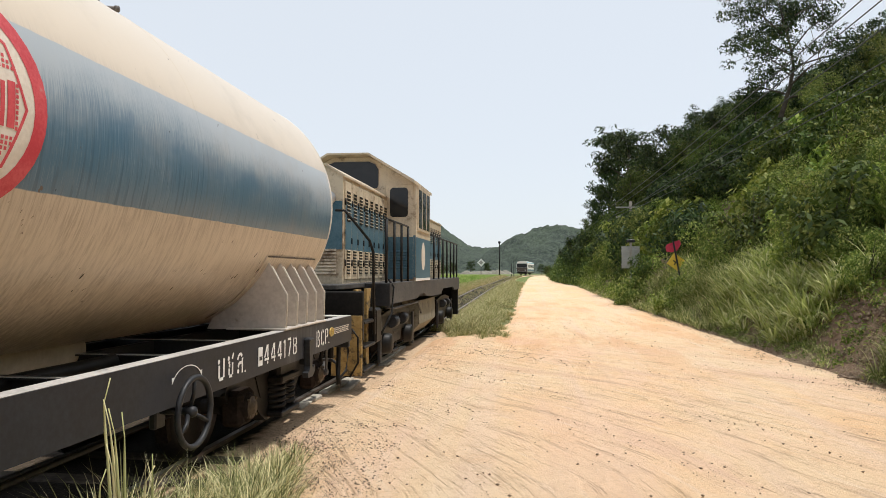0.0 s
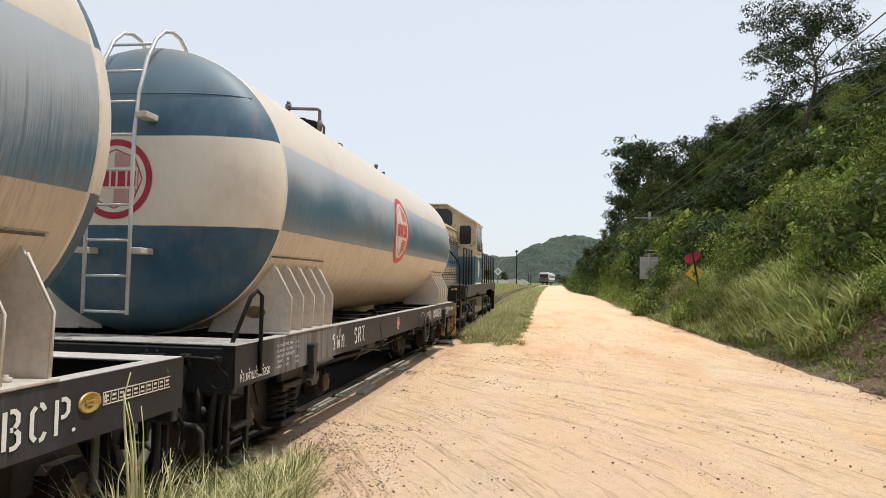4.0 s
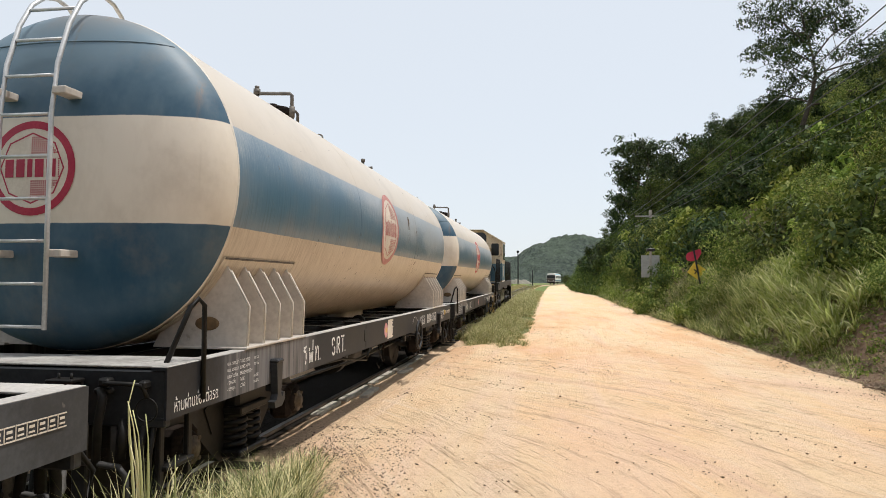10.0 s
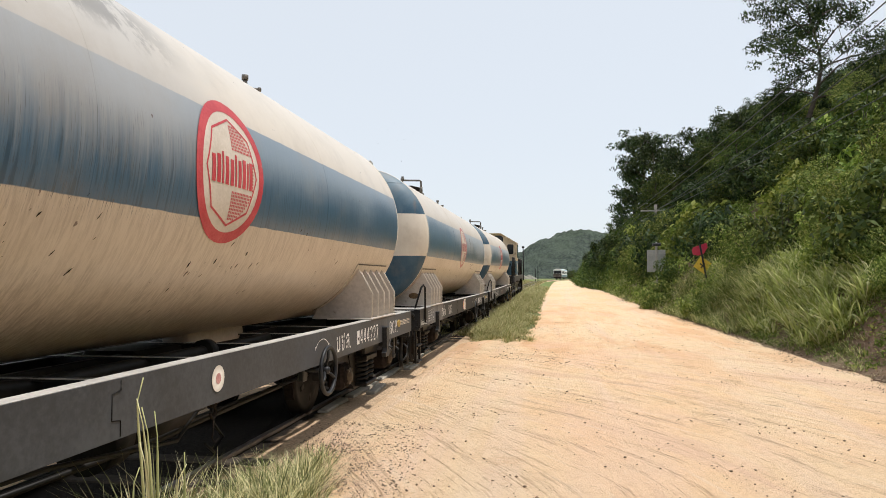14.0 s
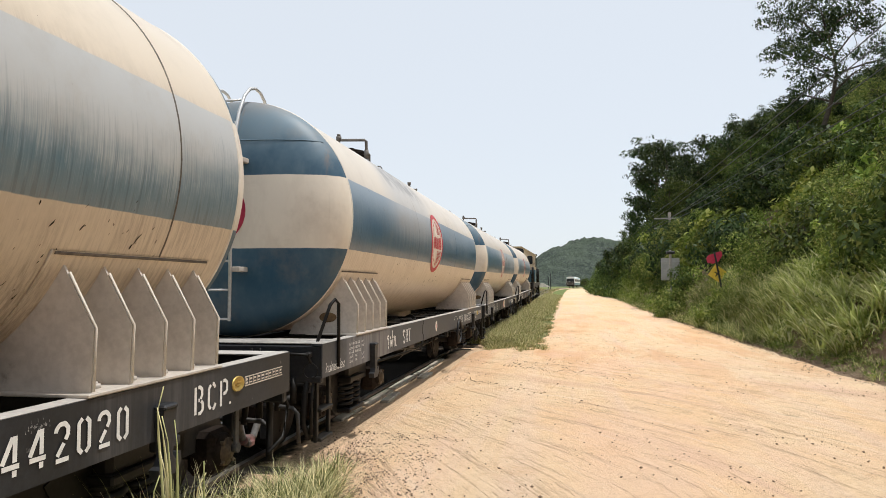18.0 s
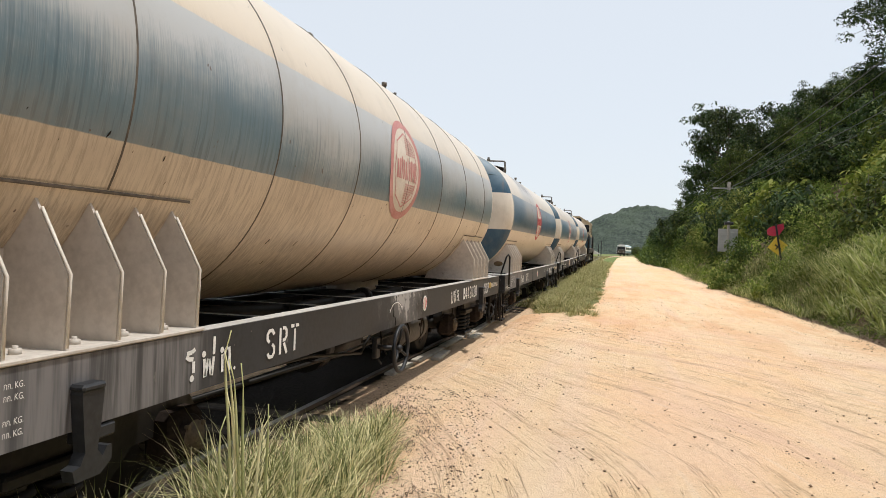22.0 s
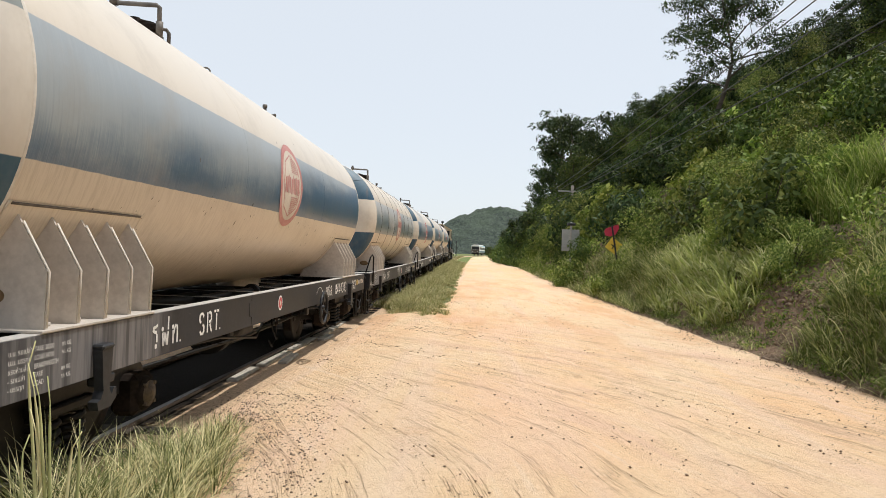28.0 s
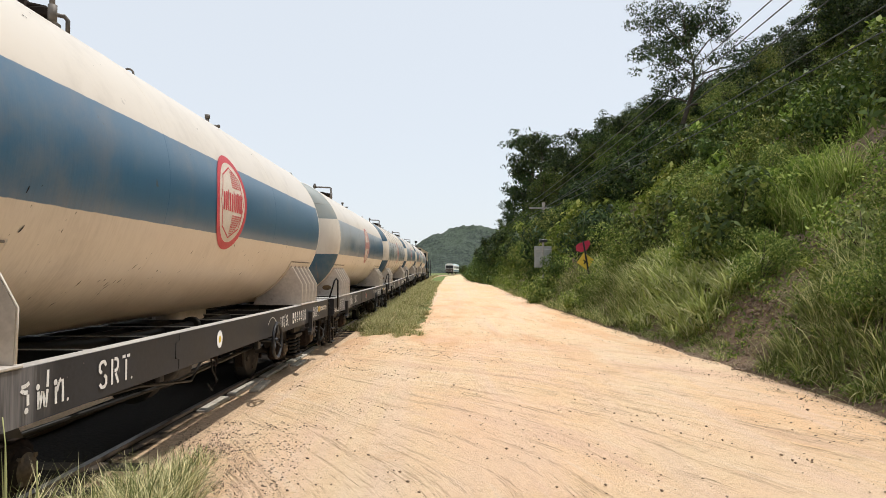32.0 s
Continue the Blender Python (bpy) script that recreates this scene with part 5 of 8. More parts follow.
            for y in [(ys[k] + ys[k + 1]) / 2 for k in range(4)]:
                part("bolt", stored("bolt%d" % s, lambda b: (b.cyl((s * 1.15, 0, SILL_HI + 0.02), (s * 1.15, 0, SILL_HI + 0.045), 0.024, 6), b.cyl((s * 1.15, 0, SILL_HI + 0.02), (s * 1.15, 0, SILL_HI + 0.056), 0.011, 6)), M_SADDLE), M_SADDLE, sad).matrix_basis = pose(0, y, 0)
            def plate_mesh(b):
                ya, yb = max(ys[0] - 0.12, TANK_B + 0.02), min(ys[-1] + 0.12, TANK_F - 0.02)
                rr = TANK_R + 0.007
                v = [(s * rr * math.sin(a), y, TANK_Z - rr * math.cos(a)) for y in (ya, yb) for a in [0.45 + k * 0.66 / 12 for k in range(13)]]
                b.add(v, [(k, k + 1, 14 + k, 13 + k) for k in range(12)], True)
                for y in (ya, yb):
                    b.tube([(s * (rr - 0.002) * math.sin(a), y, TANK_Z - (rr - 0.002) * math.cos(a)) for a in [0.45 + k * 0.66 / 8 for k in range(9)]], 0.006, 5)
            part("saddle_plate", stored("plate%d%.2f%d" % (s, c, n), plate_mesh, paint["m"]), paint["m"], sad, "curved pad plate under the tank")
            def pad_mesh(b):
                a0 = 1.10
                pts = [(s * (TANK_R + 0.006) * math.sin(a0), y, TANK_Z - (TANK_R + 0.006) * math.cos(a0)) for y in (max(ys[0] - 0.10, TANK_B + 0.03), ys[-1] + 0.10)]
                b.tube(pts, 0.009, 6)
            part("pad_weld", stored("pad%d%.2f" % (s, c), pad_mesh, M_SEAM), M_SEAM, sad)
    # oval hand hole cover on the rearmost rib
    b = Build()
    ov = [(0.93 + 0.095 * math.cos(a), 1.29 + 0.052 * math.sin(a)) for a in [k * math.pi / 12 for k in range(24)]]
    b.add([(x, -10.510 + rear, z) for x, z in ov] + [(x * 0.8 + 0.186, -10.518 + rear, z * 0.8 + 0.258) for x, z in ov], [tuple(range(24, 48))] + [(k, (k + 1) % 24, 24 + (k + 1) % 24, 24 + k) for k in range(24)])
    part("hole_cover", b, M_RUST_BROWN, w, "rust-brown oval cover")
    # running gear
    bogie(w, -1.63)
    bogie(w, -LENGTH + 1.63)
    for y, s in ((0.0, 1), (-LENGTH, -1)):
        def flip(pts):
            return [(x, s * d, z) for x, d, z in pts]

        def end_part(name, make, mat, parent, label=""):
            ob = part(name, stored("%s_end%d" % (name, s), make, mat), mat, parent, label)
            ob.matrix_basis = pose(0, y, 0) if parent is w else pose(0, 0, 0)
            return ob
        co = end_part("coupler", lambda b: (b.box((0, s * 0.12, 0.86), (0.16, 0.34, 0.18), 0.03), b.box((0.05 * s, s * 0.30, 0.86), (0.24, 0.14, 0.26), 0.04), b.box((-0.10 * s, s * 0.38, 0.86), (0.09, 0.12, 0.24), 0.03)), M_RUSTY, w, "dark rusty knuckle coupler")
        end_part("coupler_lever", lambda b: (b.tube(flip([(0.88, 0.03, 1.015), (0.90, 0.07, 1.02), (1.14, 0.07, 1.01), (1.165, 0.06, 0.94)]), 0.015, 6), b.box((0.90, s * 0.045, 1.02), (0.07, 0.07, 0.05), 0.012), b.box((1.14, s * 0.045, 1.01), (0.05, 0.07, 0.05), 0.012)), M_GREASE, co)
        end_part("hanging_bar", lambda b: (b.tube(flip([(0.86, 0.0, 0.965), (0.88, 0.06, 0.97), (0.90, 0.075, 0.93), (0.87, 0.07, 0.78), (0.85, 0.05, 0.52)]), 0.026, 8), b.box((0.87, s * 0.02, 0.965), (0.11, 0.05, 0.035), 0.01)), M_GREASE, w, "bent iron bar")
        end_part("hanger_strap", lambda b: b.box((0.73, s * 0.02, 0.52), (0.09, 0.03, 0.52), 0.006), M_BLACK, w)
        end_part("cross_pipe", lambda b: b.tube(flip([(-1.0, 0.05, 0.56), (0.80, 0.05, 0.56), (1.00, 0.06, 0.545), (1.05, 0.07, 0.50), (1.06, 0.06, 0.24)]), 0.019, 8), M_BLACK_WORN, w, "scuffed pipe across the wagon end")
        end_part("end_stay", lambda b: (b.tube(flip([(0.98, -0.02, 0.80), (0.99, 0.02, 0.72), (0.99, 0.03, 0.58)]), 0.03, 8), b.tube(flip([(1.10, -0.05, 0.80), (1.09, 0.0, 0.66), (1.08, 0.02, 0.40), (1.11, -0.05, 0.26)]), 0.028, 8)), M_GREASE, w)
        hose = end_part("air_hose", lambda b: b.tube(flip([(0.59, 0.10, 0.86), (0.57, 0.12, 0.76), (0.56, 0.14, 0.60), (0.56, 0.18, 0.36), (0.55, 0.28, 0.26)]), 0.032, 8), M_RUBBER, w, "black rubber air hose")
        end_part("hose_bracket", lambda b: (b.box((0.65, s * 0.06, 1.025), (0.17, 0.12, 0.02), 0.005), b.box((0.66, s * 0.02, 0.96), (0.15, 0.02, 0.14), 0.005), [b.cyl((x, s * 0.06, 1.02), (x, s * 0.06, 1.065), 0.008, 6) for x in (0.61, 0.69)]), M_GREASE, hose)
        end_part("air_cock", lambda b: (b.cyl((0.62, s * 0.03, 0.93), (0.59, s * 0.13, 0.89), 0.045, 10), b.lathe([(-0.06, 0.0), (-0.05, 0.05), (0.05, 0.055), (0.06, 0.0)], (0.60, s * 0.10, 0.90), 0, 12)), M_RED, hose, "pinkish red air cock")
        end_part("cock_handle", lambda b: b.tube(flip([(0.62, 0.14, 0.90), (0.70, 0.16, 0.885), (0.68, 0.16, 0.80), (0.60, 0.16, 0.72)]), 0.011, 6), M_YELLOW, hose, "yellow bent handle")
        end_part("guard_loop", lambda b: b.tube(flip([(1.10, -0.25, 0.80), (1.16, 0.06, 0.78), (1.17, 0.16, 0.66), (1.16, 0.10, 0.42), (1.12, -0.10, 0.34)]) if s > 0 else flip([(1.16, -0.04, 0.80), (1.15, 0.0, 0.60), (1.14, -0.02, 0.30)]), 0.016, 6), M_GREASE, w)
    loop = part("hose_loop", stored("hose_loop", lambda b: b.tube([(0.80, -0.03, 0.86), (0.80, 0.03, 0.74), (0.80, 0.06, 0.55), (0.80, 0.12, 0.41), (0.80, 0.22, 0.345), (0.80, 0.33, 0.37), (0.80, 0.42, 0.48), (0.80, 0.46, 0.66), (0.80, 0.44, 0.86)], 0.030, 9), M_HOSE), M_HOSE, w, "dusty grey brake hose hanging in a loop")
    part("hose_coupling", stored("hose_coupling", lambda b: (b.cyl((0.80, 0.14, 0.375), (0.80, 0.28, 0.352), 0.042, 10), b.box((0.82, 0.21, 0.34), (0.07, 0.09, 0.06), 0.015)), M_COUPLING), M_COUPLING, loop, "dull red hose coupling")
    part("drop_strap", stored("drop_strap", lambda b: (b.box((1.12, -0.62, 0.66), (0.02, 0.05, 0.34), 0.004), b.cyl((1.10, -0.62, 0.50), (1.14, -0.62, 0.50), 0.035, 10)), M_BLACK_WORN), M_BLACK_WORN, w)
    hook = part("lamp_hook", stored("lamp_hook", lambda b: (b.box((1.20, 0, 0.79), (0.05, 0.06, 0.05), 0.008), b.tube([(1.21, 0.035 * math.sin(a), 0.735 + 0.04 * math.cos(a)) for a in [k * math.pi / 8 for k in range(13)]], 0.010, 6)), M_RUSTY), M_RUSTY, w, "small iron hook under the sill")
    hook.matrix_basis = pose(0, badge_y + 0.02, 0)
    part("hook_wire", stored("hook_wire", lambda b: b.tube([(1.21, 0.0, 0.70), (1.21, 0.01, 0.62), (1.21, -0.01, 0.57), (1.21, 0.03, 0.53), (1.22, 0.06, 0.555)], 0.005, 5), M_RUSTY), M_RUSTY, hook)
    part("sill_joint", Build().tube([(HALF + 0.001, badge_y - 1.02, SILL_HI - 0.01), (HALF + 0.001, badge_y - 1.02, 1.04), (HALF + 0.001, badge_y - 1.09, 1.03), (HALF + 0.001, badge_y - 1.09, 0.90), (HALF + 0.001, badge_y - 1.02, 0.89), (HALF + 0.001, badge_y - 1.02, 0.81)], 0.004, 4), M_GREASE, w, "stepped weld joint in the sill")
    part("grab_ring", stored("grab_ring", lambda b: b.tube([(1.16 + 0.066 * math.cos(a), -LENGTH - 0.055, 0.87 + 0.066 * math.sin(a)) for a in [k * math.pi / 12 for k in range(24)]], 0.005, 5, True), M_GREASE), M_GREASE, w)
    part("grab_rail", stored("grab_rail", lambda b: b.tube([(1.13, -11.36, 1.10), (1.205, -11.22, 1.44), (1.238, -11.18, 1.49), (1.262, -11.15, 1.45), (1.265, -11.15, 0.86)], 0.017, 8), M_GREASE), M_GREASE, w, "bent black grab rail")
    step = part("step", stored("step", lambda b: [b.box((1.16, y, 0.52), (0.035, 0.05, 0.60), 0.006) for y in (-11.46, -11.14)] + [b.box((1.16, -11.30, z), (0.10, 0.32, 0.03), 0.006) for z in (0.24, 0.50)], M_GREASE), M_GREASE, w, "two-rung side step")
    for y in (-10.0, -1.75):
        part("jack_bracket", stored("jack_bracket", lambda b: (b.prism([(-0.055, 0.985), (0.055, 0.985), (0.060, 0.95), (0.045, 0.80), (0.030, 0.72), (0.060, 0.685), (0.085, 0.72), (0.11, 0.72), (0.115, 0.66), (0.05, 0.615), (-0.085, 0.615), (-0.10, 0.665), (-0.06, 0.675), (-0.035, 0.72), (-0.045, 0.80), (-0.060, 0.95)], 0, HALF + 0.003, HALF + 0.06), b.box((HALF + 0.032, 0, 0.975), (0.075, 0.13, 0.03), 0.01), b.box((HALF - 0.03, 0.10, 0.76), (0.06, 0.22, 0.06), 0.01)), M_BLACK), M_BLACK, w).matrix_basis = pose(0, y, 0)
    part("brake_cylinder", stored("brake_cyl", lambda b: (b.cyl((0.55, -6.3, 0.62), (0.55, -5.5, 0.62), 0.20, 20), b.cyl((0.55, -6.5, 0.62), (0.55, -6.3, 0.62), 0.23, 20)), M_GREASE), M_GREASE, w)
    part("air_reservoir", stored("air_res", lambda b: b.lathe([(-8.15, 0.0), (-8.13, 0.12), (-8.05, 0.19), (-7.25, 0.19), (-7.17, 0.12), (-7.15, 0.0)], (0.30, 0, 0.66), 1, 20), M_GREASE), M_GREASE, w)
    if ribs:
        tank = part("main_reservoir", stored("main_res", lambda b: b.lathe([(-4.98, 0.0), (-4.96, 0.14), (-4.90, 0.205), (-3.92, 0.205), (-3.86, 0.14), (-3.84, 0.0)], (0.82, 0, 0.60), 1, 24), M_BLACK_WORN), M_BLACK_WORN, w, "dusty dark air reservoir slung under the sill")
        for y in (-4.72, -4.10):
            part("strap", Build().lathe([(y - 0.03, 0.206), (y - 0.03, 0.213), (y + 0.03, 0.213), (y + 0.03, 0.206)], (0.82, 0, 0.60), 1, 24), M_GREASE, tank)
    part("brake_rod", stored("brake_rod", lambda b: (b.tube([(0.80, -9.2, 0.60), (0.86, -6.2, 0.56), (0.92, -4.3, 0.62)], 0.018, 6), b.tube([(0.60, -9.6, 0.50), (0.60, -2.0, 0.50)], 0.02, 6)), M_GREASE), M_GREASE, w)
    part("air_pipe", stored("air_pipe", lambda b: (b.tube([(1.02, -9.0, 0.76), (1.02, -7.4, 0.70), (1.00, -6.2, 0.56), (0.98, -5.9, 0.70), (1.02, -4.6, 0.76)], 0.014, 6), b.tube([(1.10, -5.95, 0.80), (1.11, -5.93, 0.62), (1.12, -5.80, 0.50), (1.10, -5.90, 0.42), (1.09, -6.0, 0.50)], 0.010, 6)), M_GREASE), M_GREASE, w)
    hw = part("brake_wheel", stored("brake_wheel", lambda b: b.tube([(1.33, 0.215 * math.cos(a), 0.75 + 0.215 * math.sin(a)) for a in [k * math.pi / 16 for k in range(32)]], 0.020, 8, True), M_BLACK), M_BLACK, w, "cast iron hand brake wheel")
    for k in range(3):
        a = 1.6 + 2.1 * k
        part("spoke", stored("brake_spoke_%d" % k, lambda b, a=a: b.tube([(1.30, 0.03 * math.cos(a), 0.75 + 0.03 * math.sin(a)), (1.325, 0.11 * math.cos(a), 0.75 + 0.11 * math.sin(a)), (1.33, 0.212 * math.cos(a), 0.75 + 0.212 * math.sin(a))], 0.014, 6), M_BLACK), M_BLACK, hw)
    part("hub", stored("brake_hub", lambda b: b.lathe([(-0.05, 0.0), (-0.05, 0.032), (0.0, 0.038), (0.02, 0.03), (0.03, 0.0)], (1.315, 0, 0.75), 0, 12), M_BLACK), M_BLACK, hw)
    part("spindle", stored("brake_spindle", lambda b: (b.cyl((1.02, 0, 0.75), (1.27, 0, 0.75), 0.022, 8), b.box((1.08, 0, 0.74), (0.05, 0.12, 0.20), 0.01)), M_BLACK), M_BLACK, hw)
    hw.matrix_basis = pose(0, hand, hand_z - 0.75)
    # top gear
    gear = part("relief_frame", stored("relief_frame", lambda b: (b.tube([(0.17, -7.95, 3.48), (0.17, -7.95, 3.70), (0.19, -7.95, 3.715), (0.55, -7.93, 3.705), (0.575, -7.93, 3.685), (0.575, -7.92, 3.40)], 0.021, 8), b.cyl((0.17, -7.95, 3.70), (0.17, -7.95, 3.765), 0.040, 10), b.cyl((0.17, -7.95, 3.765), (0.17, -7.95, 3.80), 0.026, 8), b.cyl((0.575, -7.92, 3.44), (0.575, -7.92, 3.56), 0.032, 10)), M_VALVE), M_VALVE, w, "iron pipe frame across the tank crown")
    part("relief_valve", stored("relief_valve", lambda b: (b.cyl((0.34, -7.90, 3.46), (0.34, -7.90, 3.60), 0.045, 12), b.cyl((0.34, -7.90, 3.52), (0.34, -7.90, 3.545), 0.075, 12), b.box((0.45, -7.86, 3.52), (0.16, 0.12, 0.09), 0.02), b.tube([(0.20, -7.93, 3.56), (0.34, -7.90, 3.58), (0.50, -7.88, 3.55)], 0.022, 8)), M_RUSTY), M_RUSTY, gear, "rusty relief valve")
    part("vent_pipe", stored("vent_pipe", lambda b: (b.tube([(0.42, -7.70, 3.42), (0.42, -7.70, 3.56), (0.44, -7.69, 3.58), (0.52, -7.66, 3.57), (0.54, -7.65, 3.54), (0.54, -7.65, 3.42)], 0.018, 8), b.box((0.46, -7.78, 3.47), (0.10, 0.22, 0.08), 0.02)), M_VALVE), M_VALVE, gear)
    part("lifting_eye", stored("lifting_eye", lambda b: (b.tube([(0.20 + 0.055 * math.cos(a), -5.9, 3.63 + 0.055 * math.sin(a)) for a in [k * math.pi / 8 for k in range(16)]], 0.011, 6, True), b.cyl((0.20, -5.9, 3.50), (0.20, -5.9, 3.58), 0.022, 8)), M_VALVE), M_VALVE, w, "small iron lifting eye")
    part("valve", stored("valve", lambda b: (b.cyl((0.20, -3.55, 3.48), (0.20, -3.55, 3.70), 0.026, 10), b.cyl((0.20, -3.55, 3.60), (0.20, -3.55, 3.63), 0.045, 10), b.cyl((0.20, -3.55, 3.70), (0.20, -3.55, 3.75), 0.036, 10), b.tube([(0.20, -3.55, 3.60), (0.36, -3.50, 3.60)], 0.020, 8), b.cyl((0.33, -3.51, 3.60), (0.355, -3.50, 3.60), 0.026, 8)), M_VALVE), M_VALVE, w, "iron valve with a side branch")
    # ladder on the rear end
    def bow(x):
        return [(x, y, z) for y, z in ((-11.20, 1.28), (-11.20, 2.0), (-11.195, 2.70), (-11.15, 3.05), (-11.05, 3.36), (-10.94, 3.55), (-10.82, 3.655), (-10.69, 3.695), (-10.57, 3.68), (-10.47, 3.62), (-10.41, 3.54))]
    lad = part("ladder", stored("ladder", lambda b: [b.tube(bow(x), 0.017, 8) for x in (-0.20, 0.18)], M_GALV), M_GALV, w, "pale galvanised tank ladder")
    for z, y in [(1.30, -11.2), (1.58, -11.2), (1.86, -11.2), (2.14, -11.2), (2.42, -11.2), (2.70, -11.195), (2.97, -11.162), (3.24, -11.09), (3.50, -10.97)]:
        part("rung", stored("rung", lambda b: b.cyl((-0.20, 0, 0), (0.18, 0, 0), 0.012, 6), M_GALV), M_GALV, lad).matrix_basis = pose(0, y, z)
    for x in (-0.20, 0.18):
        for z, y in ((1.78, -10.93), (2.86, -10.9)):
            part("ladder_bracket", stored("lad_br%.1f%.2f" % (z, x), lambda b: b.box((x + (0.05 if x > 0 else -0.05), (y - 11.2) / 2, z), (0.10, abs(y + 11.2), 0.05), 0.006), M_SADDLE), M_SADDLE, lad)
    # pipes under the tank
    part("sump", stored("sump_shape", lambda b: b.lathe([(-4.70, 0.0), (-4.69, 0.12), (-4.60, 0.17), (-3.70, 0.17), (-3.61, 0.12), (-3.60, 0.0)], (0.10, 0, 1.07), 1, 24), M_SADDLE), M_SADDLE, w, "pale drain sump below the tank")
    part("discharge_pipe", stored("discharge", lambda b: (b.tube([(0.0, -8.6, 1.10), (0.35, -7.6, 1.02), (0.55, -6.9, 1.00), (0.55, -4.2, 1.00), (0.62, -3.9, 1.02)], 0.055, 10), b.cyl((0.55, -5.05, 1.0), (0.55, -4.95, 1.0), 0.10, 14), b.box((0.1, -5.3, 0.99), (0.5, 0.7, 0.14), 0.05)), M_GREASE), M_GREASE, w, "dark discharge pipe below the tank")
    # lettering and plates on the sill
    X = HALF + 0.004
    def words(body, h, y, z, name="lettering", squeeze=1.0, mat=M_WHITE, end=None, gap=1.0):
        me = lettering(body, h, mat, (X, y, z), squeeze=squeeze, gap=gap)
        if end is not None:
            lo, hi = min(v.co.y for v in me.vertices), max(v.co.y for v in me.vertices)
            for v in me.vertices:
                v.co.y = y + (v.co.y - lo) * (end - y) / (hi - lo)
        if h < 0.1:
            tagged(part(name, me, mat, w, "white stencilled letters"), kind="stuff")
            return
        for b in split_letters(me):
            part("letter", b, mat, w)
    for b in split_letters(thai_mesh("บชล", 0.21, M_WHITE, (X, -3.68, 0.862), -3.20)):
        part("letter", b, M_WHITE, w)
    for body, h, ya, z, yb, stop in ((number, 0.165, -2.82, 0.866, -2.02, False), ("BCP", 0.165, -1.42, 0.862, -0.97, True), ("SRT", 0.175, -8.51, 0.860, -8.06 if ribs else -8.03, not ribs)):
        for b in stencil_letters(body, h, (X, ya, z), yb, stop=stop):
            part("letter", b, M_WHITE, w)
    for b in split_letters(thai_mesh("รฟท", 0.205, M_WHITE, (X, -9.33, 0.855), -8.86)):
        part("letter", b, M_WHITE, w)
    words("ห้ามผ่านช่องต่อรถ", 0.075, -11.47, 0.835, end=-10.93)
    for k, (a, c, d) in enumerate((("น.น. รถเปล่า", "TARE  20300", "กก. KG."), ("น.น. บรรทุก", "LOAD 34700", "กก. KG."), ("แรงห้ามล้อ", "BRAKEWEIGTH", ""), ("- รถเปล่า", "TARE", "กก. KG."), ("- บรรทุก", "LOAD", "กก. KG."))):
        z = 1.025 - 0.043 * k
        words(a, 0.026, -10.80, z)
        words(c, 0.026, -10.60, z, squeeze=0.8)
        if d:
            words(d, 0.024, -10.37, z, squeeze=0.8)
    b = Build().box((X, -2.90, 0.945), (0.006, 0.085, 0.15), 0.001)
    tag = part("data_plate", b, M_WHITEPAINT, w, "small white plate")
    part("plate_mark", Build().box((X + 0.004, -2.90, 0.93), (0.002, 0.05, 0.03)), M_BLACK, tag)
    b = Build()
    b.lathe([(0, 0.0), (0.004, 0.055), (0.010, 0.06), (0.010, 0.068), (0, 0.07)], (0, 0, 0), 0, 24)
    b.v = [(X - 0.003 + x, -0.87 + 1.15 * y, 0.975 + 0.72 * z) for x, y, z in b.v]
    for y, z, wd in ((-0.87, 0.985, 0.07), (-0.87, 0.965, 0.05)):
        b.box((X + 0.003, y, z), (0.004, wd, 0.008))
    part("maker_plate", b, M_BRASS, w, "oval brass plate")
    b = Build()
    for k in range(10):
        y = -0.74 + 0.062 * k
        for q in ((y, 0.945, 0.058, 0.006), (y, 1.005, 0.058, 0.006), (y - 0.028, 0.975, 0.004, 0.06), (y, 0.985, 0.03, 0.012), (y, 0.962, 0.034, 0.008)):
            b.box((X, q[0], q[1]), (0.002, q[2], q[3]))
    part("stencil_panel", b, M_EMBLEM_WHITE, w, "row of small stencilled boxes")
    for b in stencil_letters("6", 0.046, (X + 0.003, -0.765, 0.952), -0.742, 0.09):
        part("letter", b, M_EMBLEM_WHITE, w)
    b = Build()
    arc = [(X, hand + 0.05 + 0.19 * math.cos(a), 0.93 + 0.105 * math.sin(a)) for a in [0.5 + k * 0.18 for k in range(13)]]
    for p, q in zip(arc[:-1], arc[1:]):
        b.add([p, q, (q[0], q[1] * 0.95 + 0.05 * (hand + 0.05), q[2] * 0.95 + 0.05 * 0.9), (p[0], p[1] * 0.95 + 0.05 * (hand + 0.05), p[2] * 0.95 + 0.05 * 0.9)], [(0, 1, 2, 3)])
    for (y, z, d) in ((arc[0][1] + 0.01, arc[0][2] - 0.02, 1), (arc[-1][1] - 0.01, arc[-1][2] - 0.02, -1)):
        b.add([(X, y - 0.02, z + 0.02), (X, y + 0.02, z + 0.02), (X, y + d * 0.015, z - 0.02)], [(0, 1, 2)])
    part("brake_arrow", b, M_WHITE, w, "white curved arrow mark")
    b = Build()
    b.lathe([(0, 0.0), (0.003, 0.0), (0.003, dot[2] if len(dot) > 2 else 0.075)], (X - 0.002, badge_y, 0.955), 0, 24)
    if n == 2:
        rs = random.Random(8)
        sm = [(X - 0.001, -6.05, 0.83), (X - 0.001, -6.03, 1.085)] + [(X - 0.001, -5.74 + rs.uniform(-0.05, 0.05), 1.085 - 0.018 * q) for q in range(15)]
        part("paint_smear", Build().add(sm, [tuple(range(len(sm)))]), M_EMBLEM_WHITE, w, "pale grey smear of overpaint")
    badge = part("round_badge", b, dot[0], w, "small round painted badge")
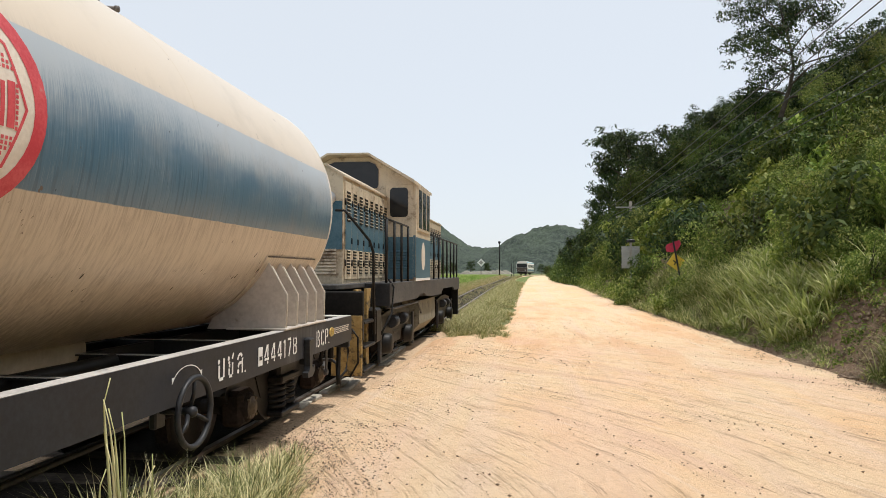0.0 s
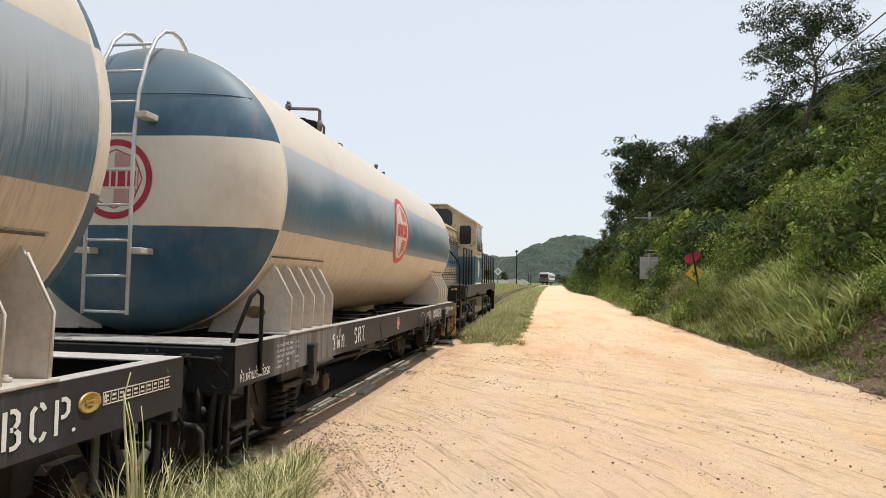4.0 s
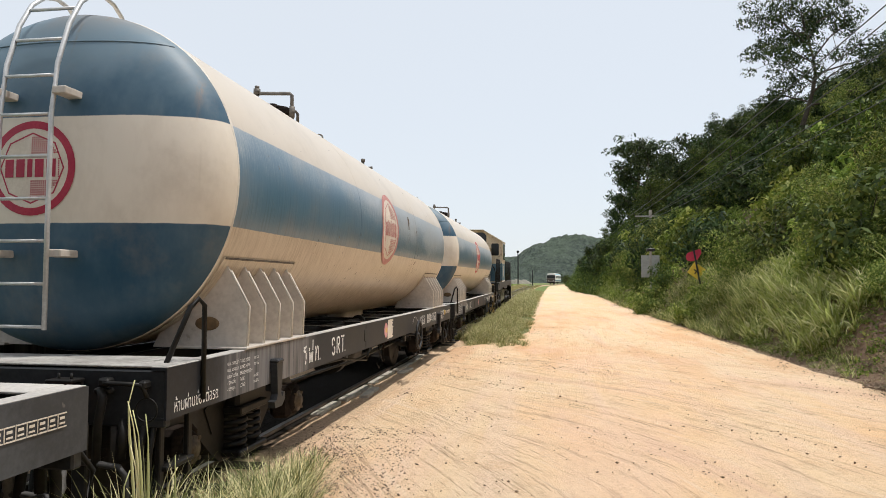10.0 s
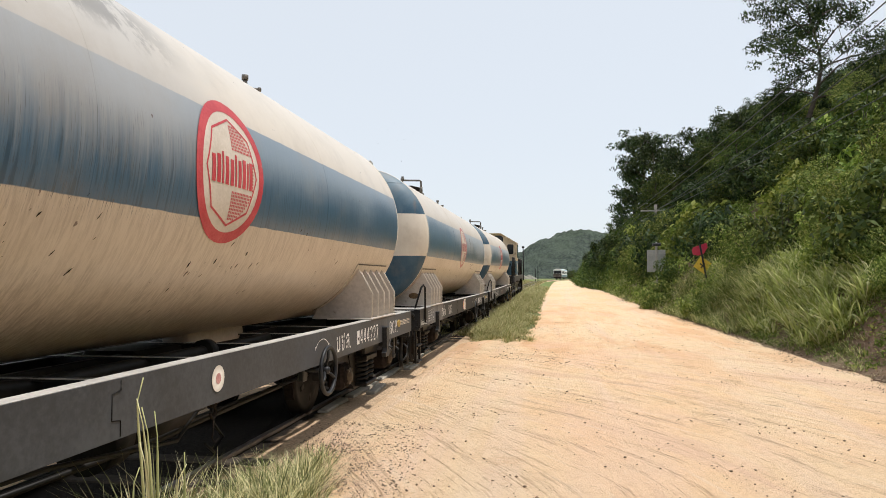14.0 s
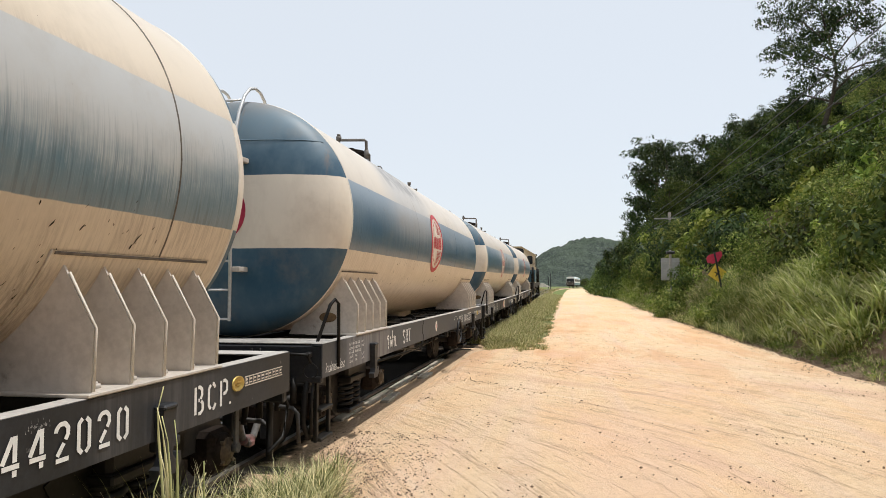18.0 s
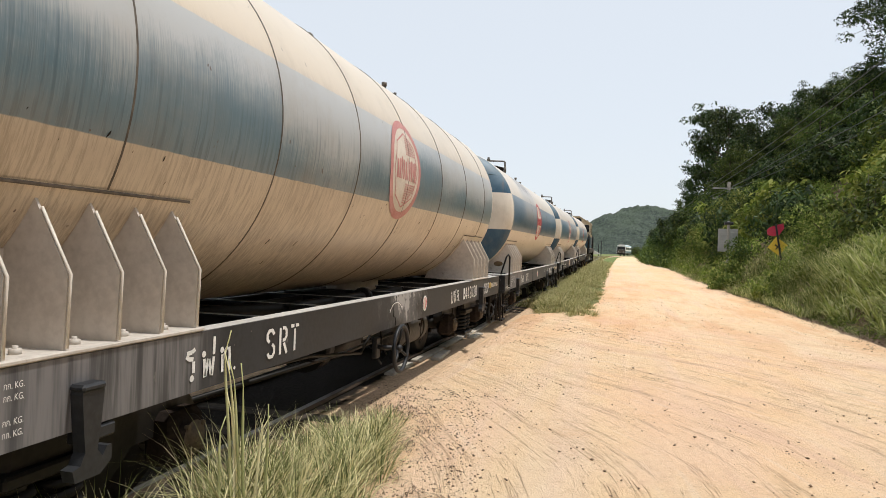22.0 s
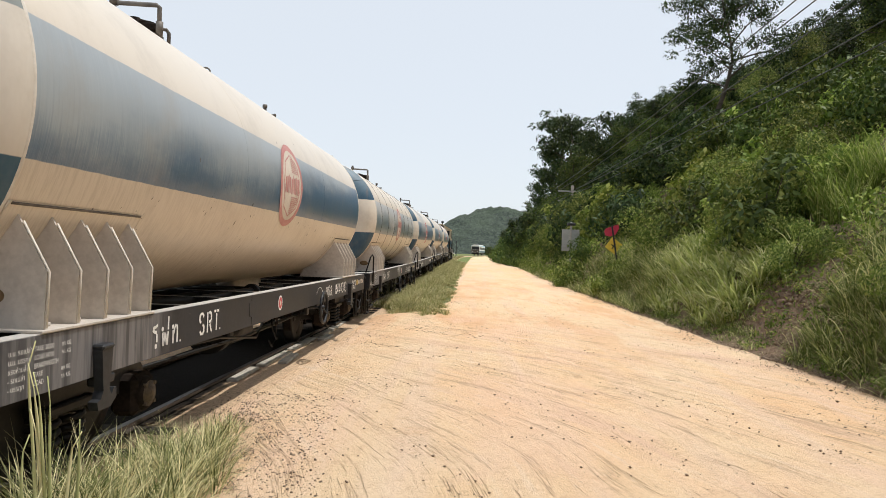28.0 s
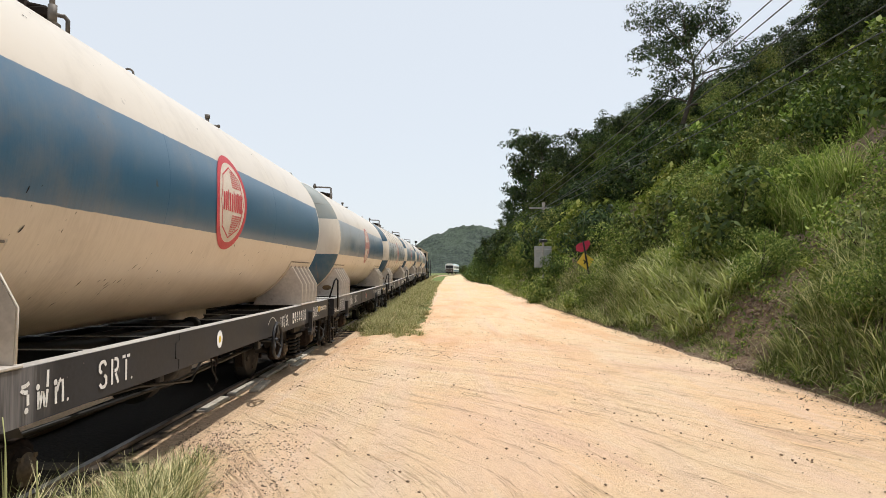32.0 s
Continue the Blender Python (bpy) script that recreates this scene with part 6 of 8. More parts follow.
    b = Build()
    b.lathe([(0.005, 0.0), (0.005, dot[3] if len(dot) > 3 else 0.035)], (X - 0.002, badge_y, 0.955), 0, 20)
    part("badge_centre", b, dot[1], badge)
    if ribs:
        half = [(X + 0.0075, badge_y + 0.066 * math.cos(a), 0.955 + 0.066 * math.sin(a)) for a in [math.pi / 2 + k * math.pi / 12 for k in range(13)]]
        part("badge_half", Build().add(half, [tuple(range(13))]), M_EMBLEM_WHITE, badge, "pale half of the badge")
        rs = random.Random(77)
        for cy, cz, sy, sz in ((-5.22, 0.97, 0.025, 0.03), (-5.09, 1.02, 0.025, 0.06), (-5.03, 0.90, 0.015, 0.04), (-5.36, 1.0, 0.05, 0.05), (-2.62, 1.04, 0.07, 0.025)):
            b = Build()
            for q in range(int(900 * sy * sz / 0.005 * 0.06) + 14):
                py, pz, r = rs.gauss(cy, sy * 0.55), rs.gauss(cz, sz * 0.5), rs.uniform(0.0015, 0.007)
                pz = min(max(pz, SILL_LO + 0.03), SILL_HI - 0.03)
                b.add([(X - 0.0015 + 0.0001 * (q % 12), py + r * rs.uniform(0.3, 0.9) * math.cos(k * math.pi / 3), pz + r * rs.uniform(0.5, 1.9) * math.sin(k * math.pi / 3)) for k in range(6)], [tuple(range(6))])
            tagged(part("paint_scrape", b, M_SCRAPE, w, "patch where the paint is scraped pale"), kind="stuff")
    elif len(dot) > 3:
        part("badge_spot", Build().lathe([(0.007, 0.0), (0.007, 0.028)], (X - 0.002, badge_y, 0.955), 0, 16), M_EMBLEM_WHITE, badge)
    return w


def slats(b, x, y0, y1, z0, z1, n, out=1, axis=0, tilt=0.012):
    """A column of louvre slats on a wall that faces along an axis."""
    h = (z1 - z0) / n
    for k in range(n):
        z = z0 + (k + 0.5) * h
        m = pose(0, 0, 0, 0, 28 * out, 0) if axis == 0 else pose(0, 0, 0, 28 * out, 0, 0)
        size = (0.006, y1 - y0, h * 0.8) if axis == 0 else (y1 - y0, 0.006, h * 0.8)
        c = (x + out * tilt, (y0 + y1) / 2, z) if axis == 0 else ((y0 + y1) / 2, x + out * tilt, z)
        b.box(c, size, 0, m)


def railing(parent, pts, foot, mat=None):
    """Upright posts with a hand rail; pts are the tops."""
    mat = mat or M_GREASE
    rail = part("hand_rail", Build().tube(pts, 0.018, 6), mat, parent, "black tubular hand rail")
    for p in pts:
        part("post", Build().cyl((p[0], p[1], foot), p, 0.022, 8), mat, rail)


def locomotive():
    lo = thing("diesel_locomotive", "worn cream and blue diesel locomotive with a raised cab", "locomotive")
    L = 12.2
    Z = 1.46
    b = Build()
    prof = [(1.62, Z), (L, Z), (L, 1.12), (10.9, 1.12), (10.5, 1.22), (8.2, 1.22), (7.9, 1.10), (6.6, 1.10), (5.5, 1.13), (5.2, 1.20), (4.6, 1.20), (4.3, 1.13), (1.62, 1.13)]
    for s in (-1, 1):
        b.prism(prof, 0, s * 1.20, s * 1.25)
    part("deck_skirt", b, M_BLACK_WORN, lo, "grimy grey deck edge")
    part("deck", Build().box((0, 1.62 + (L - 1.62) / 2, Z - 0.03), (2.42, L - 1.64, 0.07), 0.01), M_BLACK_WORN, lo)
    part("deck", Build().box((0, 0.82, Z - 0.03), (1.7, 1.58, 0.07), 0.01), M_BLACK_WORN, lo)
    for s in (-1, 1):
        part("step_wall", Build().box((s * 1.04, 1.64, 1.28), (0.42, 0.05, 0.36), 0.01), M_BLACK, lo)
    part("frame", Build().box((0, L / 2, 1.10), (1.5, L - 0.5, 0.36), 0.02), M_GREASE, lo)
    for y, s in ((0.03, -1), (L - 0.03, 1)):
        part("headstock", Build().box((0, y, 1.05), (2.44, 0.08, 0.66), 0.015), M_GREASE, lo)
        part("coupler", Build().box((0, y + s * 0.28, 0.86), (0.26, 0.5, 0.24), 0.04), M_RUSTY, lo)
    # hoods
    def hood(name, y0, y1, hw, eave, top):
        cross = [(-hw, Z), (-hw, eave), (-hw * 0.62, top), (hw * 0.62, top), (hw, eave), (hw, Z)]
        body = part(name, Build().prism(cross, 1, y0, y1), M_CREAM_LOCO, lo, "cream engine hood with louvred doors")
        part("hood_roof", Build().prism([(-hw - 0.03, eave + 0.01), (-hw * 0.63, top + 0.035), (hw * 0.63, top + 0.035), (hw + 0.03, eave + 0.01), (hw + 0.03, eave - 0.02), (hw * 0.61, top + 0.004), (-hw * 0.61, top + 0.004), (-hw - 0.03, eave - 0.02)], 1, y0 - 0.03, y1), M_CREAM_LOCO, body)
        for s in (-1, 1):
            n = max(2, round((y1 - y0) / 0.42))
            w = (y1 - y0 - 0.12) / n
            for k in range(n):
                ya = y0 + 0.06 + k * w
                door = part("hood_door", Build().box((s * (hw + 0.010), ya + w / 2, (Z + eave) / 2), (0.018, w - 0.03, eave - Z - 0.14), 0.004), M_CREAM_LOCO, body, "hinged hood door")
                part("door_band", Build().box((s * (hw + 0.020), ya + w / 2, 2.32), (0.004, w - 0.032, 0.71)), M_BLUE_LOCO, door, "blue band")
                for z0, z1, m in ((2.38, eave - 0.20, 9), (1.60, 1.97, 8)):
                    h = (z1 - z0) / m
                    lb, lip = Build(), Build()
                    for q in range(m):
                        z = z0 + (q + 0.5) * h
                        lb.box((s * (hw + 0.0235), ya + w * 0.5, z - h * 0.10), (0.004, w * 0.50, h * 0.62))
                        lip.prism([(s * (hw + 0.022), z + h * 0.42), (s * (hw + 0.040), z + h * 0.16), (s * (hw + 0.038), z + h * 0.10), (s * (hw + 0.022), z + h * 0.34)] if s > 0 else [(s * (hw + 0.022), z + h * 0.34), (s * (hw + 0.038), z + h * 0.10), (s * (hw + 0.040), z + h * 0.16), (s * (hw + 0.022), z + h * 0.42)], 1, ya + w * 0.24, ya + w * 0.76)
                    part("louvre", lb, M_GREASE, door, "column of dark louvre slots")
                    part("louvre_lip", lip, M_CREAM_LOCO, door)
                part("door_latch", Build().box((s * (hw + 0.03), ya + w * 0.93, 2.10), (0.02, 0.03, 0.09), 0.004), M_GREASE, door)
                for z in (1.72, 2.62):
                    part("hinge", Build().cyl((s * (hw + 0.022), ya + 0.012, z), (s * (hw + 0.022), ya + 0.012, z + 0.10), 0.014, 6), M_GREASE, door)
        return body
    hood("rear_hood", 0.85, 4.0, 0.70, 3.05, 3.20)
    hood("front_hood", 5.85, 11.5, 0.76, 3.02, 3.16)
    rear = Build().box((0, 0.842, 2.32), (1.38, 0.012, 0.71))
    part("blue_band", rear, M_BLUE_LOCO, lo)
    for x in (-0.45, 0.0, 0.45):
        lb = Build()
        slats(lb, 0.836, x - 0.16, x + 0.16, 1.60, 1.98, 8, -1, axis=1)
        part("louvre", lb, M_CREAM_LOCO, lo)
    for x in (-0.5, 0.5):
        b = Build()
        b.lathe([(0.80, 0.0), (0.79, 0.09), (0.83, 0.10)], (x, 0, 2.72), 1, 18)
        part("rear_lamp", b, M_GALV, lo)
    for y in (7.2, 8.6, 10.0):
        part("roof_fan", Build().cyl((0, y, 3.16), (0, y, 3.30), 0.32, 24), M_GREASE, lo)
    part("exhaust", Build().box((0.2, 6.5, 3.26), (0.3, 0.5, 0.26), 0.03), M_RUSTY, lo)
    # cab
    y0, y1, hw, eave, top = 4.0, 5.85, 1.26, 3.34, 3.84
    cross = [(-hw, Z), (-hw, eave), (-0.38, top), (0.38, top), (hw, eave), (hw, Z)]
    cab = part("cab", Build().prism(cross, 1, y0, y1), M_CREAM_LOCO, lo, "raised driver's cab, cream above blue")
    roof = [(-hw - 0.02, eave + 0.01), (-0.40, top + 0.035), (0.40, top + 0.035), (hw + 0.02, eave + 0.01), (hw + 0.02, eave - 0.05), (0.38, top + 0.006), (-0.38, top + 0.006), (-hw - 0.02, eave - 0.05)]
    part("cab_roof", Build().prism(roof, 1, y0 - 0.32, y1 + 0.10), M_CREAM_LOCO, cab, "slanted cab roof")
    for s in (-1, 1):
        part("cab_band", Build().box((s * (hw + 0.003), (y0 + y1) / 2, 1.90), (0.006, y1 - y0, 0.80)), M_BLUE_LOCO, cab)
        for ya in (4.42, 4.92, 5.42):
            win = part("side_window", Build().box((s * (hw + 0.010), ya, 2.86), (0.024, 0.49, 0.86), 0.006), M_CREAM_LOCO, cab, "sliding side window")
            part("pane", Build().box((s * (hw + 0.016), ya, 2.86), (0.02, 0.40, 0.75), 0.003), M_GLASS_DARK, win)
        b = Build()
        v = [(s * (hw + 0.012), 4.85 + 0.24 * math.cos(a), 1.95 + 0.28 * math.sin(a)) for a in [k * math.pi / 12 for k in range(24)]]
        b.add(v, [tuple(range(24))])
        part("cab_emblem", b, M_EMBLEM_WHITE, cab, "pale oval emblem")
    for ys, d in ((y0, -1), (y1, 1)):
        for s in (-1, 1):
            part("cab_band", Build().box((s * 0.99, ys + d * 0.003, 1.93), (0.53, 0.006, 0.80)), M_BLUE_LOCO, cab)
            door = part("cab_door", Build().box((s * 0.94, ys + d * 0.012, 2.38), (0.54, 0.02, 1.84), 0.02), M_CREAM_LOCO, cab, "cab door with a rounded window")
            part("door_band", Build().box((s * 0.94, ys + d * 0.024, 1.90), (0.536, 0.006, 0.80)), M_BLUE_LOCO, door)
            part("door_window", Build().prism([(s * 0.935 + 0.175 * cx * q, 2.96 + 0.28 * cz * r) for cx, cz, q, r in ((1, 1, 1, 0.72), (1, 1, 0.93, 0.9), (1, 1, 0.72, 1), (-1, 1, 0.72, 1), (-1, 1, 0.93, 0.9), (-1, 1, 1, 0.72), (-1, -1, 1, 0.72), (-1, -1, 0.93, 0.9), (-1, -1, 0.72, 1), (1, -1, 0.72, 1), (1, -1, 0.93, 0.9), (1, -1, 1, 0.72))], 1, ys + d * 0.022 - 0.01, ys + d * 0.022 + 0.01), M_GLASS_DARK, door, "dark rounded window")
            b = Build()
            slats(b, ys + d * 0.028, s * 0.94 - 0.16, s * 0.94 + 0.16, 1.70, 2.05, 7, d, axis=1)
            part("louvre", b, M_BLUE_LOCO, door)
        part("end_window", Build().prism([(-0.50, 3.24), (0.50, 3.24), (0.53, 3.30), (0.53, 3.60), (0.46, 3.70), (0.34, 3.75), (-0.34, 3.75), (-0.46, 3.70), (-0.53, 3.60), (-0.53, 3.30)], 1, ys + d * 0.012 - 0.008, ys + d * 0.012 + 0.008), M_GLASS_DARK, cab, "dark end window")
    # hand rails, steps
    for s in (-1, 1):
        railing(lo, [(s * 1.18, y, 2.47) for y in (1.66, 2.3, 2.95, 3.6)], Z)
        railing(lo, [(s * 1.18, y, 2.47) for y in (6.2, 7.05, 7.9, 8.75, 9.6, 10.45, 11.3, 12.1)], Z)
        part("stair_rail", Build().tube([(s * 0.72, 0.40, 2.50), (s * 0.86, 0.38, 2.49), (s * 1.16, 0.60, 2.08), (s * 1.20, 0.66, 1.92), (s * 1.21, 0.70, 0.75)], 0.020, 8), M_GREASE, lo)
        for ya in (0.12, 0.72):
            part("step_side", Build().prism([(ya - 0.02, 1.40), (ya + 0.25, 1.40), (ya + 0.12, 0.9), (ya + 0.12, 0.26), (ya - 0.04, 0.26)], 0, s * 1.06, s * 1.10), M_OCHRE, lo, "chipped ochre step plate")
        for z in (0.30, 0.62, 0.95):
            part("step_tread", Build().box((s * 1.08, 0.46, z), (0.26, 0.66, 0.04), 0.008), M_GREASE, lo)
        part("end_plate", Build().box((s * 1.0, 0.0, 0.66), (0.42, 0.05, 0.80), 0.01), M_OCHRE, lo, "chipped ochre buffer-end plate")
        part("guard_loop", Build().tube([(s * 0.95, 0.02, 0.9), (s * 1.1, -0.1, 0.88), (s * 1.18, -0.12, 0.78), (s * 1.18, -0.10, 0.45), (s * 1.05, -0.02, 0.25)], 0.014, 6), M_GREASE, lo)
    part("fuel_tank", Build().prism([(-0.86, 0.30), (-1.12, 0.55), (-1.12, 1.04), (1.12, 1.04), (1.12, 0.55), (0.86, 0.30)], 1, 5.3, 7.7), M_KHAKI, lo, "dusty khaki fuel tank")
    for s in (-1, 1):
        part("white_line", Build().box((s * 1.264, 4.925, 1.49), (0.006, 1.84, 0.05)), M_WHITEPAINT, cab)
        part("pilot_plate", Build().box((s * 1.12, 12.05, 0.72), (0.22, 0.12, 0.74), 0.02), M_GREASE, lo)
        part("air_pipe", Build().tube([(s * 1.19, 1.7, 1.08), (s * 1.20, 2.2, 1.04), (s * 1.20, 4.6, 1.04), (s * 1.19, 5.1, 0.80)], 0.02, 6), M_BLACK_WORN, lo)
        part("sand_box", Build().box((s * 1.08, 0.98, 0.86), (0.28, 0.34, 0.50), 0.03), M_GREASE, lo)
        part("drain_hose", Build().tube([(s * 1.20, 1.75, 1.52), (s * 1.28, 1.75, 1.40), (s * 1.27, 1.68, 1.00), (s * 1.18, 1.3, 0.70)], 0.018, 6), M_RUBBER, lo)
    for y in (3.05, 9.75):
        bg = bogie(lo, y)
        for s in (-1, 1):
            part("outer_frame", Build().prism([(-1.45, 0.60), (-1.40, 0.92), (-0.5, 1.0), (0.5, 1.0), (1.40, 0.92), (1.45, 0.60), (1.15, 0.54), (0.60, 0.62), (0.45, 0.42), (-0.45, 0.42), (-0.60, 0.62), (-1.15, 0.54)], 0, s * 1.00, s * 1.06), M_GREASE, bg, "heavy black outer frame")
            for dy in (-0.98, 0.98):
                part("journal_cover", Build().lathe([(s * 1.20, 0.0), (s * 1.20, 0.12), (s * 1.17, 0.16), (s * 1.05, 0.17)], (0, dy, 0.48), 0, 18), M_GREASE, bg, "black journal cover")
                part("brake_cylinder", Build().cyl((s * 1.10, dy * 0.45 - 0.16, 0.80), (s * 1.10, dy * 0.45 + 0.16, 0.80), 0.10, 14), M_BLACK, bg)
                part("brake_hanger", Build().box((s * 1.10, dy * 1.52, 0.55), (0.05, 0.09, 0.62), 0.01), M_BLACK, bg)
            part("sand_pipe", Build().tube([(s * 1.08, -1.50, 0.90), (s * 1.10, -1.45, 0.50), (s * 0.80, -1.36, 0.12)], 0.02, 6), M_GREASE, bg)
    return lo


def railcar():
    rc = thing("diesel_railcar", "distant white railcar with a dark brown end", "railcar")
    Lr = 19.0
    cross = [(-1.35, 1.0), (-1.38, 2.9), (-1.15, 3.45), (-0.5, 3.68), (0.5, 3.68), (1.15, 3.45), (1.38, 2.9), (1.35, 1.0)]
    part("body", Build().prism(cross, 1, -Lr, 0), M_WHITEPAINT, rc)
    for ys, d in ((-Lr, -1), (0, 1)):
        part("end_panel", Build().box((0, ys + d * 0.02, 1.52), (2.64, 0.04, 1.0), 0.01), plain("railcar_dark_end", (0.060, 0.048, 0.042), (0.11, 0.085, 0.07), 0.5), rc, "dark brown lower end")
        part("windscreen", Build().box((0, ys + d * 0.02, 2.55), (2.5, 0.05, 1.0), 0.02), M_GLASS_DARK, rc, "dark windscreen")
        part("headstock", Build().box((0, ys + d * 0.1, 0.80), (2.4, 0.3, 0.35), 0.03), M_GREASE, rc)
        for x in (-0.8, 0.8):
            part("head_lamp", Build().cyl((x, ys + d * 0.03, 1.35), (x, ys + d * 0.07, 1.35), 0.12, 12), M_GALV, rc)
    for s in (-1, 1):
        part("stripe", Build().box((s * 1.375, -Lr / 2, 1.35), (0.02, Lr - 0.1, 0.5)), M_BLUE_LOCO, rc)
        for k in range(9):
            part("window", Build().box((s * 1.385, -1.6 - 2.0 * k, 2.45), (0.03, 1.3, 0.75), 0.01), M_GLASS_DARK, rc)
    for y in (-3.0, -16.0):
        for dy in (-0.9, 0.9):
            for s in (-1, 1):
                part("wheel", Build().cyl((s * 0.48, y + dy, 0.48), (s * 0.60, y + dy, 0.48), 0.43, 20), M_GREASE, rc)
        part("bogie_frame", Build().box((0, y, 0.62), (2.1, 2.8, 0.26), 0.04), M_GREASE, rc)
    for s in (-1, 1):
        part("roof_edge", Build().box((s * 1.22, -Lr / 2, 3.28), (0.30, Lr - 0.05, 0.22), 0.05), M_SKYBLUE, rc, "pale blue roof edge")
    part("underframe", Build().box((0, -Lr / 2, 0.86), (2.2, Lr - 0.6, 0.26), 0.03), M_GREASE, rc)
    return rc


# ---- signs, poles, wires ----
def signs():
    board = thing("sign_board", "back of a grey metal sign board in bushes", "road sign")
    board.matrix_basis = pose(4.90, 35.1, land(4.90, 35.1), 0, 0, 6)
    z = 2.41 - land(4.90, 35.1)
    part("panel", Build().box((0, 0, z), (0.88, 0.02, 1.08), 0.006), M_SIGNGREY, board)
    part("post", Build().box((0, -0.05, (z + 0.9) / 2 - 0.15), (0.10, 0.08, z + 1.2), 0.01), M_CONCRETE, board)
    for dz in (-0.35, 0.35):
        part("brace", Build().box((0, -0.02, z + dz), (0.9, 0.03, 0.05), 0.005), M_SIGNGREY, board)
    part("lamp_cap", Build().box((0, -0.08, z + 0.80), (0.38, 0.22, 0.14), 0.02), M_BLACK, board, "small dark box on the post")
    st = thing("stop_sign", "leaning red octagon sign over a yellow diamond sign", "road sign")
    gx, gy = 5.12, 27.7
    z = 2.70 - land(gx, gy)
    st.matrix_basis = pose(gx + 2 * z * math.sin(radians(9)), gy, land(gx, gy), -3, -9, 4)
    octo = [(a, z + b) for a, b in ((-0.287, -0.147), (-0.095, -0.218), (0.112, -0.19), (0.304, 0.033), (0.303, 0.22), (-0.219, 0.121), (-0.29, 0.026))]
    part("octagon", Build().prism(octo, 1, 0.0, 0.02), M_STOP, st, "faded crimson octagon, bent at a corner")
    dia = [(0.35, z - 0.60), (0, z - 0.25), (-0.35, z - 0.60), (0, z - 0.95)]
    d = part("diamond", Build().prism(dia, 1, 0.03, 0.05), M_YELLOW, st, "yellow diamond")
    for a in (45, -45):
        part("cross_bar", Build().box((0, 0.024, z - 0.62), (0.25, 0.006, 0.045), 0, pose(0, 0, 0, 0, a, 0)), M_BLACK, d)
    part("post", Build().box((0.03, -0.03, (z + 0.2) / 2 - 0.3), (0.06, 0.05, z + 0.8), 0.008), M_BLACK, st)
    # line pole with three cables
    px, py = 8.25, 59.0
    pl = thing("utility_pole", "grey concrete line pole with two cross arms", "utility pole")
    pl.matrix_basis = pose(px, py, 0)
    part("shaft", Build().tube([(0, 0, 1.0), (0, 0, 7.6)], 0.15, 10, radii=[0.18, 0.12]), M_POLE, pl)
    for z in (7.1, 6.3):
        part("cross_arm", Build().box((-0.25, 0, z), (1.9, 0.10, 0.11), 0.01), M_CONCRETE, pl)
        for x in (-1.25, -0.7, 0.5):
            part("insulator", Build().lathe([(0, 0.02), (0.03, 0.06), (0.08, 0.04), (0.12, 0.05), (0.16, 0.0)], (x, 0, z + 0.06), 2, 10), M_BLACK, pl)
    for k, (x0, z0, x1, z1) in enumerate(((6.75, 7.25, 8.0, 8.9), (7.3, 7.25, 8.4, 8.9), (8.5, 7.25, 9.1, 8.9), (6.9, 6.45, 10.6, 8.3), (7.4, 6.45, 11.4, 8.1))):
        cable = thing("overhead_cable", "thin black overhead cable", "cable", "overhead cables")
        pts = []
        for i in range(25):
            u = i / 24
            y = py - u * 66
            pts.append((x0 + (x1 - x0) * u, y, z0 + (z1 - z0) * u - 0.45 * 4 * u * (1 - u)))
        part("strand", Build().tube(pts, 0.017, 5), M_WIRE_GREY, cable)
        pts = []
        for i in range(13):
            u = i / 12
            pts.append((x0 - u * 2, py + u * 45, z0 - 1.0 * 4 * u * (1 - u)))
        part("strand", Build().tube(pts, 0.014, 5), M_WIRE_GREY, cable)
    # mast far off beside the line
    ms = thing("signal_mast", "tall dark signal mast with a lamp head", "signal")
    my, mx = 150.0, -6.65
    ms.matrix_basis = pose(mx, my, land(mx, my))
    part("shaft", Build().tube([(0, 0, 0), (0, 0, 7.1)], 0.10, 8), M_GREASE, ms)
    part("lamp_head", Build().box((0, 0, 7.3), (0.55, 0.4, 0.45), 0.10), M_GREASE, ms)
    part("ladder", Build().box((0.13, 0, 3.4), (0.05, 0.04, 6.4)), M_GREASE, ms)
    for x, y, h in ((-3.9, 165, 3.6), (-5.0, 185, 3.2)):
        p = thing("line_post", "short dark post in the field", "post", "posts in the field")
        p.matrix_basis = pose(x, y, land(x, y))
        part("shaft", Build().tube([(0, 0, 0), (0, 0, h)], 0.09, 8), M_GREASE, p)
    dm = thing("diamond_board", "small white diamond board beside the line", "railway sign")
    dm.matrix_basis = pose(-10.6, 150, land(-10.6, 150))
    part("board", Build().prism([(0.9, 2.9), (0, 3.8), (-0.9, 2.9), (0, 2.0)], 1, -0.03, 0.03), M_WHITEPAINT, dm)
    part("dark_centre", Build().prism([(0.45, 2.9), (0, 3.35), (-0.45, 2.9), (0, 2.45)], 1, -0.04, -0.031), M_CONCRETE, dm)
    part("post", Build().cyl((0, 0.05, 0), (0, 0.05, 2.4), 0.06, 8), M_GREASE, dm)


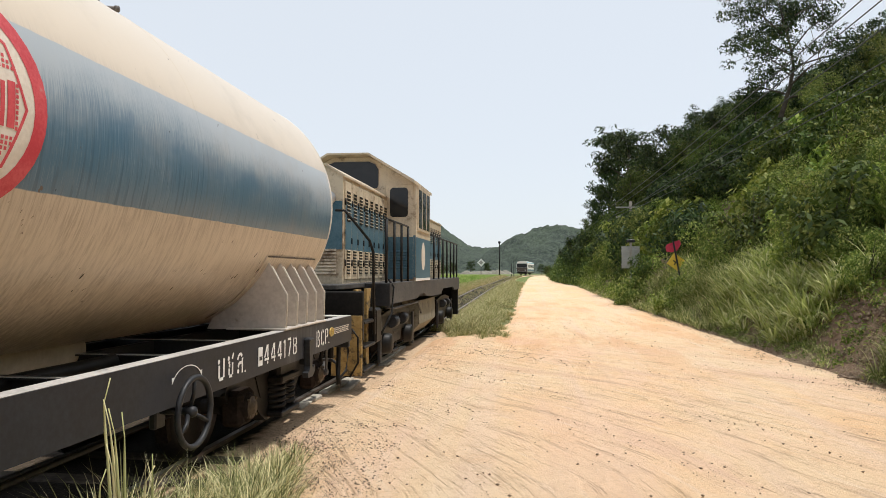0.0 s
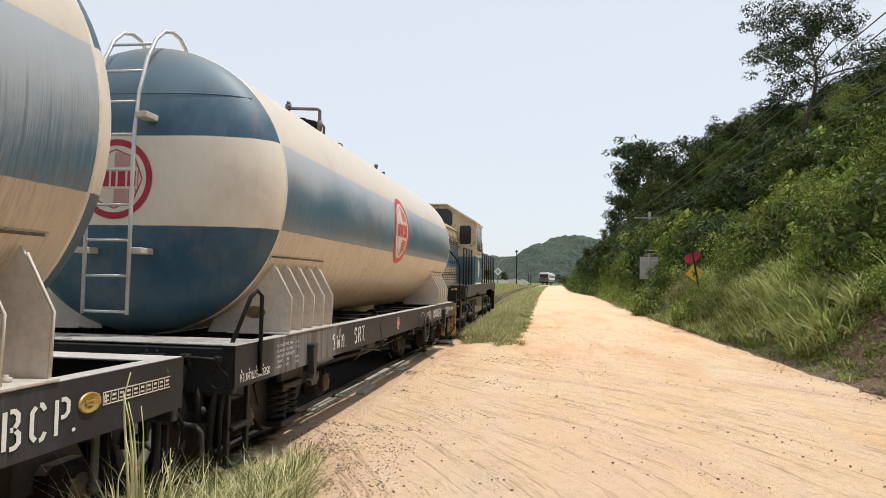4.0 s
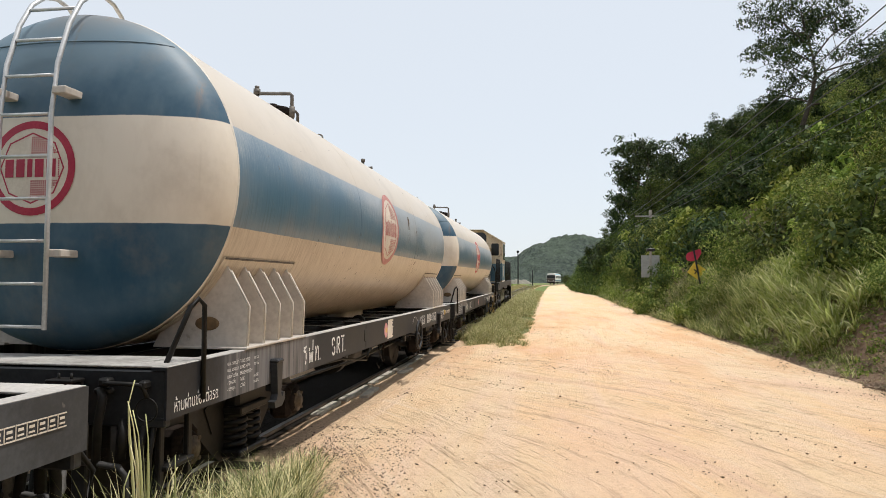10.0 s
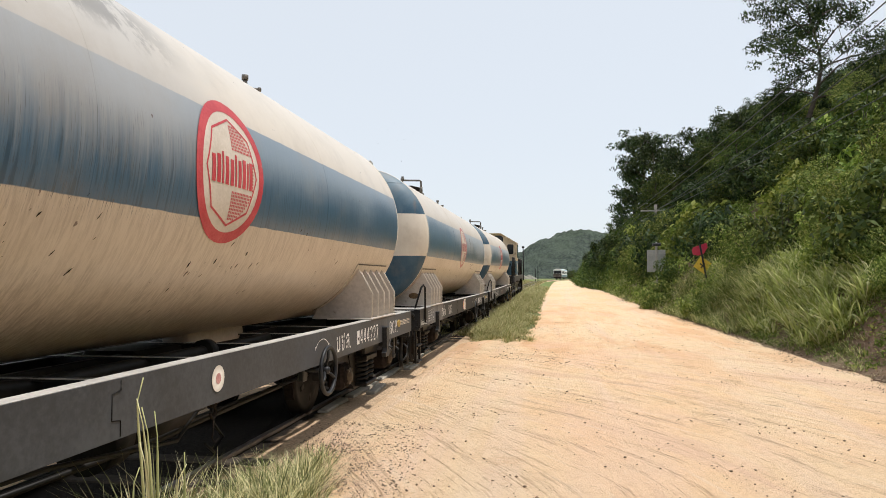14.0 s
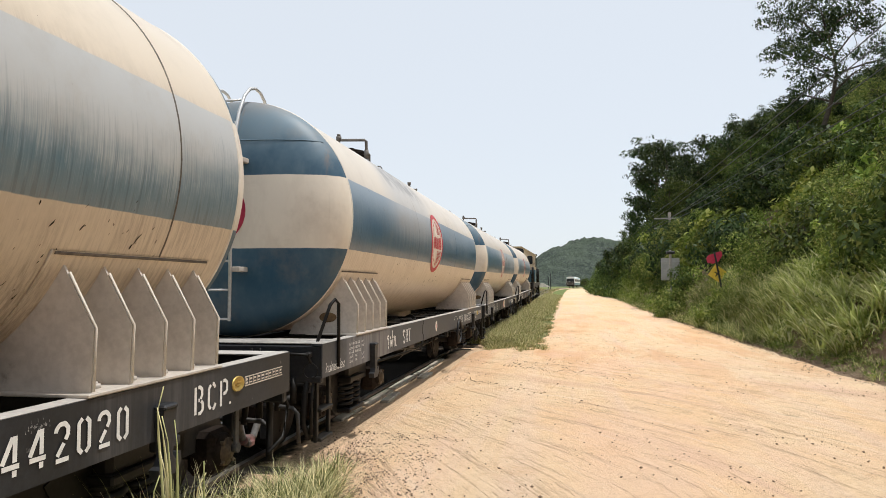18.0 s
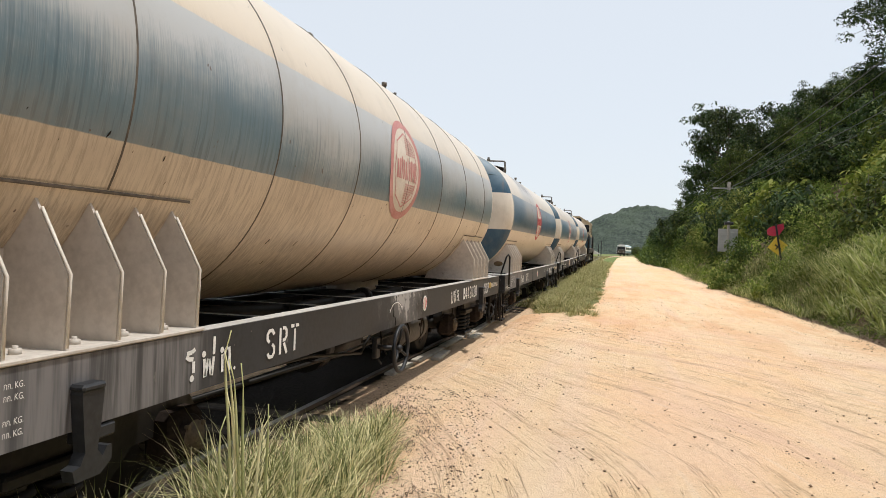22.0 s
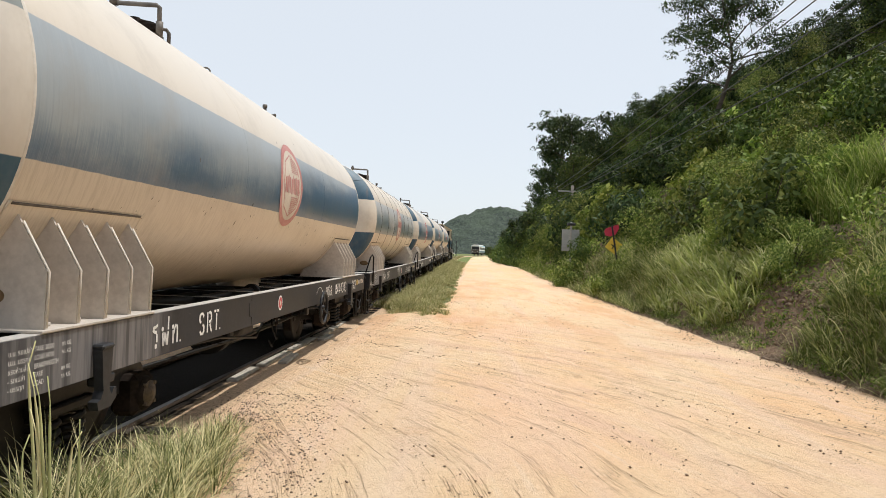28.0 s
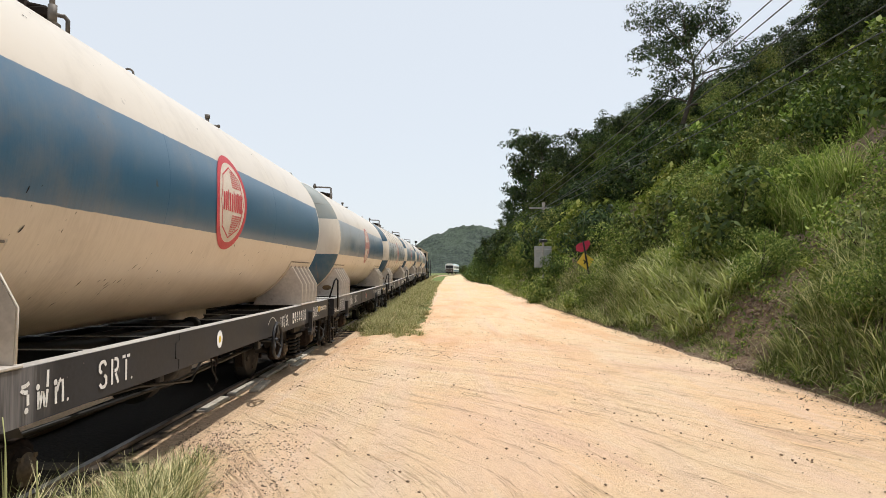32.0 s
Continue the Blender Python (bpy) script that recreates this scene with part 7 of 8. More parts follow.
def white_van():
    """Waits on the other side of the crossing; only its rear shows between two wagons."""
    v = thing("white_van", "white van rear with a red stop octagon beyond the train", "van")
    v.matrix_basis = pose(-10.05, 9.6, 0, 0, 0, 4)
    part("body", Build().box((0, 2.2, 1.10), (2.7, 4.4, 1.26), 0.06), M_WHITEPAINT, v)
    part("upper_body", Build().prism([(0.05, 1.73), (0.22, 2.6), (4.0, 2.6), (4.35, 1.73)], 0, -1.28, 1.28), M_WHITEPAINT, v)
    part("rear_window", Build().box((0, 0.09, 2.12), (2.2, 0.03, 0.55), 0.01, pose(0, 0, 0, -11)), M_GLASS_DARK, v, "dark rear window")
    octo = [(0.35 + 0.47 * math.cos(a), 1.12 + 0.47 * math.sin(a)) for a in [math.pi / 8 + k * math.pi / 4 for k in range(8)]]
    o = part("stop_octagon", Build().prism(octo, 1, -0.006, 0.0), M_STOP, v, "red stop octagon")
    ring = [(0.35 + 0.445 * math.cos(a), -0.009, 1.12 + 0.445 * math.sin(a)) for a in [math.pi / 8 + k * math.pi / 4 for k in range(8)]]
    part("octagon_line", Build().tube(ring, 0.012, 4, True), M_WHITEPAINT, o)
    part("stop_word", lettering("หยุด", 0.26, M_WHITEPAINT, (0.03, -0.012, 1.04), along=(1, 0, 0)), M_WHITEPAINT, o, "white Thai word")
    part("bumper", Build().box((0, -0.05, 0.46), (2.5, 0.16, 0.18), 0.04), M_BLACK, v)
    for x in (-1.05, 1.05):
        for y in (0.9, 3.5):
            part("wheel", Build().cyl((x - 0.11, y, 0.32), (x + 0.11, y, 0.32), 0.32, 24), M_RUBBER, v)


# ---- plants ----
def leaf_cloud(rng, centres, radii, counts, size, squash=0.8, droop=0.3):
    """Many small folded leaves round the given centres: points and faces."""
    c = np.repeat(np.asarray(centres, float), counts, axis=0)
    r = np.repeat(np.asarray(radii, float), counts)
    n = len(c)
    d = rng.normal(size=(n, 3))
    d /= np.linalg.norm(d, axis=1)[:, None]
    rad = r * rng.uniform(0.25, 1.0, n) ** 0.45
    p = c + d * rad[:, None] * np.array([1, 1, squash])
    nrm = d * 0.9 + rng.normal(size=(n, 3)) * 0.45 + np.array([0, 0, 0.35])
    nrm /= np.linalg.norm(nrm, axis=1)[:, None]
    a = np.cross(nrm, rng.normal(size=(n, 3)))
    a /= np.linalg.norm(a, axis=1)[:, None]
    a[:, 2] -= droop
    b = np.cross(nrm, a)
    s = size * rng.uniform(0.6, 1.4, n)[:, None]
    fold = nrm * s * 0.18
    v = np.stack([p - a * s, p + b * s * 0.45 + fold, p + a * s, p - b * s * 0.45 + fold], 1).reshape(-1, 3)
    f = np.arange(n * 4).reshape(-1, 4)
    return v, f


def cloud_mesh(name, v, f, mat):
    me = bpy.data.meshes.new(name)
    me.vertices.add(len(v))
    me.vertices.foreach_set("co", np.asarray(v, np.float32).ravel())
    k = f.shape[1]
    me.loops.add(f.size)
    me.loops.foreach_set("vertex_index", f.astype(np.int32).ravel())
    me.polygons.add(len(f))
    me.polygons.foreach_set("loop_start", np.arange(0, f.size, k, dtype=np.int32))
    me.update(calc_edges=True)
    me.materials.append(mat)
    return me


def worn_bank(x, y):
    """The narrow slip where the bank has slid and bare earth shows."""
    u = min(max(((x - 5.2) * 2.2 + (y - 11.9) * 2.2) / 9.7, 0.0), 1.0)
    off = math.hypot(x - 5.2 - 2.2 * u, y - 11.9 - 2.2 * u)
    hollow = math.hypot((x - 6.0) * 1.5, (y - 13.6) * 0.8)
    wave = 1 + 0.5 * noise.noise((x * 2.0, y * 2.0, 6.0))
    return off < (0.30 - 0.12 * u) * wave or hollow < 0.32 * wave


def wood_top(x, y):
    """Height that the crowns of the wood reach as the slope climbs."""
    a = x / y
    return 1.6 + y * (0.25 + 0.035 * smooth(0.34, 0.40, a) + 0.80 * max(a - 0.40, 0.0))


def tree(seed, height, crown, leaf, mat, leaves=3600, bare=0.35, lean=0.0, open_crown=0.0):
    """A tapered, wandering trunk that forks into limbs and twigs, each twig with its own tuft of leaves; the parts' meshes."""
    rng = np.random.default_rng(seed)
    b = Build()
    r0 = height * (0.020 - 0.022 * open_crown)
    stop = 0.80

    def wander(u):
        return Vector((lean * height * u * u + 0.07 * height * noise.noise((seed, u * 2.3, 0)), 0.07 * height * noise.noise((seed, u * 2.3, 4)), height * stop * u))
    trunk = [wander(k / 8) for k in range(9)]
    b.tube(trunk, r0, 9, radii=[r0 * (1.25 - 1.0 * k / 8) for k in range(9)])
    tips, sizes = [], []
    n = 13
    for k in range(n):
        u = bare / stop + (1.0 - bare / stop) * (k + rng.uniform(0, 0.9)) / n
        base = wander(min(u, 1.0))
        ang = k * 2.4 + rng.uniform(-0.7, 0.7)
        share = (u - bare / stop) / (1 - bare / stop)
        reach = crown * math.sqrt(max(0.08, 1 - (0.85 * share - 0.15) ** 2)) * rng.uniform(0.5, 1.02)
        rise = height * rng.uniform(0.05, 0.20) * (0.6 + 0.6 * share)
        end = base + Vector((math.cos(ang) * reach, math.sin(ang) * reach, rise))
        mid = base.lerp(end, 0.5) + Vector((rng.uniform(-0.1, 0.1) * reach, rng.uniform(-0.1, 0.1) * reach, rise * 0.25))
        b.tube([base, mid, end], 0.05, 6, radii=[r0 * 0.40, r0 * 0.25, r0 * 0.08])
        for q in range(6):
            along = rng.uniform(0.35, 1.0)
            root = base.lerp(mid, along * 2) if along < 0.5 else mid.lerp(end, along * 2 - 1)
            out = Vector((math.cos(ang), math.sin(ang), 0.25)) * reach * rng.uniform(0.05, 0.25) + Vector(rng.normal(size=3)) * crown * 0.20
            tip = root + out
            b.tube([root, root.lerp(tip, 0.55) + Vector((0, 0, 0.04 * crown)), tip], 0.02, 4, radii=[r0 * 0.14, r0 * 0.09, r0 * 0.04])
            tips.append(tip)
            sizes.append(crown * rng.uniform(0.11, 0.30) * (1 - 0.35 * open_crown))
            if open_crown < 0.2:
                tips.append(root + Vector(rng.normal(size=3)) * crown * 0.10)
                sizes.append(crown * rng.uniform(0.16, 0.28))
    for q in range(5):
        tips.append(trunk[-1] + Vector((rng.normal() * crown * 0.22, rng.normal() * crown * 0.22, height * rng.uniform(0.02, 0.15))))
        sizes.append(crown * rng.uniform(0.14, 0.26))
    w = np.array(sizes) ** 2
    counts = np.maximum(6, (leaves * w / w.sum()) * rng.uniform(0.5, 1.5, len(w))).astype(int)
    v, f = leaf_cloud(rng, tips, sizes, counts, leaf, 0.62)
    return b.mesh("trunk", M_BARK), cloud_mesh("crown", v, f, mat)


def place_tree(meshes, x, y, z, turn, label, group, scale=1.0):
    t = thing("tree", label, "tree", group)
    t.matrix_basis = pose(x, y, z, 0, 0, turn)
    for name, me in zip(("trunk", "crown"), meshes):
        ob = new(name, me)
        ob.parent = t
        ob.scale = (scale, scale, scale)
    return t


def shrub(seed, radius, leaf, mat, leaves=900, tall=0.9):
    rng = np.random.default_rng(seed)
    b = Build()
    centres, radii = [], []
    for k in range(12):
        a = rng.uniform(0, 2 * math.pi)
        d = radius * rng.uniform(0.1, 0.75)
        h = radius * tall * rng.uniform(0.35, 1.25) * (1.1 - 0.5 * d / radius)
        end = Vector((math.cos(a) * d, math.sin(a) * d, h))
        b.tube([(0, 0, -0.15), (end.x * 0.4, end.y * 0.4, h * 0.55), end], 0.015, 5, radii=[0.022, 0.014, 0.006])
        centres.append(end)
        radii.append(radius * rng.uniform(0.20, 0.44))
    for k in range(3):
        centres.append(Vector((rng.uniform(-0.4, 0.4) * radius, rng.uniform(-0.4, 0.4) * radius, radius * 0.25)))
        radii.append(radius * 0.5)
    w = np.array(radii) ** 2
    counts = np.maximum(6, leaves * w / w.sum()).astype(int)
    v, f = leaf_cloud(rng, centres, radii, counts, leaf, 0.85)
    return b.mesh("stem", M_BARK), cloud_mesh("foliage", v, f, mat)


def grass_mesh(name, rng, pos, height, width, mat, lean=0.45, seg=3, jitter=0.35):
    """Bent tapering blades at the given feet."""
    n = len(pos)
    pos = np.asarray(pos, float)
    h = height * rng.uniform(1 - jitter, 1 + jitter, n) if np.isscalar(height) else height * rng.uniform(1 - jitter, 1 + jitter, n)
    ang = rng.uniform(0, 2 * math.pi, n)
    out = np.stack([np.cos(ang), np.sin(ang), np.zeros(n)], 1)
    side = np.stack([-np.sin(ang), np.cos(ang), np.zeros(n)], 1)
    bend = rng.uniform(0.2, 1.0, n) * lean * 2
    rows = []
    for k in range(seg + 1):
        u = k / seg
        c = pos + out * (h * bend * u * u)[:, None] + np.array([0, 0, 1.0]) * (h * (u - 0.28 * bend * u * u))[:, None]
        if k < seg:
            wd = (width * (1 - 0.75 * u) * np.ones(n))[:, None]
            rows += [c - side * wd, c + side * wd]
        else:
            rows.append(c)
    return blade_sheet(name, np.stack(rows, 1), seg, mat)


def blade_sheet(name, v, seg, mat):
    """Joins rows of blade edges, pairs with a point at the tip, into one mesh."""
    n, m = v.shape[:2]
    base = (np.arange(n) * m)[:, None]
    quads = []
    for k in range(seg - 1):
        quads.append(base + np.array([2 * k, 2 * k + 1, 2 * k + 3, 2 * k + 2]))
    last = base + np.array([2 * seg - 2, 2 * seg - 1, 2 * seg, 2 * seg])
    me = bpy.data.meshes.new(name)
    me.vertices.add(n * m)
    me.vertices.foreach_set("co", v.astype(np.float32).ravel())
    q = np.stack(quads, 1).reshape(-1, 4) if quads else np.zeros((0, 4), int)
    tri = last[:, :3]
    idx = np.concatenate([q.ravel(), tri.ravel()]).astype(np.int32)
    starts = np.concatenate([np.arange(len(q)) * 4, len(q) * 4 + np.arange(len(tri)) * 3]).astype(np.int32)
    me.loops.add(len(idx))
    me.loops.foreach_set("vertex_index", idx)
    me.polygons.add(len(starts))
    me.polygons.foreach_set("loop_start", starts)
    me.update(calc_edges=True)
    me.materials.append(mat)
    return me


def tussock_mesh(name, rng, spots, tall, per, half, mat, upright=0.0, belly=0.25):
    """Fountains of blades: each springs from its tussock's foot, leans outward and arches over."""
    spots = np.repeat(np.asarray(spots, float), per, axis=0)
    n = len(spots)
    length = np.repeat(np.asarray(tall, float), per) * rng.uniform(0.45, 1.15, n)
    ang = rng.uniform(0, 2 * math.pi, n)
    out = np.stack([np.cos(ang), np.sin(ang), np.zeros(n)], 1)
    twist = ang + rng.uniform(-0.6, 0.6, n)
    side = np.stack([-np.sin(twist), np.cos(twist), np.zeros(n)], 1)
    foot = spots + out * rng.uniform(0.0, 0.09, n)[:, None]
    tilt = rng.uniform(0.10, 0.95, n) * (1 - upright)
    curl = rng.uniform(0.7, 2.3, n) * (1 - 0.75 * upright)
    width = half * rng.uniform(0.6, 1.3, n)
    seg, rows, c = 5, [], foot
    for k in range(seg + 1):
        u = k / seg
        wd = (width * (1 - belly + belly * math.sin(math.pi * min(1.0, u * 1.3))) * (1 - u ** 2.2))[:, None] if k < seg else None
        if k < seg:
            rows += [c - side * wd, c + side * wd]
        else:
            rows.append(c)
        a = tilt + curl * (u + 0.5 / seg) ** 1.5
        c = c + (out * np.sin(a)[:, None] + np.array([0, 0, 1.0]) * np.cos(a)[:, None]) * (length / seg)[:, None]
    return blade_sheet(name, np.stack(rows, 1), seg, mat)


def tufts(rng, spots, per, spread):
    """Feet of blades round the given spots."""
    s = np.repeat(np.asarray(spots, float), per, axis=0)
    s[:, :2] += rng.normal(size=(len(s), 2)) * spread
    return s


def build_grass():
    rng = np.random.default_rng(11)
    # verge in front of the camera, beside the rail
    spots = []
    while len(spots) < 260:
        x, y = rng.uniform(-2.25, -0.9), rng.uniform(1.2, 7.0)
        edge = -1.30 - 0.20 * (y - 3.0) if y > 3 else -1.2
        thin = 0.75 * smooth(5.0, 7.0, y)
        if x < edge + 0.25 * noise.noise((x * 3, y * 3, 0)) and noise.noise((x * 2.2, y * 2.2, 6)) > -0.12 + thin:
            spots.append((x, y, -0.01))
    feet = np.array(spots)
    hgt = 0.13 + 0.52 * np.clip((6.4 - feet[:, 1]) / 3.0, 0, 1) * np.clip((-1.20 - feet[:, 0]) / 0.5, 0.15, 1)
    tagged(new("verge_grass", tussock_mesh("verge_grass", rng, feet, hgt, 30, 0.0036, M_GRASS_DRY, 0.30, 0.1)), "dry yellow-green grass beside the rail", "grass", kind="stuff")
    spots = [(x, y, 0.012) for x, y in ((rng.uniform(-2.5, -0.95), rng.uniform(2.0, 6.6)) for k in range(420)) if x < -1.0 - 0.22 * (y - 3.0) + 0.3 * noise.noise((x * 2, y * 2, 1))]
    feet = tufts(rng, spots, 5, 0.06)
    tagged(new("dry_litter", grass_mesh("dry_litter", rng, feet, 0.045, 0.0045, M_LITTER, 1.9, 3, 0.6)), "brown dry stalks and litter on the sand", "litter", kind="stuff")
    # one clump of stout pale stalks, most of them broken off at the top
    b = Build()
    for k, (dx, dy, h, lean, hook) in enumerate(((-0.02, 0.0, 1.18, -0.09, 0.05), (0.0, 0.02, 1.06, -0.07, -0.02), (0.03, 0.0, 1.03, -0.05, -0.03), (0.05, 0.02, 1.00, -0.04, -0.02), (-0.04, -0.02, 0.74, -0.10, 0.05), (0.09, 0.0, 0.76, 0.02, 0.06), (0.13, -0.01, 0.80, 0.03, 0.0), (0.02, -0.03, 0.86, -0.06, -0.02))):
        foot, pts = Vector((-1.90 + dx, 3.12 + dy, -0.03)), []
        for q in range(9):
            u = q / 8
            e = max(0.0, u - 0.80) / 0.20
            pts.append(foot + Vector((lean * h * u + hook * h * e * e, 0.03 * math.sin(3 * u + k), h * (u - 0.10 * abs(hook) * 10 * e * e * 0.5))))
        b.tube(pts, 0.008, 6, radii=[0.0095 * (1 - 0.4 * q / 8) if q < 7 else 0.003 for q in range(9)])
    tagged(new("reed_clump", b.mesh("reed_clump", M_REED)), "stout pale weed stalks standing in the verge", "weed")
    feet = [(-1.90 + rng.normal(0, 0.07), 3.12 + rng.normal(0, 0.05), -0.02) for k in range(7)]
    tagged(new("reed_blades", tussock_mesh("reed_blades", rng, feet, [0.85] * 7, 14, 0.005, M_GRASS_DRY, 0.45)), "dry arching blades round the weed stalks", "weed", kind="stuff")
    # strip between road and track
    spots = []
    while len(spots) < 3600:
        y = 16.9 + 62 * rng.uniform() ** 1.6
        x = rng.uniform(-2.35, road_left(y) + 0.25)
        out = min(road_left(y) + 0.25 - x + 0.85 * noise.noise((5.2, y * 0.8, 0.0)), (y - 17.5 + 3.0 * noise.noise((x * 1.4, 8.0, 0.0)) + 1.6 * noise.noise((x * 4.0, 2.0, 0.0))) * 0.5)
        out *= 0.8 + 0.7 * noise.noise((x * 2.2, y * 1.6, 9.0))
        if rng.uniform() < out / 0.6:
            spots.append((x, y, track_z(y) - 0.02, min(1.1, 0.30 + 0.8 * out)))
    spots = np.array(spots)
    hgt = (0.42 + 0.18 * np.sin(spots[:, 1] * 1.7) * np.sin(spots[:, 0] * 3)) * spots[:, 3]
    tagged(new("strip_grass", tussock_mesh("strip_grass", rng, spots[:, :3], hgt, 18, 0.0065, M_GRASS_MOWN, 0.05, 0.1)), "rough yellowish grass strip between road and track", "grass", kind="stuff")
    # low growth on the track itself
    spots = []
    while len(spots) < 4600:
        y = 19 + 110 * rng.uniform() ** 1.3
        o = rng.uniform(-2.6, 1.2)
        if abs(abs(o) - 0.535) > 0.12 and noise.noise((o * 2, y * 0.6, 2.0)) > -0.5:
            spots.append((track_x(y) + o, y, track_z(y) - 0.01))
    feet = tufts(rng, spots, 11, 0.12)
    far = np.clip(np.abs(feet[:, 0] + 3.4) - 0.5, 0, 1)
    tagged(new("track_grass", grass_mesh("track_grass", rng, feet, 0.07 + 0.24 * far, 0.011, M_GRASS_MOWN, 0.5, 3, 0.5)), "thin grass growing through the track", "grass", kind="stuff")
    # field beyond the track
    spots = [(x, y, land(x, y)) for x, y in ((rng.uniform(-30, -5.2), 20 + 130 * rng.uniform() ** 1.3) for k in range(2600))]
    feet = tufts(rng, spots, 9, 0.35)
    tagged(new("field_grass", grass_mesh("field_grass", rng, feet, 0.38, 0.03, M_FIELD, 0.5, 3)), "green rough grass of the open field", "grass", kind="stuff")
    # tussocks on the bank, each kind in its own stretch of the slope
    plots = (("pale_bank_grass", M_GRASS_PALE, 210, (14.6, 21.6), (0.40, 2.1), 0.95, 34, 0.019, 0.0, "light green broad-bladed grass tussocks on the bank"),
             ("mound_grass", M_GRASS_OLIVE, 260, (6.6, 11.7), (0.20, 2.6), 0.95, 52, 0.0085, 0.0, "arching olive grass heaped over the road's edge"),
             ("upright_grass", M_GRASS, 60, (14.6, 17.0), (2.7, 3.8), 1.15, 46, 0.010, 0.5, "tall upright bright green grass high on the bank"),
             ("fine_grass", M_GRASS_OLIVE, 230, (20.5, 31.0), (0.0, 1.9), 0.95, 60, 0.0075, 0.15, "fine olive grass with bent tips on the bank"),
             ("slope_grass", M_GRASS, 95, (9.0, 42.0), (1.6, 7.5), 0.95, 44, 0.011, 0.15, "loose green grass tussocks between the bushes"),
             ("foot_grass", M_GRASS_OLIVE, 230, (10.8, 22.0), (0.10, 0.75), 0.34, 34, 0.006, 0.1, "low olive grass plants at the foot of the bank"),
             ("far_bank_grass", M_GRASS_OLIVE, 240, (30.0, 75.0), (0.05, 1.3), 0.62, 40, 0.008, 0.2, "olive grass along the foot of the far bank"))
    for name, mat, n, (y0, y1), (d0, d1), height, per, half, upright, label in plots:
        spots, tall = [], []
        while len(spots) < n:
            y, d = rng.uniform(y0, y1), d0 + (d1 - d0) * rng.uniform() ** 0.85
            x = road_edge(y) + d
            if noise.noise((x * 0.8, y * 0.6, n * 0.37)) < -0.30 or worn_bank(x, y) or (24.5 < y < 29 and abs(x - 0.187 * y) < 0.7 and d > 0.9) or (y < 35 and y > 31 and abs(x - 0.1395 * y) < 0.7):
                continue
            spots.append((x, y, land(x, y) - 0.04))
            tall.append(height * rng.uniform(0.6, 1.25) * (0.72 + 0.28 * smooth(0.2, 1.0, d)))
        tagged(new(name, tussock_mesh(name, rng, spots, tall, per, half, mat, upright)), label, "grass", kind="stuff")
    # creepers and low leaves that cover the slope
    for name, n, mat, size, lift, far in (("ground_cover", 80000, M_LEAF_D, 0.040, 0.35, 7.0), ("creeper_cover", 76000, M_LEAF_C, 0.052, 0.65, 9.0), ("undergrowth", 64000, M_LEAF_A, 0.095, 1.3, 26.0)):
        c = []
        while len(c) < n // 20:
            y = 3.5 + 75 * rng.uniform() ** (1.5 if far < 20 else 1.0)
            d = ((0.65 if y < 28 else 0.15) if far < 20 else 5.0) + far * rng.uniform() ** 1.2
            x = road_edge(y) + d
            if worn_bank(x, y) or (name == "creeper_cover" and d < 1.6 and y < 26):
                continue
            if noise.noise((x * 0.55, y * 0.42, size * 100)) > (0.02 if name == "creeper_cover" else -0.2):
                c.append((x, y, land(x, y) + rng.uniform(0.0, lift)))
        v, f = leaf_cloud(rng, c, rng.uniform(0.25, 0.6, len(c)) * (1 if far < 20 else 2.0), [20] * len(c), size, 0.6)
        tagged(new(name, cloud_mesh(name, v, f, mat)), "low leafy creepers covering the slope" if far < 20 else "dim undergrowth below the trees", "undergrowth", kind="stuff")
    # thicket that closes the far end of the bank
    c = []
    while len(c) < 1500:
        y, d = 62 + 80 * rng.uniform(), -0.1 + 9.0 * rng.uniform() ** 1.3
        x = road_edge(y) + d
        if noise.noise((x * 0.35, y * 0.22, 51.0)) > -0.45:
            c.append((x, y, land(x, y) + rng.uniform(0.1, 0.5 + 2.2 * smooth(0.2, 2.5, d))))
    v, f = leaf_cloud(rng, c, rng.uniform(0.5, 1.1, len(c)), [38] * len(c), 0.11, 0.7)
    tagged(new("far_thicket", cloud_mesh("far_thicket", v, f, M_LEAF_A)), "green bushes crowding the far end of the bank", "undergrowth", kind="stuff")
    # litter and ragged tufts where bank and road meet
    spots = [(road_edge(y) + rng.normal(0.25, 0.40), y, 0.0) for y in 3 + 60 * rng.uniform(0, 1, 1800) ** 1.4]
    spots = [(x, y, max(land(x, y), track_z(y)) + 0.01) for x, y, z in spots]
    feet = tufts(rng, spots, 6, 0.08)
    tagged(new("edge_litter", grass_mesh("edge_litter", rng, feet, 0.035, 0.005, M_LITTER, 1.8, 3, 0.6)), "brown litter along the foot of the bank", "litter", kind="stuff")
    # weeds and matted straw on the foot of the slope
    c = []
    while len(c) < 950:
        y, d = 5 + 24 * rng.uniform() ** 1.3, 0.15 + 1.7 * rng.uniform()
        x = road_edge(y) + d
        if noise.noise((x * 1.1, y * 0.9, 31.0)) > -0.1 and not worn_bank(x, y):
            c.append((x, y, land(x, y) + rng.uniform(0.02, 0.14)))
    v, f = leaf_cloud(rng, c, rng.uniform(0.10, 0.26, len(c)), [34] * len(c), 0.026, 0.6)
    tagged(new("foot_weeds", cloud_mesh("foot_weeds", v, f, M_LEAF_D)), "small olive weeds at the foot of the bank", "weeds", kind="stuff")
    spots = [(road_edge(y) + d, y, 0.0) for y, d in zip(5 + 26 * rng.uniform(0, 1, 1500) ** 1.3, rng.uniform(0.0, 1.9, 1500))]
    spots = [(x, y, land(x, y) + 0.01) for x, y, z in spots if noise.noise((x * 0.9, y * 0.7, 41.0)) > -0.15]
    feet = tufts(rng, spots, 12, 0.12)
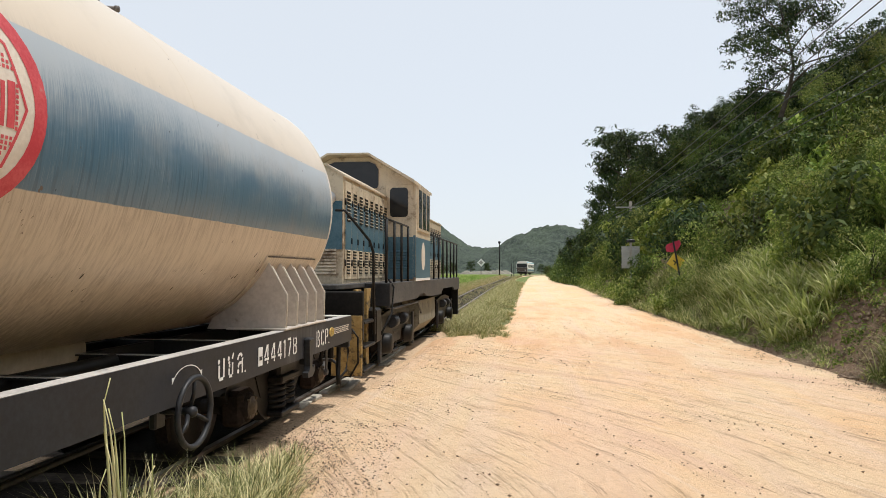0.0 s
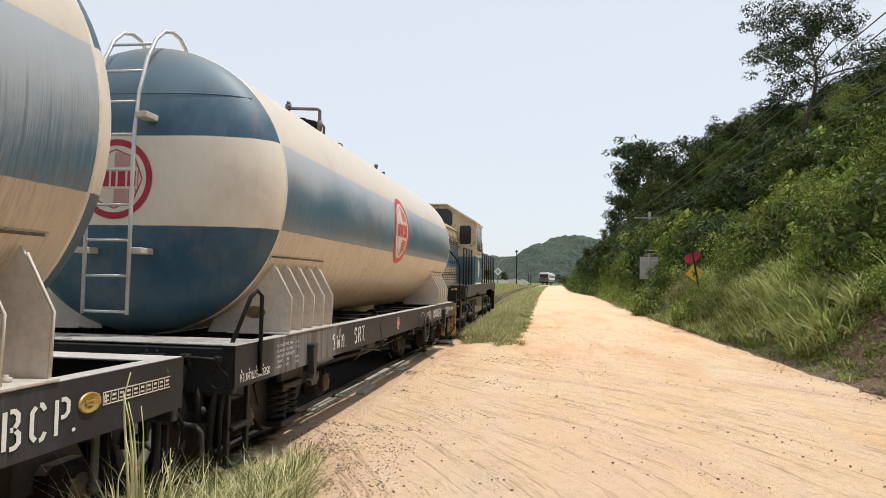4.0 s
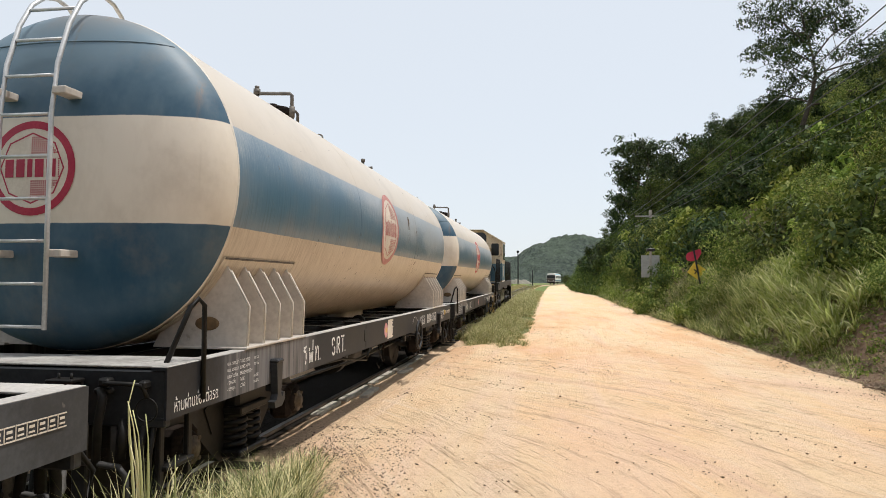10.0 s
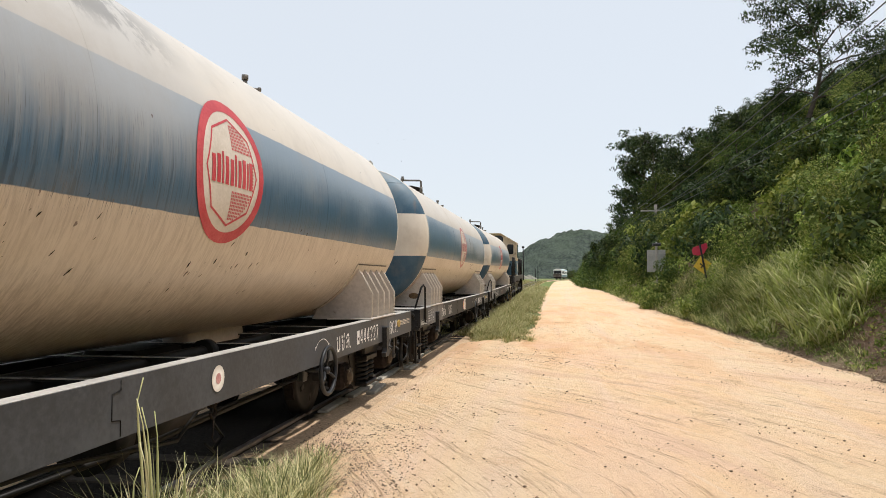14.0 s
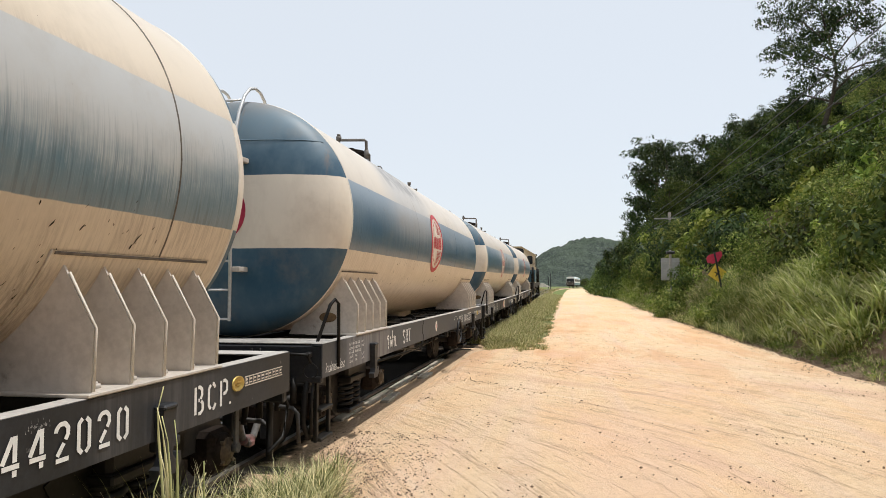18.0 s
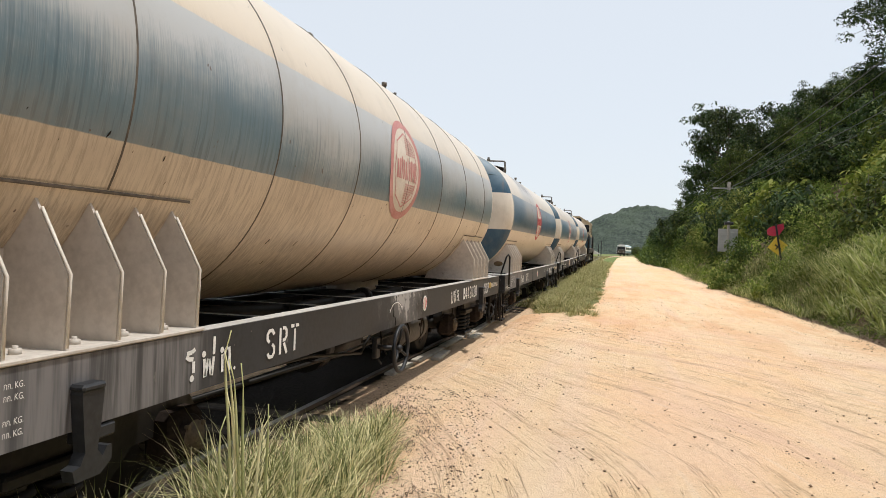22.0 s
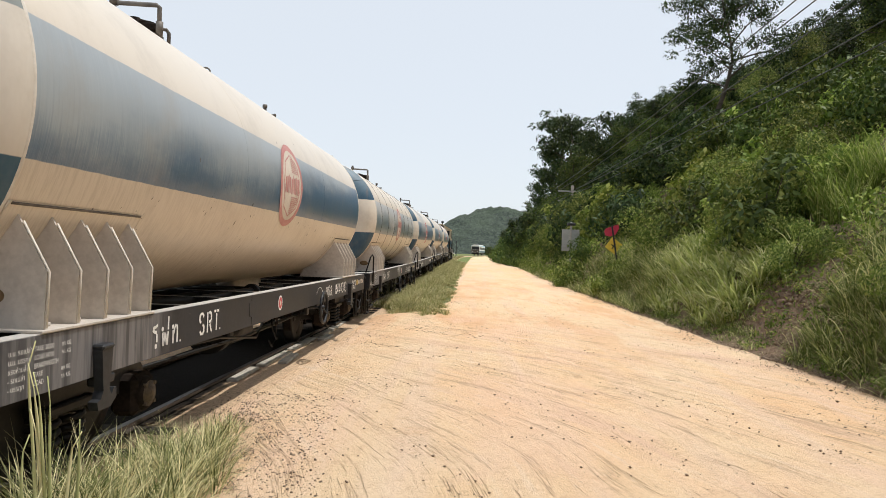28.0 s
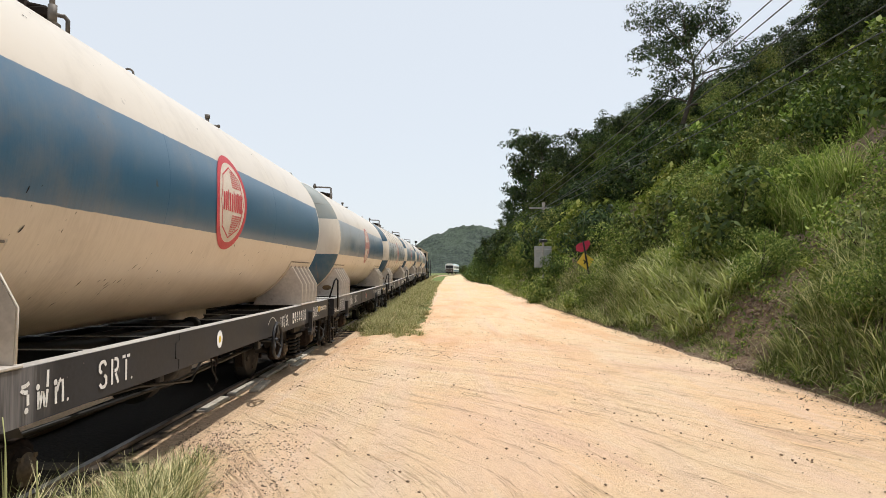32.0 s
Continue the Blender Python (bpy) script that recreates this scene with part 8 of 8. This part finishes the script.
    tagged(new("straw_mat", grass_mesh("straw_mat", rng, feet, 0.09, 0.0045, M_LITTER, 1.6, 3, 0.6)), "matted brown straw on the foot of the bank", "litter", kind="stuff")
    # low fringe at the foot of the bank
    spots = [(road_edge(y) + (rng.uniform(0.2, 1.5) if y < 28 else rng.uniform(-0.1, 0.9)) + 0.5 * noise.noise((y * 0.7, 4.0, 0.0)), y, 0.0) for y in rng.uniform(3, 60, 1100)]
    spots = [(x, y, land(x, y)) for x, y, z in spots if noise.noise((x * 0.9, y * 0.5, 5.0)) > 0.05 and not worn_bank(x, y)]
    feet = tufts(rng, spots, 16, 0.10)
    tagged(new("fringe_grass", grass_mesh("fringe_grass", rng, feet, 0.19, 0.006, M_GRASS_MOWN, 0.9, 3, 0.6)), "short dry grass at the road edge", "grass", kind="stuff")


def build_plants():
    rnd = random.Random(21)
    kinds = [shrub(1, 0.85, 0.055, M_LEAF_D, 1900), shrub(2, 1.1, 0.095, M_LEAF_C, 1300), shrub(3, 1.4, 0.09, M_LEAF_B, 2000, 1.0), shrub(4, 0.7, 0.050, M_LEAF_C, 1700, 0.7), shrub(5, 1.2, 0.065, M_LEAF_A, 2400, 1.1), shrub(6, 1.1, 0.030, M_LEAF_D, 6500, 1.0), shrub(7, 0.75, 0.075, M_LEAF_BROAD, 420, 1.1), shrub(8, 0.8, 0.042, M_LEAF_C, 2600, 0.9)]
    names = ["low mid-green shrub on the bank", "fresh light-green bush with broad leaves", "dense dark-green bush on the slope", "small bright-green vine clump on the bank", "leafy mid-green bush of the thicket", "feathery olive-green bush with fine leaves", "broad-leaved pale green plant on the bank", "yellow-green bush with small leaves"]

    def clear(x, y):
        """Keeps the sight lines to the two signs open."""
        return (y < 28.5 and abs(x - 0.187 * y) < 1.6) or (y < 36 and abs(x - 0.1395 * y) < 2.2)

    def put(k, x, y, s=1.0):
        if clear(x, y) or worn_bank(x, y):
            return
        t = thing("shrub", names[k], "shrub", "shrubs on the bank")
        t.matrix_basis = pose(x, y, land(x, y) - 0.05, 0, 0, rnd.uniform(0, 360))
        for nm, me in zip(("stem", "foliage"), kinds[k]):
            ob = new(nm, me)
            ob.parent = t
            ob.scale = (s, s, s * rnd.uniform(0.85, 1.15))
    for i in range(195):
        y = 6 + 66 * rnd.random() ** 1.25
        d = 0.9 + 8.5 * rnd.random()
        if y < 23 and d < 2.2:
            continue
        put(rnd.choice((0, 5, 1, 7, 3, 4, 5)) if d < 5 else rnd.choice((2, 2, 4, 2) if y > 34 else (1, 4, 4, 0)), road_edge(y) + d, y, rnd.uniform(0.75, 1.45) * (0.7 if d < 1.8 else 1.0))
    for k, x, y, sc in ((0, 4.82, 33.4, 1.25), (4, 5.5, 34.0, 0.85), (0, 4.45, 33.0, 0.9), (0, 5.55, 26.7, 0.85), (3, 4.98, 26.3, 1.1), (0, 5.2, 25.6, 0.7), (5, 6.55, 14.5, 0.80), (5, 7.1, 15.9, 0.85), (5, 7.0, 13.8, 0.45), (7, 6.55, 12.0, 0.62), (6, 7.05, 11.7, 0.9), (6, 7.6, 12.5, 0.8), (6, 7.0, 19.6, 0.7), (7, 6.9, 19.0, 1.0), (7, 7.4, 21.0, 1.1), (5, 8.4, 20.2, 1.3), (5, 6.2, 9.6, 0.75), (5, 6.6, 8.4, 0.8), (5, 7.2, 10.4, 0.9), (5, 5.75, 24.2, 0.6), (6, 7.9, 24.5, 0.9)):
        t = thing("shrub", names[k], "shrub", "shrubs on the bank")
        t.matrix_basis = pose(x, y, land(x, y) - 0.05, 0, 0, rnd.uniform(0, 360))
        for nm, me in zip(("stem", "foliage"), kinds[k]):
            ob = new(nm, me)
            ob.parent = t
            ob.scale = (sc, sc, sc)
    for i in range(28):
        y = rnd.uniform(23.5, 36)
        put(rnd.choice((0, 4, 5, 3)), road_edge(y) + rnd.uniform(0.25, 1.5), y, rnd.uniform(0.45, 0.75))
    # thicket hugging the road further on
    for i in range(44):
        y = rnd.uniform(30, 105)
        put(rnd.choice((2, 2, 4, 2, 0)), road_edge(y) + rnd.uniform(1.7, 3.6), y, rnd.uniform(0.9, 1.6))
    # lighter bushes between the boards and the pole
    for i in range(34):
        y = rnd.uniform(37, 62)
        put(rnd.choice((5, 7, 0, 1, 5)), road_edge(y) + rnd.uniform(1.6, 4.6), y, rnd.uniform(1.2, 1.8))
    trees = [tree(1, 11, 3.6, 0.145, M_LEAF_B, 7200, 0.22), tree(2, 9, 3.2, 0.095, M_LEAF_A, 11000, 0.15), tree(3, 13, 3.8, 0.15, M_LEAF_B, 7600, 0.3), tree(4, 10, 3.4, 0.135, M_LEAF_B, 7000, 0.2), tree(6, 8, 3.0, 0.095, M_LEAF_A, 10000, 0.12)]
    light = [tree(11, 8, 3.2, 0.075, M_LEAF_D, 13000, 0.12), tree(12, 9, 3.0, 0.08, M_LEAF_A, 13000, 0.15)]
    fresh = [tree(13, 8, 3.2, 0.115, M_LEAF_C, 8500, 0.12), tree(14, 9, 3.0, 0.105, M_LEAF_C, 8500, 0.15)]
    airy = tree(10, 10.0, 3.7, 0.078, M_LEAF_B, 17000, 0.30, 0.0, 0.25)
    # the edge of the wood that stands against the sky
    edge = [(2, 10.1, 82, 0.97), (0, 10.6, 77, 0.92), (3, 11.6, 74, 0.80), (1, 9.6, 68, 0.70), (4, 10.6, 69, 0.62), (0, 13.2, 68, 0.72), (3, 13.8, 62, 0.70), (2, 15.0, 60, 0.55), (1, 15.6, 56, 0.70), (0, 16.2, 52, 0.66), (3, 16.9, 48, 0.66), (1, 13.4, 52, 0.6), (4, 11.9, 48, 0.55), (4, 13.6, 44, 0.55), (1, 12.6, 58, 0.58), (0, 10.4, 94, 0.8), (3, 9.4, 100, 0.62), (1, 8.8, 106, 0.55), (4, 10.6, 64, 0.6)]
    for k, x, y, s in edge:
        if x / y > 0.27:
            s = min(s, (wood_top(x, y) - land(x, y)) / (11, 9, 13, 10, 8)[k] / 0.97)
        place_tree(trees[k], x, y, land(x, y) - 0.3, rnd.uniform(0, 360), "dark leafy tree at the wood's edge", "trees of the wooded slope", s)
    place_tree(airy, 14.6, 41.5, land(14.6, 41.5) - 0.3, 40, "tall slender tree with a thin open crown", "trees of the wooded slope")
    for i in range(95):
        y = 12 + 62 * rnd.random()
        x = max(road_edge(y) + 9.0, 14.5 + (40 - y) * 0.12) + 15 * rnd.random() ** 1.2
        q = rnd.randrange(6)
        kind, tall = ((fresh[0], trees[4], light[0], trees[1], light[1], fresh[1])[q], 9) if y < 30 and x - road_edge(y) < 10.6 else ((light[0], 8) if q < 2 else (trees[(0, 2, 3, 3)[q - 2]], 11))
        size = min(rnd.uniform(0.5, 0.72), (wood_top(x, y) - land(x, y)) / tall)
        turn = rnd.uniform(0, 360)
        if size > 0.2:
            place_tree(kind, x, y, land(x, y) - 0.3, turn, "bright yellow-green tree on the slope" if kind in fresh else "dense green tree on the slope", "trees of the wooded slope", size)
    for i in range(26):
        x, y = rnd.uniform(-60, -16) if i < 16 else rnd.uniform(2, 26), rnd.uniform(230, 380)
        place_tree(trees[rnd.randrange(5)], x, y, land(x, y) - 0.2, rnd.uniform(0, 360), "small tree at the far side of the field", "trees beyond the field", rnd.uniform(0.35, 0.6))


def pebbles(name, rng, pts, size, mat, label):
    """Small angular stones at the given places, one joined sheet of stuff."""
    pts, size = np.asarray(pts, float), np.asarray(size, float)
    n = len(pts)
    base = np.array([(1, 0, 0), (-1, 0, 0), (0, 1, 0), (0, -1, 0), (0, 0, 1), (0, 0, -1), (0.6, 0.6, 0.5), (-0.6, 0.5, 0.5)])
    tri = np.array([(0, 6, 4), (6, 2, 4), (2, 7, 4), (7, 1, 4), (1, 3, 4), (3, 0, 4), (6, 0, 2), (2, 1, 7), (0, 3, 5), (3, 1, 5), (1, 2, 5), (2, 0, 5)])
    v = base[None] * (size[:, None] * rng.uniform((0.8, 0.8, 0.5), (1.5, 1.4, 0.95), (n, 3)))[:, None, :]
    a, t = rng.uniform(0, 6.28, n), rng.uniform(-0.5, 0.5, n)
    ca, sa, ct, st = np.cos(a)[:, None], np.sin(a)[:, None], np.cos(t)[:, None], np.sin(t)[:, None]
    x, y, z = v[..., 0], v[..., 1], v[..., 2]
    y, z = y * ct - z * st, y * st + z * ct
    v = np.stack([x * ca - y * sa, x * sa + y * ca, z], -1) + (pts + np.stack([0 * size, 0 * size, size * 0.3], 1))[:, None, :]
    f = (tri[None] + (np.arange(n) * 8)[:, None, None]).reshape(-1, 3)
    tagged(new(name, cloud_mesh(name, v.reshape(-1, 3), f, mat)), label, "stones", kind="stuff")


def build_stones():
    rng = np.random.default_rng(5)
    pts, size = [], []
    while len(pts) < 6500:
        y = 2.5 + 22 * rng.uniform() ** 1.5
        x = rng.uniform(-2.2, 4.6)
        if (y < 6 and x < -1.2) or noise.noise((math.hypot(x + 13.9, y + 1.2) * 1.7, y * 0.25, 7.0)) < rng.uniform(-0.15, 0.6):
            continue
        pts.append((x, y, track_z(y) + 0.006))
        size.append(0.0022 + 0.0130 * rng.uniform() ** (4.2 if x < 0.2 else 8.0))
    # grit and clods at the edge of the verge
    while len(pts) < 8900:
        y = 2.6 + 4.4 * rng.uniform()
        x = -1.0 - 0.22 * (y - 3.0) + rng.normal(0, 0.28)
        if noise.noise((x * 1.6, y * 1.6, 3.0)) > rng.uniform(-0.5, 0.5):
            pts.append((x, y, 0.006))
            size.append(0.0022 + 0.009 * rng.uniform() ** 4)
    soil, big = [], []
    while len(soil) < 4200:
        y = 2.2 + 5.6 * rng.uniform()
        x = -1.25 - 0.20 * (y - 3.0) + rng.normal(0, 0.34)
        if x > -2.75 and noise.noise((x * 2.0, y * 2.0, 23.0)) > rng.uniform(-0.4, 0.4):
            soil.append((x, y, 0.004))
            big.append(0.0025 + 0.010 * rng.uniform() ** 4)
    pebbles("verge_clods", rng, soil, big, M_RUBBLE, "crumbs of dark brown earth among the verge grass")
    pebbles("road_stones", rng, pts, size, M_STONE, "scattered small dark stones on the dirt road")


def build_clods():
    """Crumbled brown earth between the road and the bank."""
    rng = np.random.default_rng(25)
    pts, size = [], []
    while len(pts) < 6000:
        y = 4 + 40 * rng.uniform() ** 1.6
        x = road_edge(y) + rng.normal(0.22, 0.30)
        if noise.noise((x * 1.1, y * 0.8, 12.0)) > rng.uniform(-0.6, 0.3):
            pts.append((x, y, max(land(x, y), track_z(y)) + 0.004))
            size.append(0.005 + 0.018 * rng.uniform() ** 5)
    while len(pts) < 7600:
        x, y = rng.uniform(4.9, 7.6), rng.uniform(11.2, 14.6)
        if worn_bank(x, y):
            pts.append((x, y, land(x, y) + 0.004))
            size.append(0.008 + 0.045 * rng.uniform() ** 4)
    pebbles("earth_clods", rng, pts, size, M_RUBBLE, "crumbled brown earth along the bank's foot")


def build_rubble():
    rng = np.random.default_rng(15)
    b = Build()
    for i in range(900):
        y = rng.normal(13.0, 1.0)
        x = road_edge(y) + abs(rng.normal(1.1, 0.8))
        s = 0.012 + 0.07 * rng.uniform() ** 4
        m = Euler(rng.uniform(0, 6, 3)).to_matrix().to_4x4()
        q = s * rng.uniform(0.6, 1.3, 3)
        v = [(q[0], 0, 0), (-q[0], 0, 0), (0, q[1], 0), (0, -q[1], 0), (0, 0, q[2]), (0, 0, -q[2])]
        f = [(0, 2, 4), (2, 1, 4), (1, 3, 4), (3, 0, 4), (2, 0, 5), (1, 2, 5), (3, 1, 5), (0, 3, 5)]
        b.add([Matrix.Translation((x, y, land(x, y) + s * 0.2)) @ m @ Vector(p) for p in v], f)
    tagged(new("rubble", b.mesh("rubble", M_RUBBLE)), "brown earth clods and rubble on the bank", "rubble", kind="stuff")


def build_heaps():
    rnd = random.Random(3)
    for k in range(7):
        x, y, r, h = -15.5 + 1.55 * k, 172 + rnd.uniform(-4, 4), rnd.uniform(1.3, 2.4), rnd.uniform(0.7, 1.2)
        b = Build()
        b.lathe([(h * (1 - (i / 6) ** 1.4) + 0.2 * noise.noise((i, k, 0)), r * i / 6 + 0.01) for i in range(7)], (0, 0, -0.1), 2, 20)
        hp = tagged(new("gravel_heap", b.mesh("gravel_heap", M_KHAKI)), "dull grey-green heap of gravel across the field", "gravel heap", "gravel heaps in the field")
        hp.matrix_basis = pose(x, y, land(x, y) + 0.5)


# ---- birds ----
FLOCK = [(0.0, 0.0), (1.75, -0.85), (-1.5, -1.7), (0.25, -1.55), (0.9, -1.45), (0.65, -3.4), (0.95, -4.6), (-0.6, -0.5)]


def bird():
    """A small dark swallow seen against the sky; it flies towards -x."""
    t = thing("bird", "small dark bird flying over the valley", "bird", "flock of birds")
    part("body", Build().lathe([(-0.10, 0.0), (-0.075, 0.022), (-0.02, 0.032), (0.05, 0.022), (0.12, 0.006), (0.14, 0.0)], (0, 0, 0), 0, 8), M_GREASE, t)
    part("tail", Build().prism([(0.11, -0.012), (0.21, -0.035), (0.18, 0.0), (0.21, 0.035), (0.11, 0.012)], 2, -0.003, 0.003), M_GREASE, t)
    for s in (-1, 1):
        v = [(-0.05, s * 0.02, 0.01), (0.05, s * 0.02, 0.01), (-0.06, s * 0.12, 0.05), (0.03, s * 0.12, 0.05), (0.06, s * 0.27, 0.07)]
        v += [(x, y, z + 0.008) for x, y, z in v]
        part("wing", Build().add(v, [(0, 1, 3, 2), (2, 3, 4), (5, 7, 8, 6), (7, 9, 8), (0, 2, 7, 5), (2, 4, 9, 7), (1, 6, 8, 3), (3, 8, 9, 4)]), M_GREASE, t)
    for c in t.children:
        c.scale = (0.7, 0.7, 0.7)
    return t


# ---- the place ----
build_ground()
build_road()
build_hills()
build_track()
BLUES = {
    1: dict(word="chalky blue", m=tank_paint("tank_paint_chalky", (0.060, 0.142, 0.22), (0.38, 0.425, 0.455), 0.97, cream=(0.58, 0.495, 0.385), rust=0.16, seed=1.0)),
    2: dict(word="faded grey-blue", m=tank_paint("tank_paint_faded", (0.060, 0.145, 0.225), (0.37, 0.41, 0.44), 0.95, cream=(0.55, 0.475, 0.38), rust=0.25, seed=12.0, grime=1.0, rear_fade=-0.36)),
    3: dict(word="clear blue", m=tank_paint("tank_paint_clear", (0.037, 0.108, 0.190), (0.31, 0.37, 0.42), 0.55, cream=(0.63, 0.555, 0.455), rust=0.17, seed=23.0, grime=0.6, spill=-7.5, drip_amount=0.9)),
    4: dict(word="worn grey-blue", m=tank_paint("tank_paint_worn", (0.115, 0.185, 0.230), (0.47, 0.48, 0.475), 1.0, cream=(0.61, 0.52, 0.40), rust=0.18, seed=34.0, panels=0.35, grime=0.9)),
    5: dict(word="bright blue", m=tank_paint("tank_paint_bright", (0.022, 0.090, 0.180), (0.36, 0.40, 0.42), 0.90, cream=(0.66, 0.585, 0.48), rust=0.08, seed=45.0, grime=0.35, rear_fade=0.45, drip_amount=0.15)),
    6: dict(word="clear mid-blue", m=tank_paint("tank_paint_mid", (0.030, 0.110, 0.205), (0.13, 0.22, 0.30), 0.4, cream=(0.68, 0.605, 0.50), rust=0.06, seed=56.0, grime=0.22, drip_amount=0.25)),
}
for d in BLUES.values():
    d["seam"] = M_SEAM if d["word"] == "worn grey-blue" else d["m"]
END_BLUE = tank_paint("tank_end_paint", (0.012, 0.065, 0.12), (0.15, 0.22, 0.27), 0.4, cream=(0.72, 0.655, 0.56), rust=0.02, swap=True, seed=70.0)
END_GREY = tank_paint("tank_end_paint_grey", (0.02, 0.085, 0.14), (0.27, 0.30, 0.29), 0.2, cream=(0.66, 0.61, 0.53), rust=0.02, swap=True, seed=80.0, crown_fade=0.5, crown_at=2.30)
WAGONS = [
    tank_wagon(1, "444178", BLUES[1], END_BLUE, emblem_y=-5.92, dot=(M_WHITEPAINT, M_RED, 0.088, 0.074)),
    tank_wagon(2, "444160", BLUES[2], END_BLUE, pale=True, dot=(M_PINK, M_YELLOW, 0.10), seam_z=3.27, rear=0.04, emblem_y=-5.82),
    tank_wagon(3, "444227", BLUES[3], END_BLUE, emblem_y=-5.93, dot=(M_EMBLEM_WHITE, M_PINK, 0.085), worn=True),
    tank_wagon(4, "442020", BLUES[4], END_BLUE, ribs=True, pale=True, dot=(M_WHITEPAINT, M_RED, 0.085, 0.066), hand=-6.0, seam_z=3.15, rear=0.13, badge_y=-4.93, hand_z=0.60),
    tank_wagon(5, "444343", BLUES[5], END_GREY, seam_z=3.03, pale=True, dot=(M_WHITEPAINT, M_RED, 0.085, 0.066)),
    tank_wagon(6, "444400", BLUES[6], END_BLUE, dot=(M_WHITEPAINT, M_YELLOW, 0.085)),
]
LOCO = locomotive()
RAILCAR = railcar()
signs()
white_van()
build_grass()
build_plants()
build_stones()
build_clods()
build_rubble()
build_heaps()
BIRDS = [bird() for k in FLOCK]


# ---- what moves ----
def motions():
    times = [k * 0.5 for k in range(65)]
    for n, w in enumerate(WAGONS):
        walk(w, [(t, on_track(FRONTS[n] + travelled(t), LENGTH)) for t in times])
    walk(LOCO, [(t, on_track(FRONTS[0] + 0.72 + 12.2 + travelled(t), 12.2) @ pose(0, -12.2, 0)) for t in times])
    walk(RAILCAR, [(t, on_track(194 + 75 * smooth(-7, 13, t) - 75 * smooth(-7, 13, 0.0), 19.0) @ pose(0, 0, 0, 0, 0, -2.3)) for t in times])
    way = [(0, 62, 60, 84, 1), (6, 30, 60, 54, 1), (11, 5.6, 60, 26.6, 1), (11.5, 1.62, 60, 23.5, 1), (12, -2.6, 60, 20.36, 1), (12.5, -6.06, 60, 19.06, 1.05), (13, -8.74, 60, 17.66, 1.3), (13.5, -11.23, 60, 16.5, 2.0), (14.2, -15, 60, 15.0, 3.6), (15, -19, 60, 13.5, 5.0), (20, -46, 60, 12, 8.0), (32, -120, 60, 12, 9.0)]
    for b, (dx, dz) in zip(BIRDS, FLOCK):
        walk(b, [(t, pose((x + dx) * q, y * q, 1.6 + (z + dz - 1.6) * q, 8, 10, 0)) for t, x, y, z, q in way])
        wings = [c for c in b.children if c.name.startswith("wing")]
        for wing, s in zip(wings, (-1, 1)):
            beat = [(10.8 + 0.12 * k, pose(0, 0, 0, s * (24 if (k + int(dx * 10)) % 2 else -16))) for k in range(30)]
            walk(wing, [(0, pose(0, 0, 0))] + beat + [(32, pose(0, 0, 0))])
    steps = [k * 0.2 for k in range(161)]
    for ws, y, r, z in WHEELS:
        walk(ws, [(t, pose(0, y, z, -math.degrees(travelled(t) / r), 0, 0)) for t in steps])


motions()
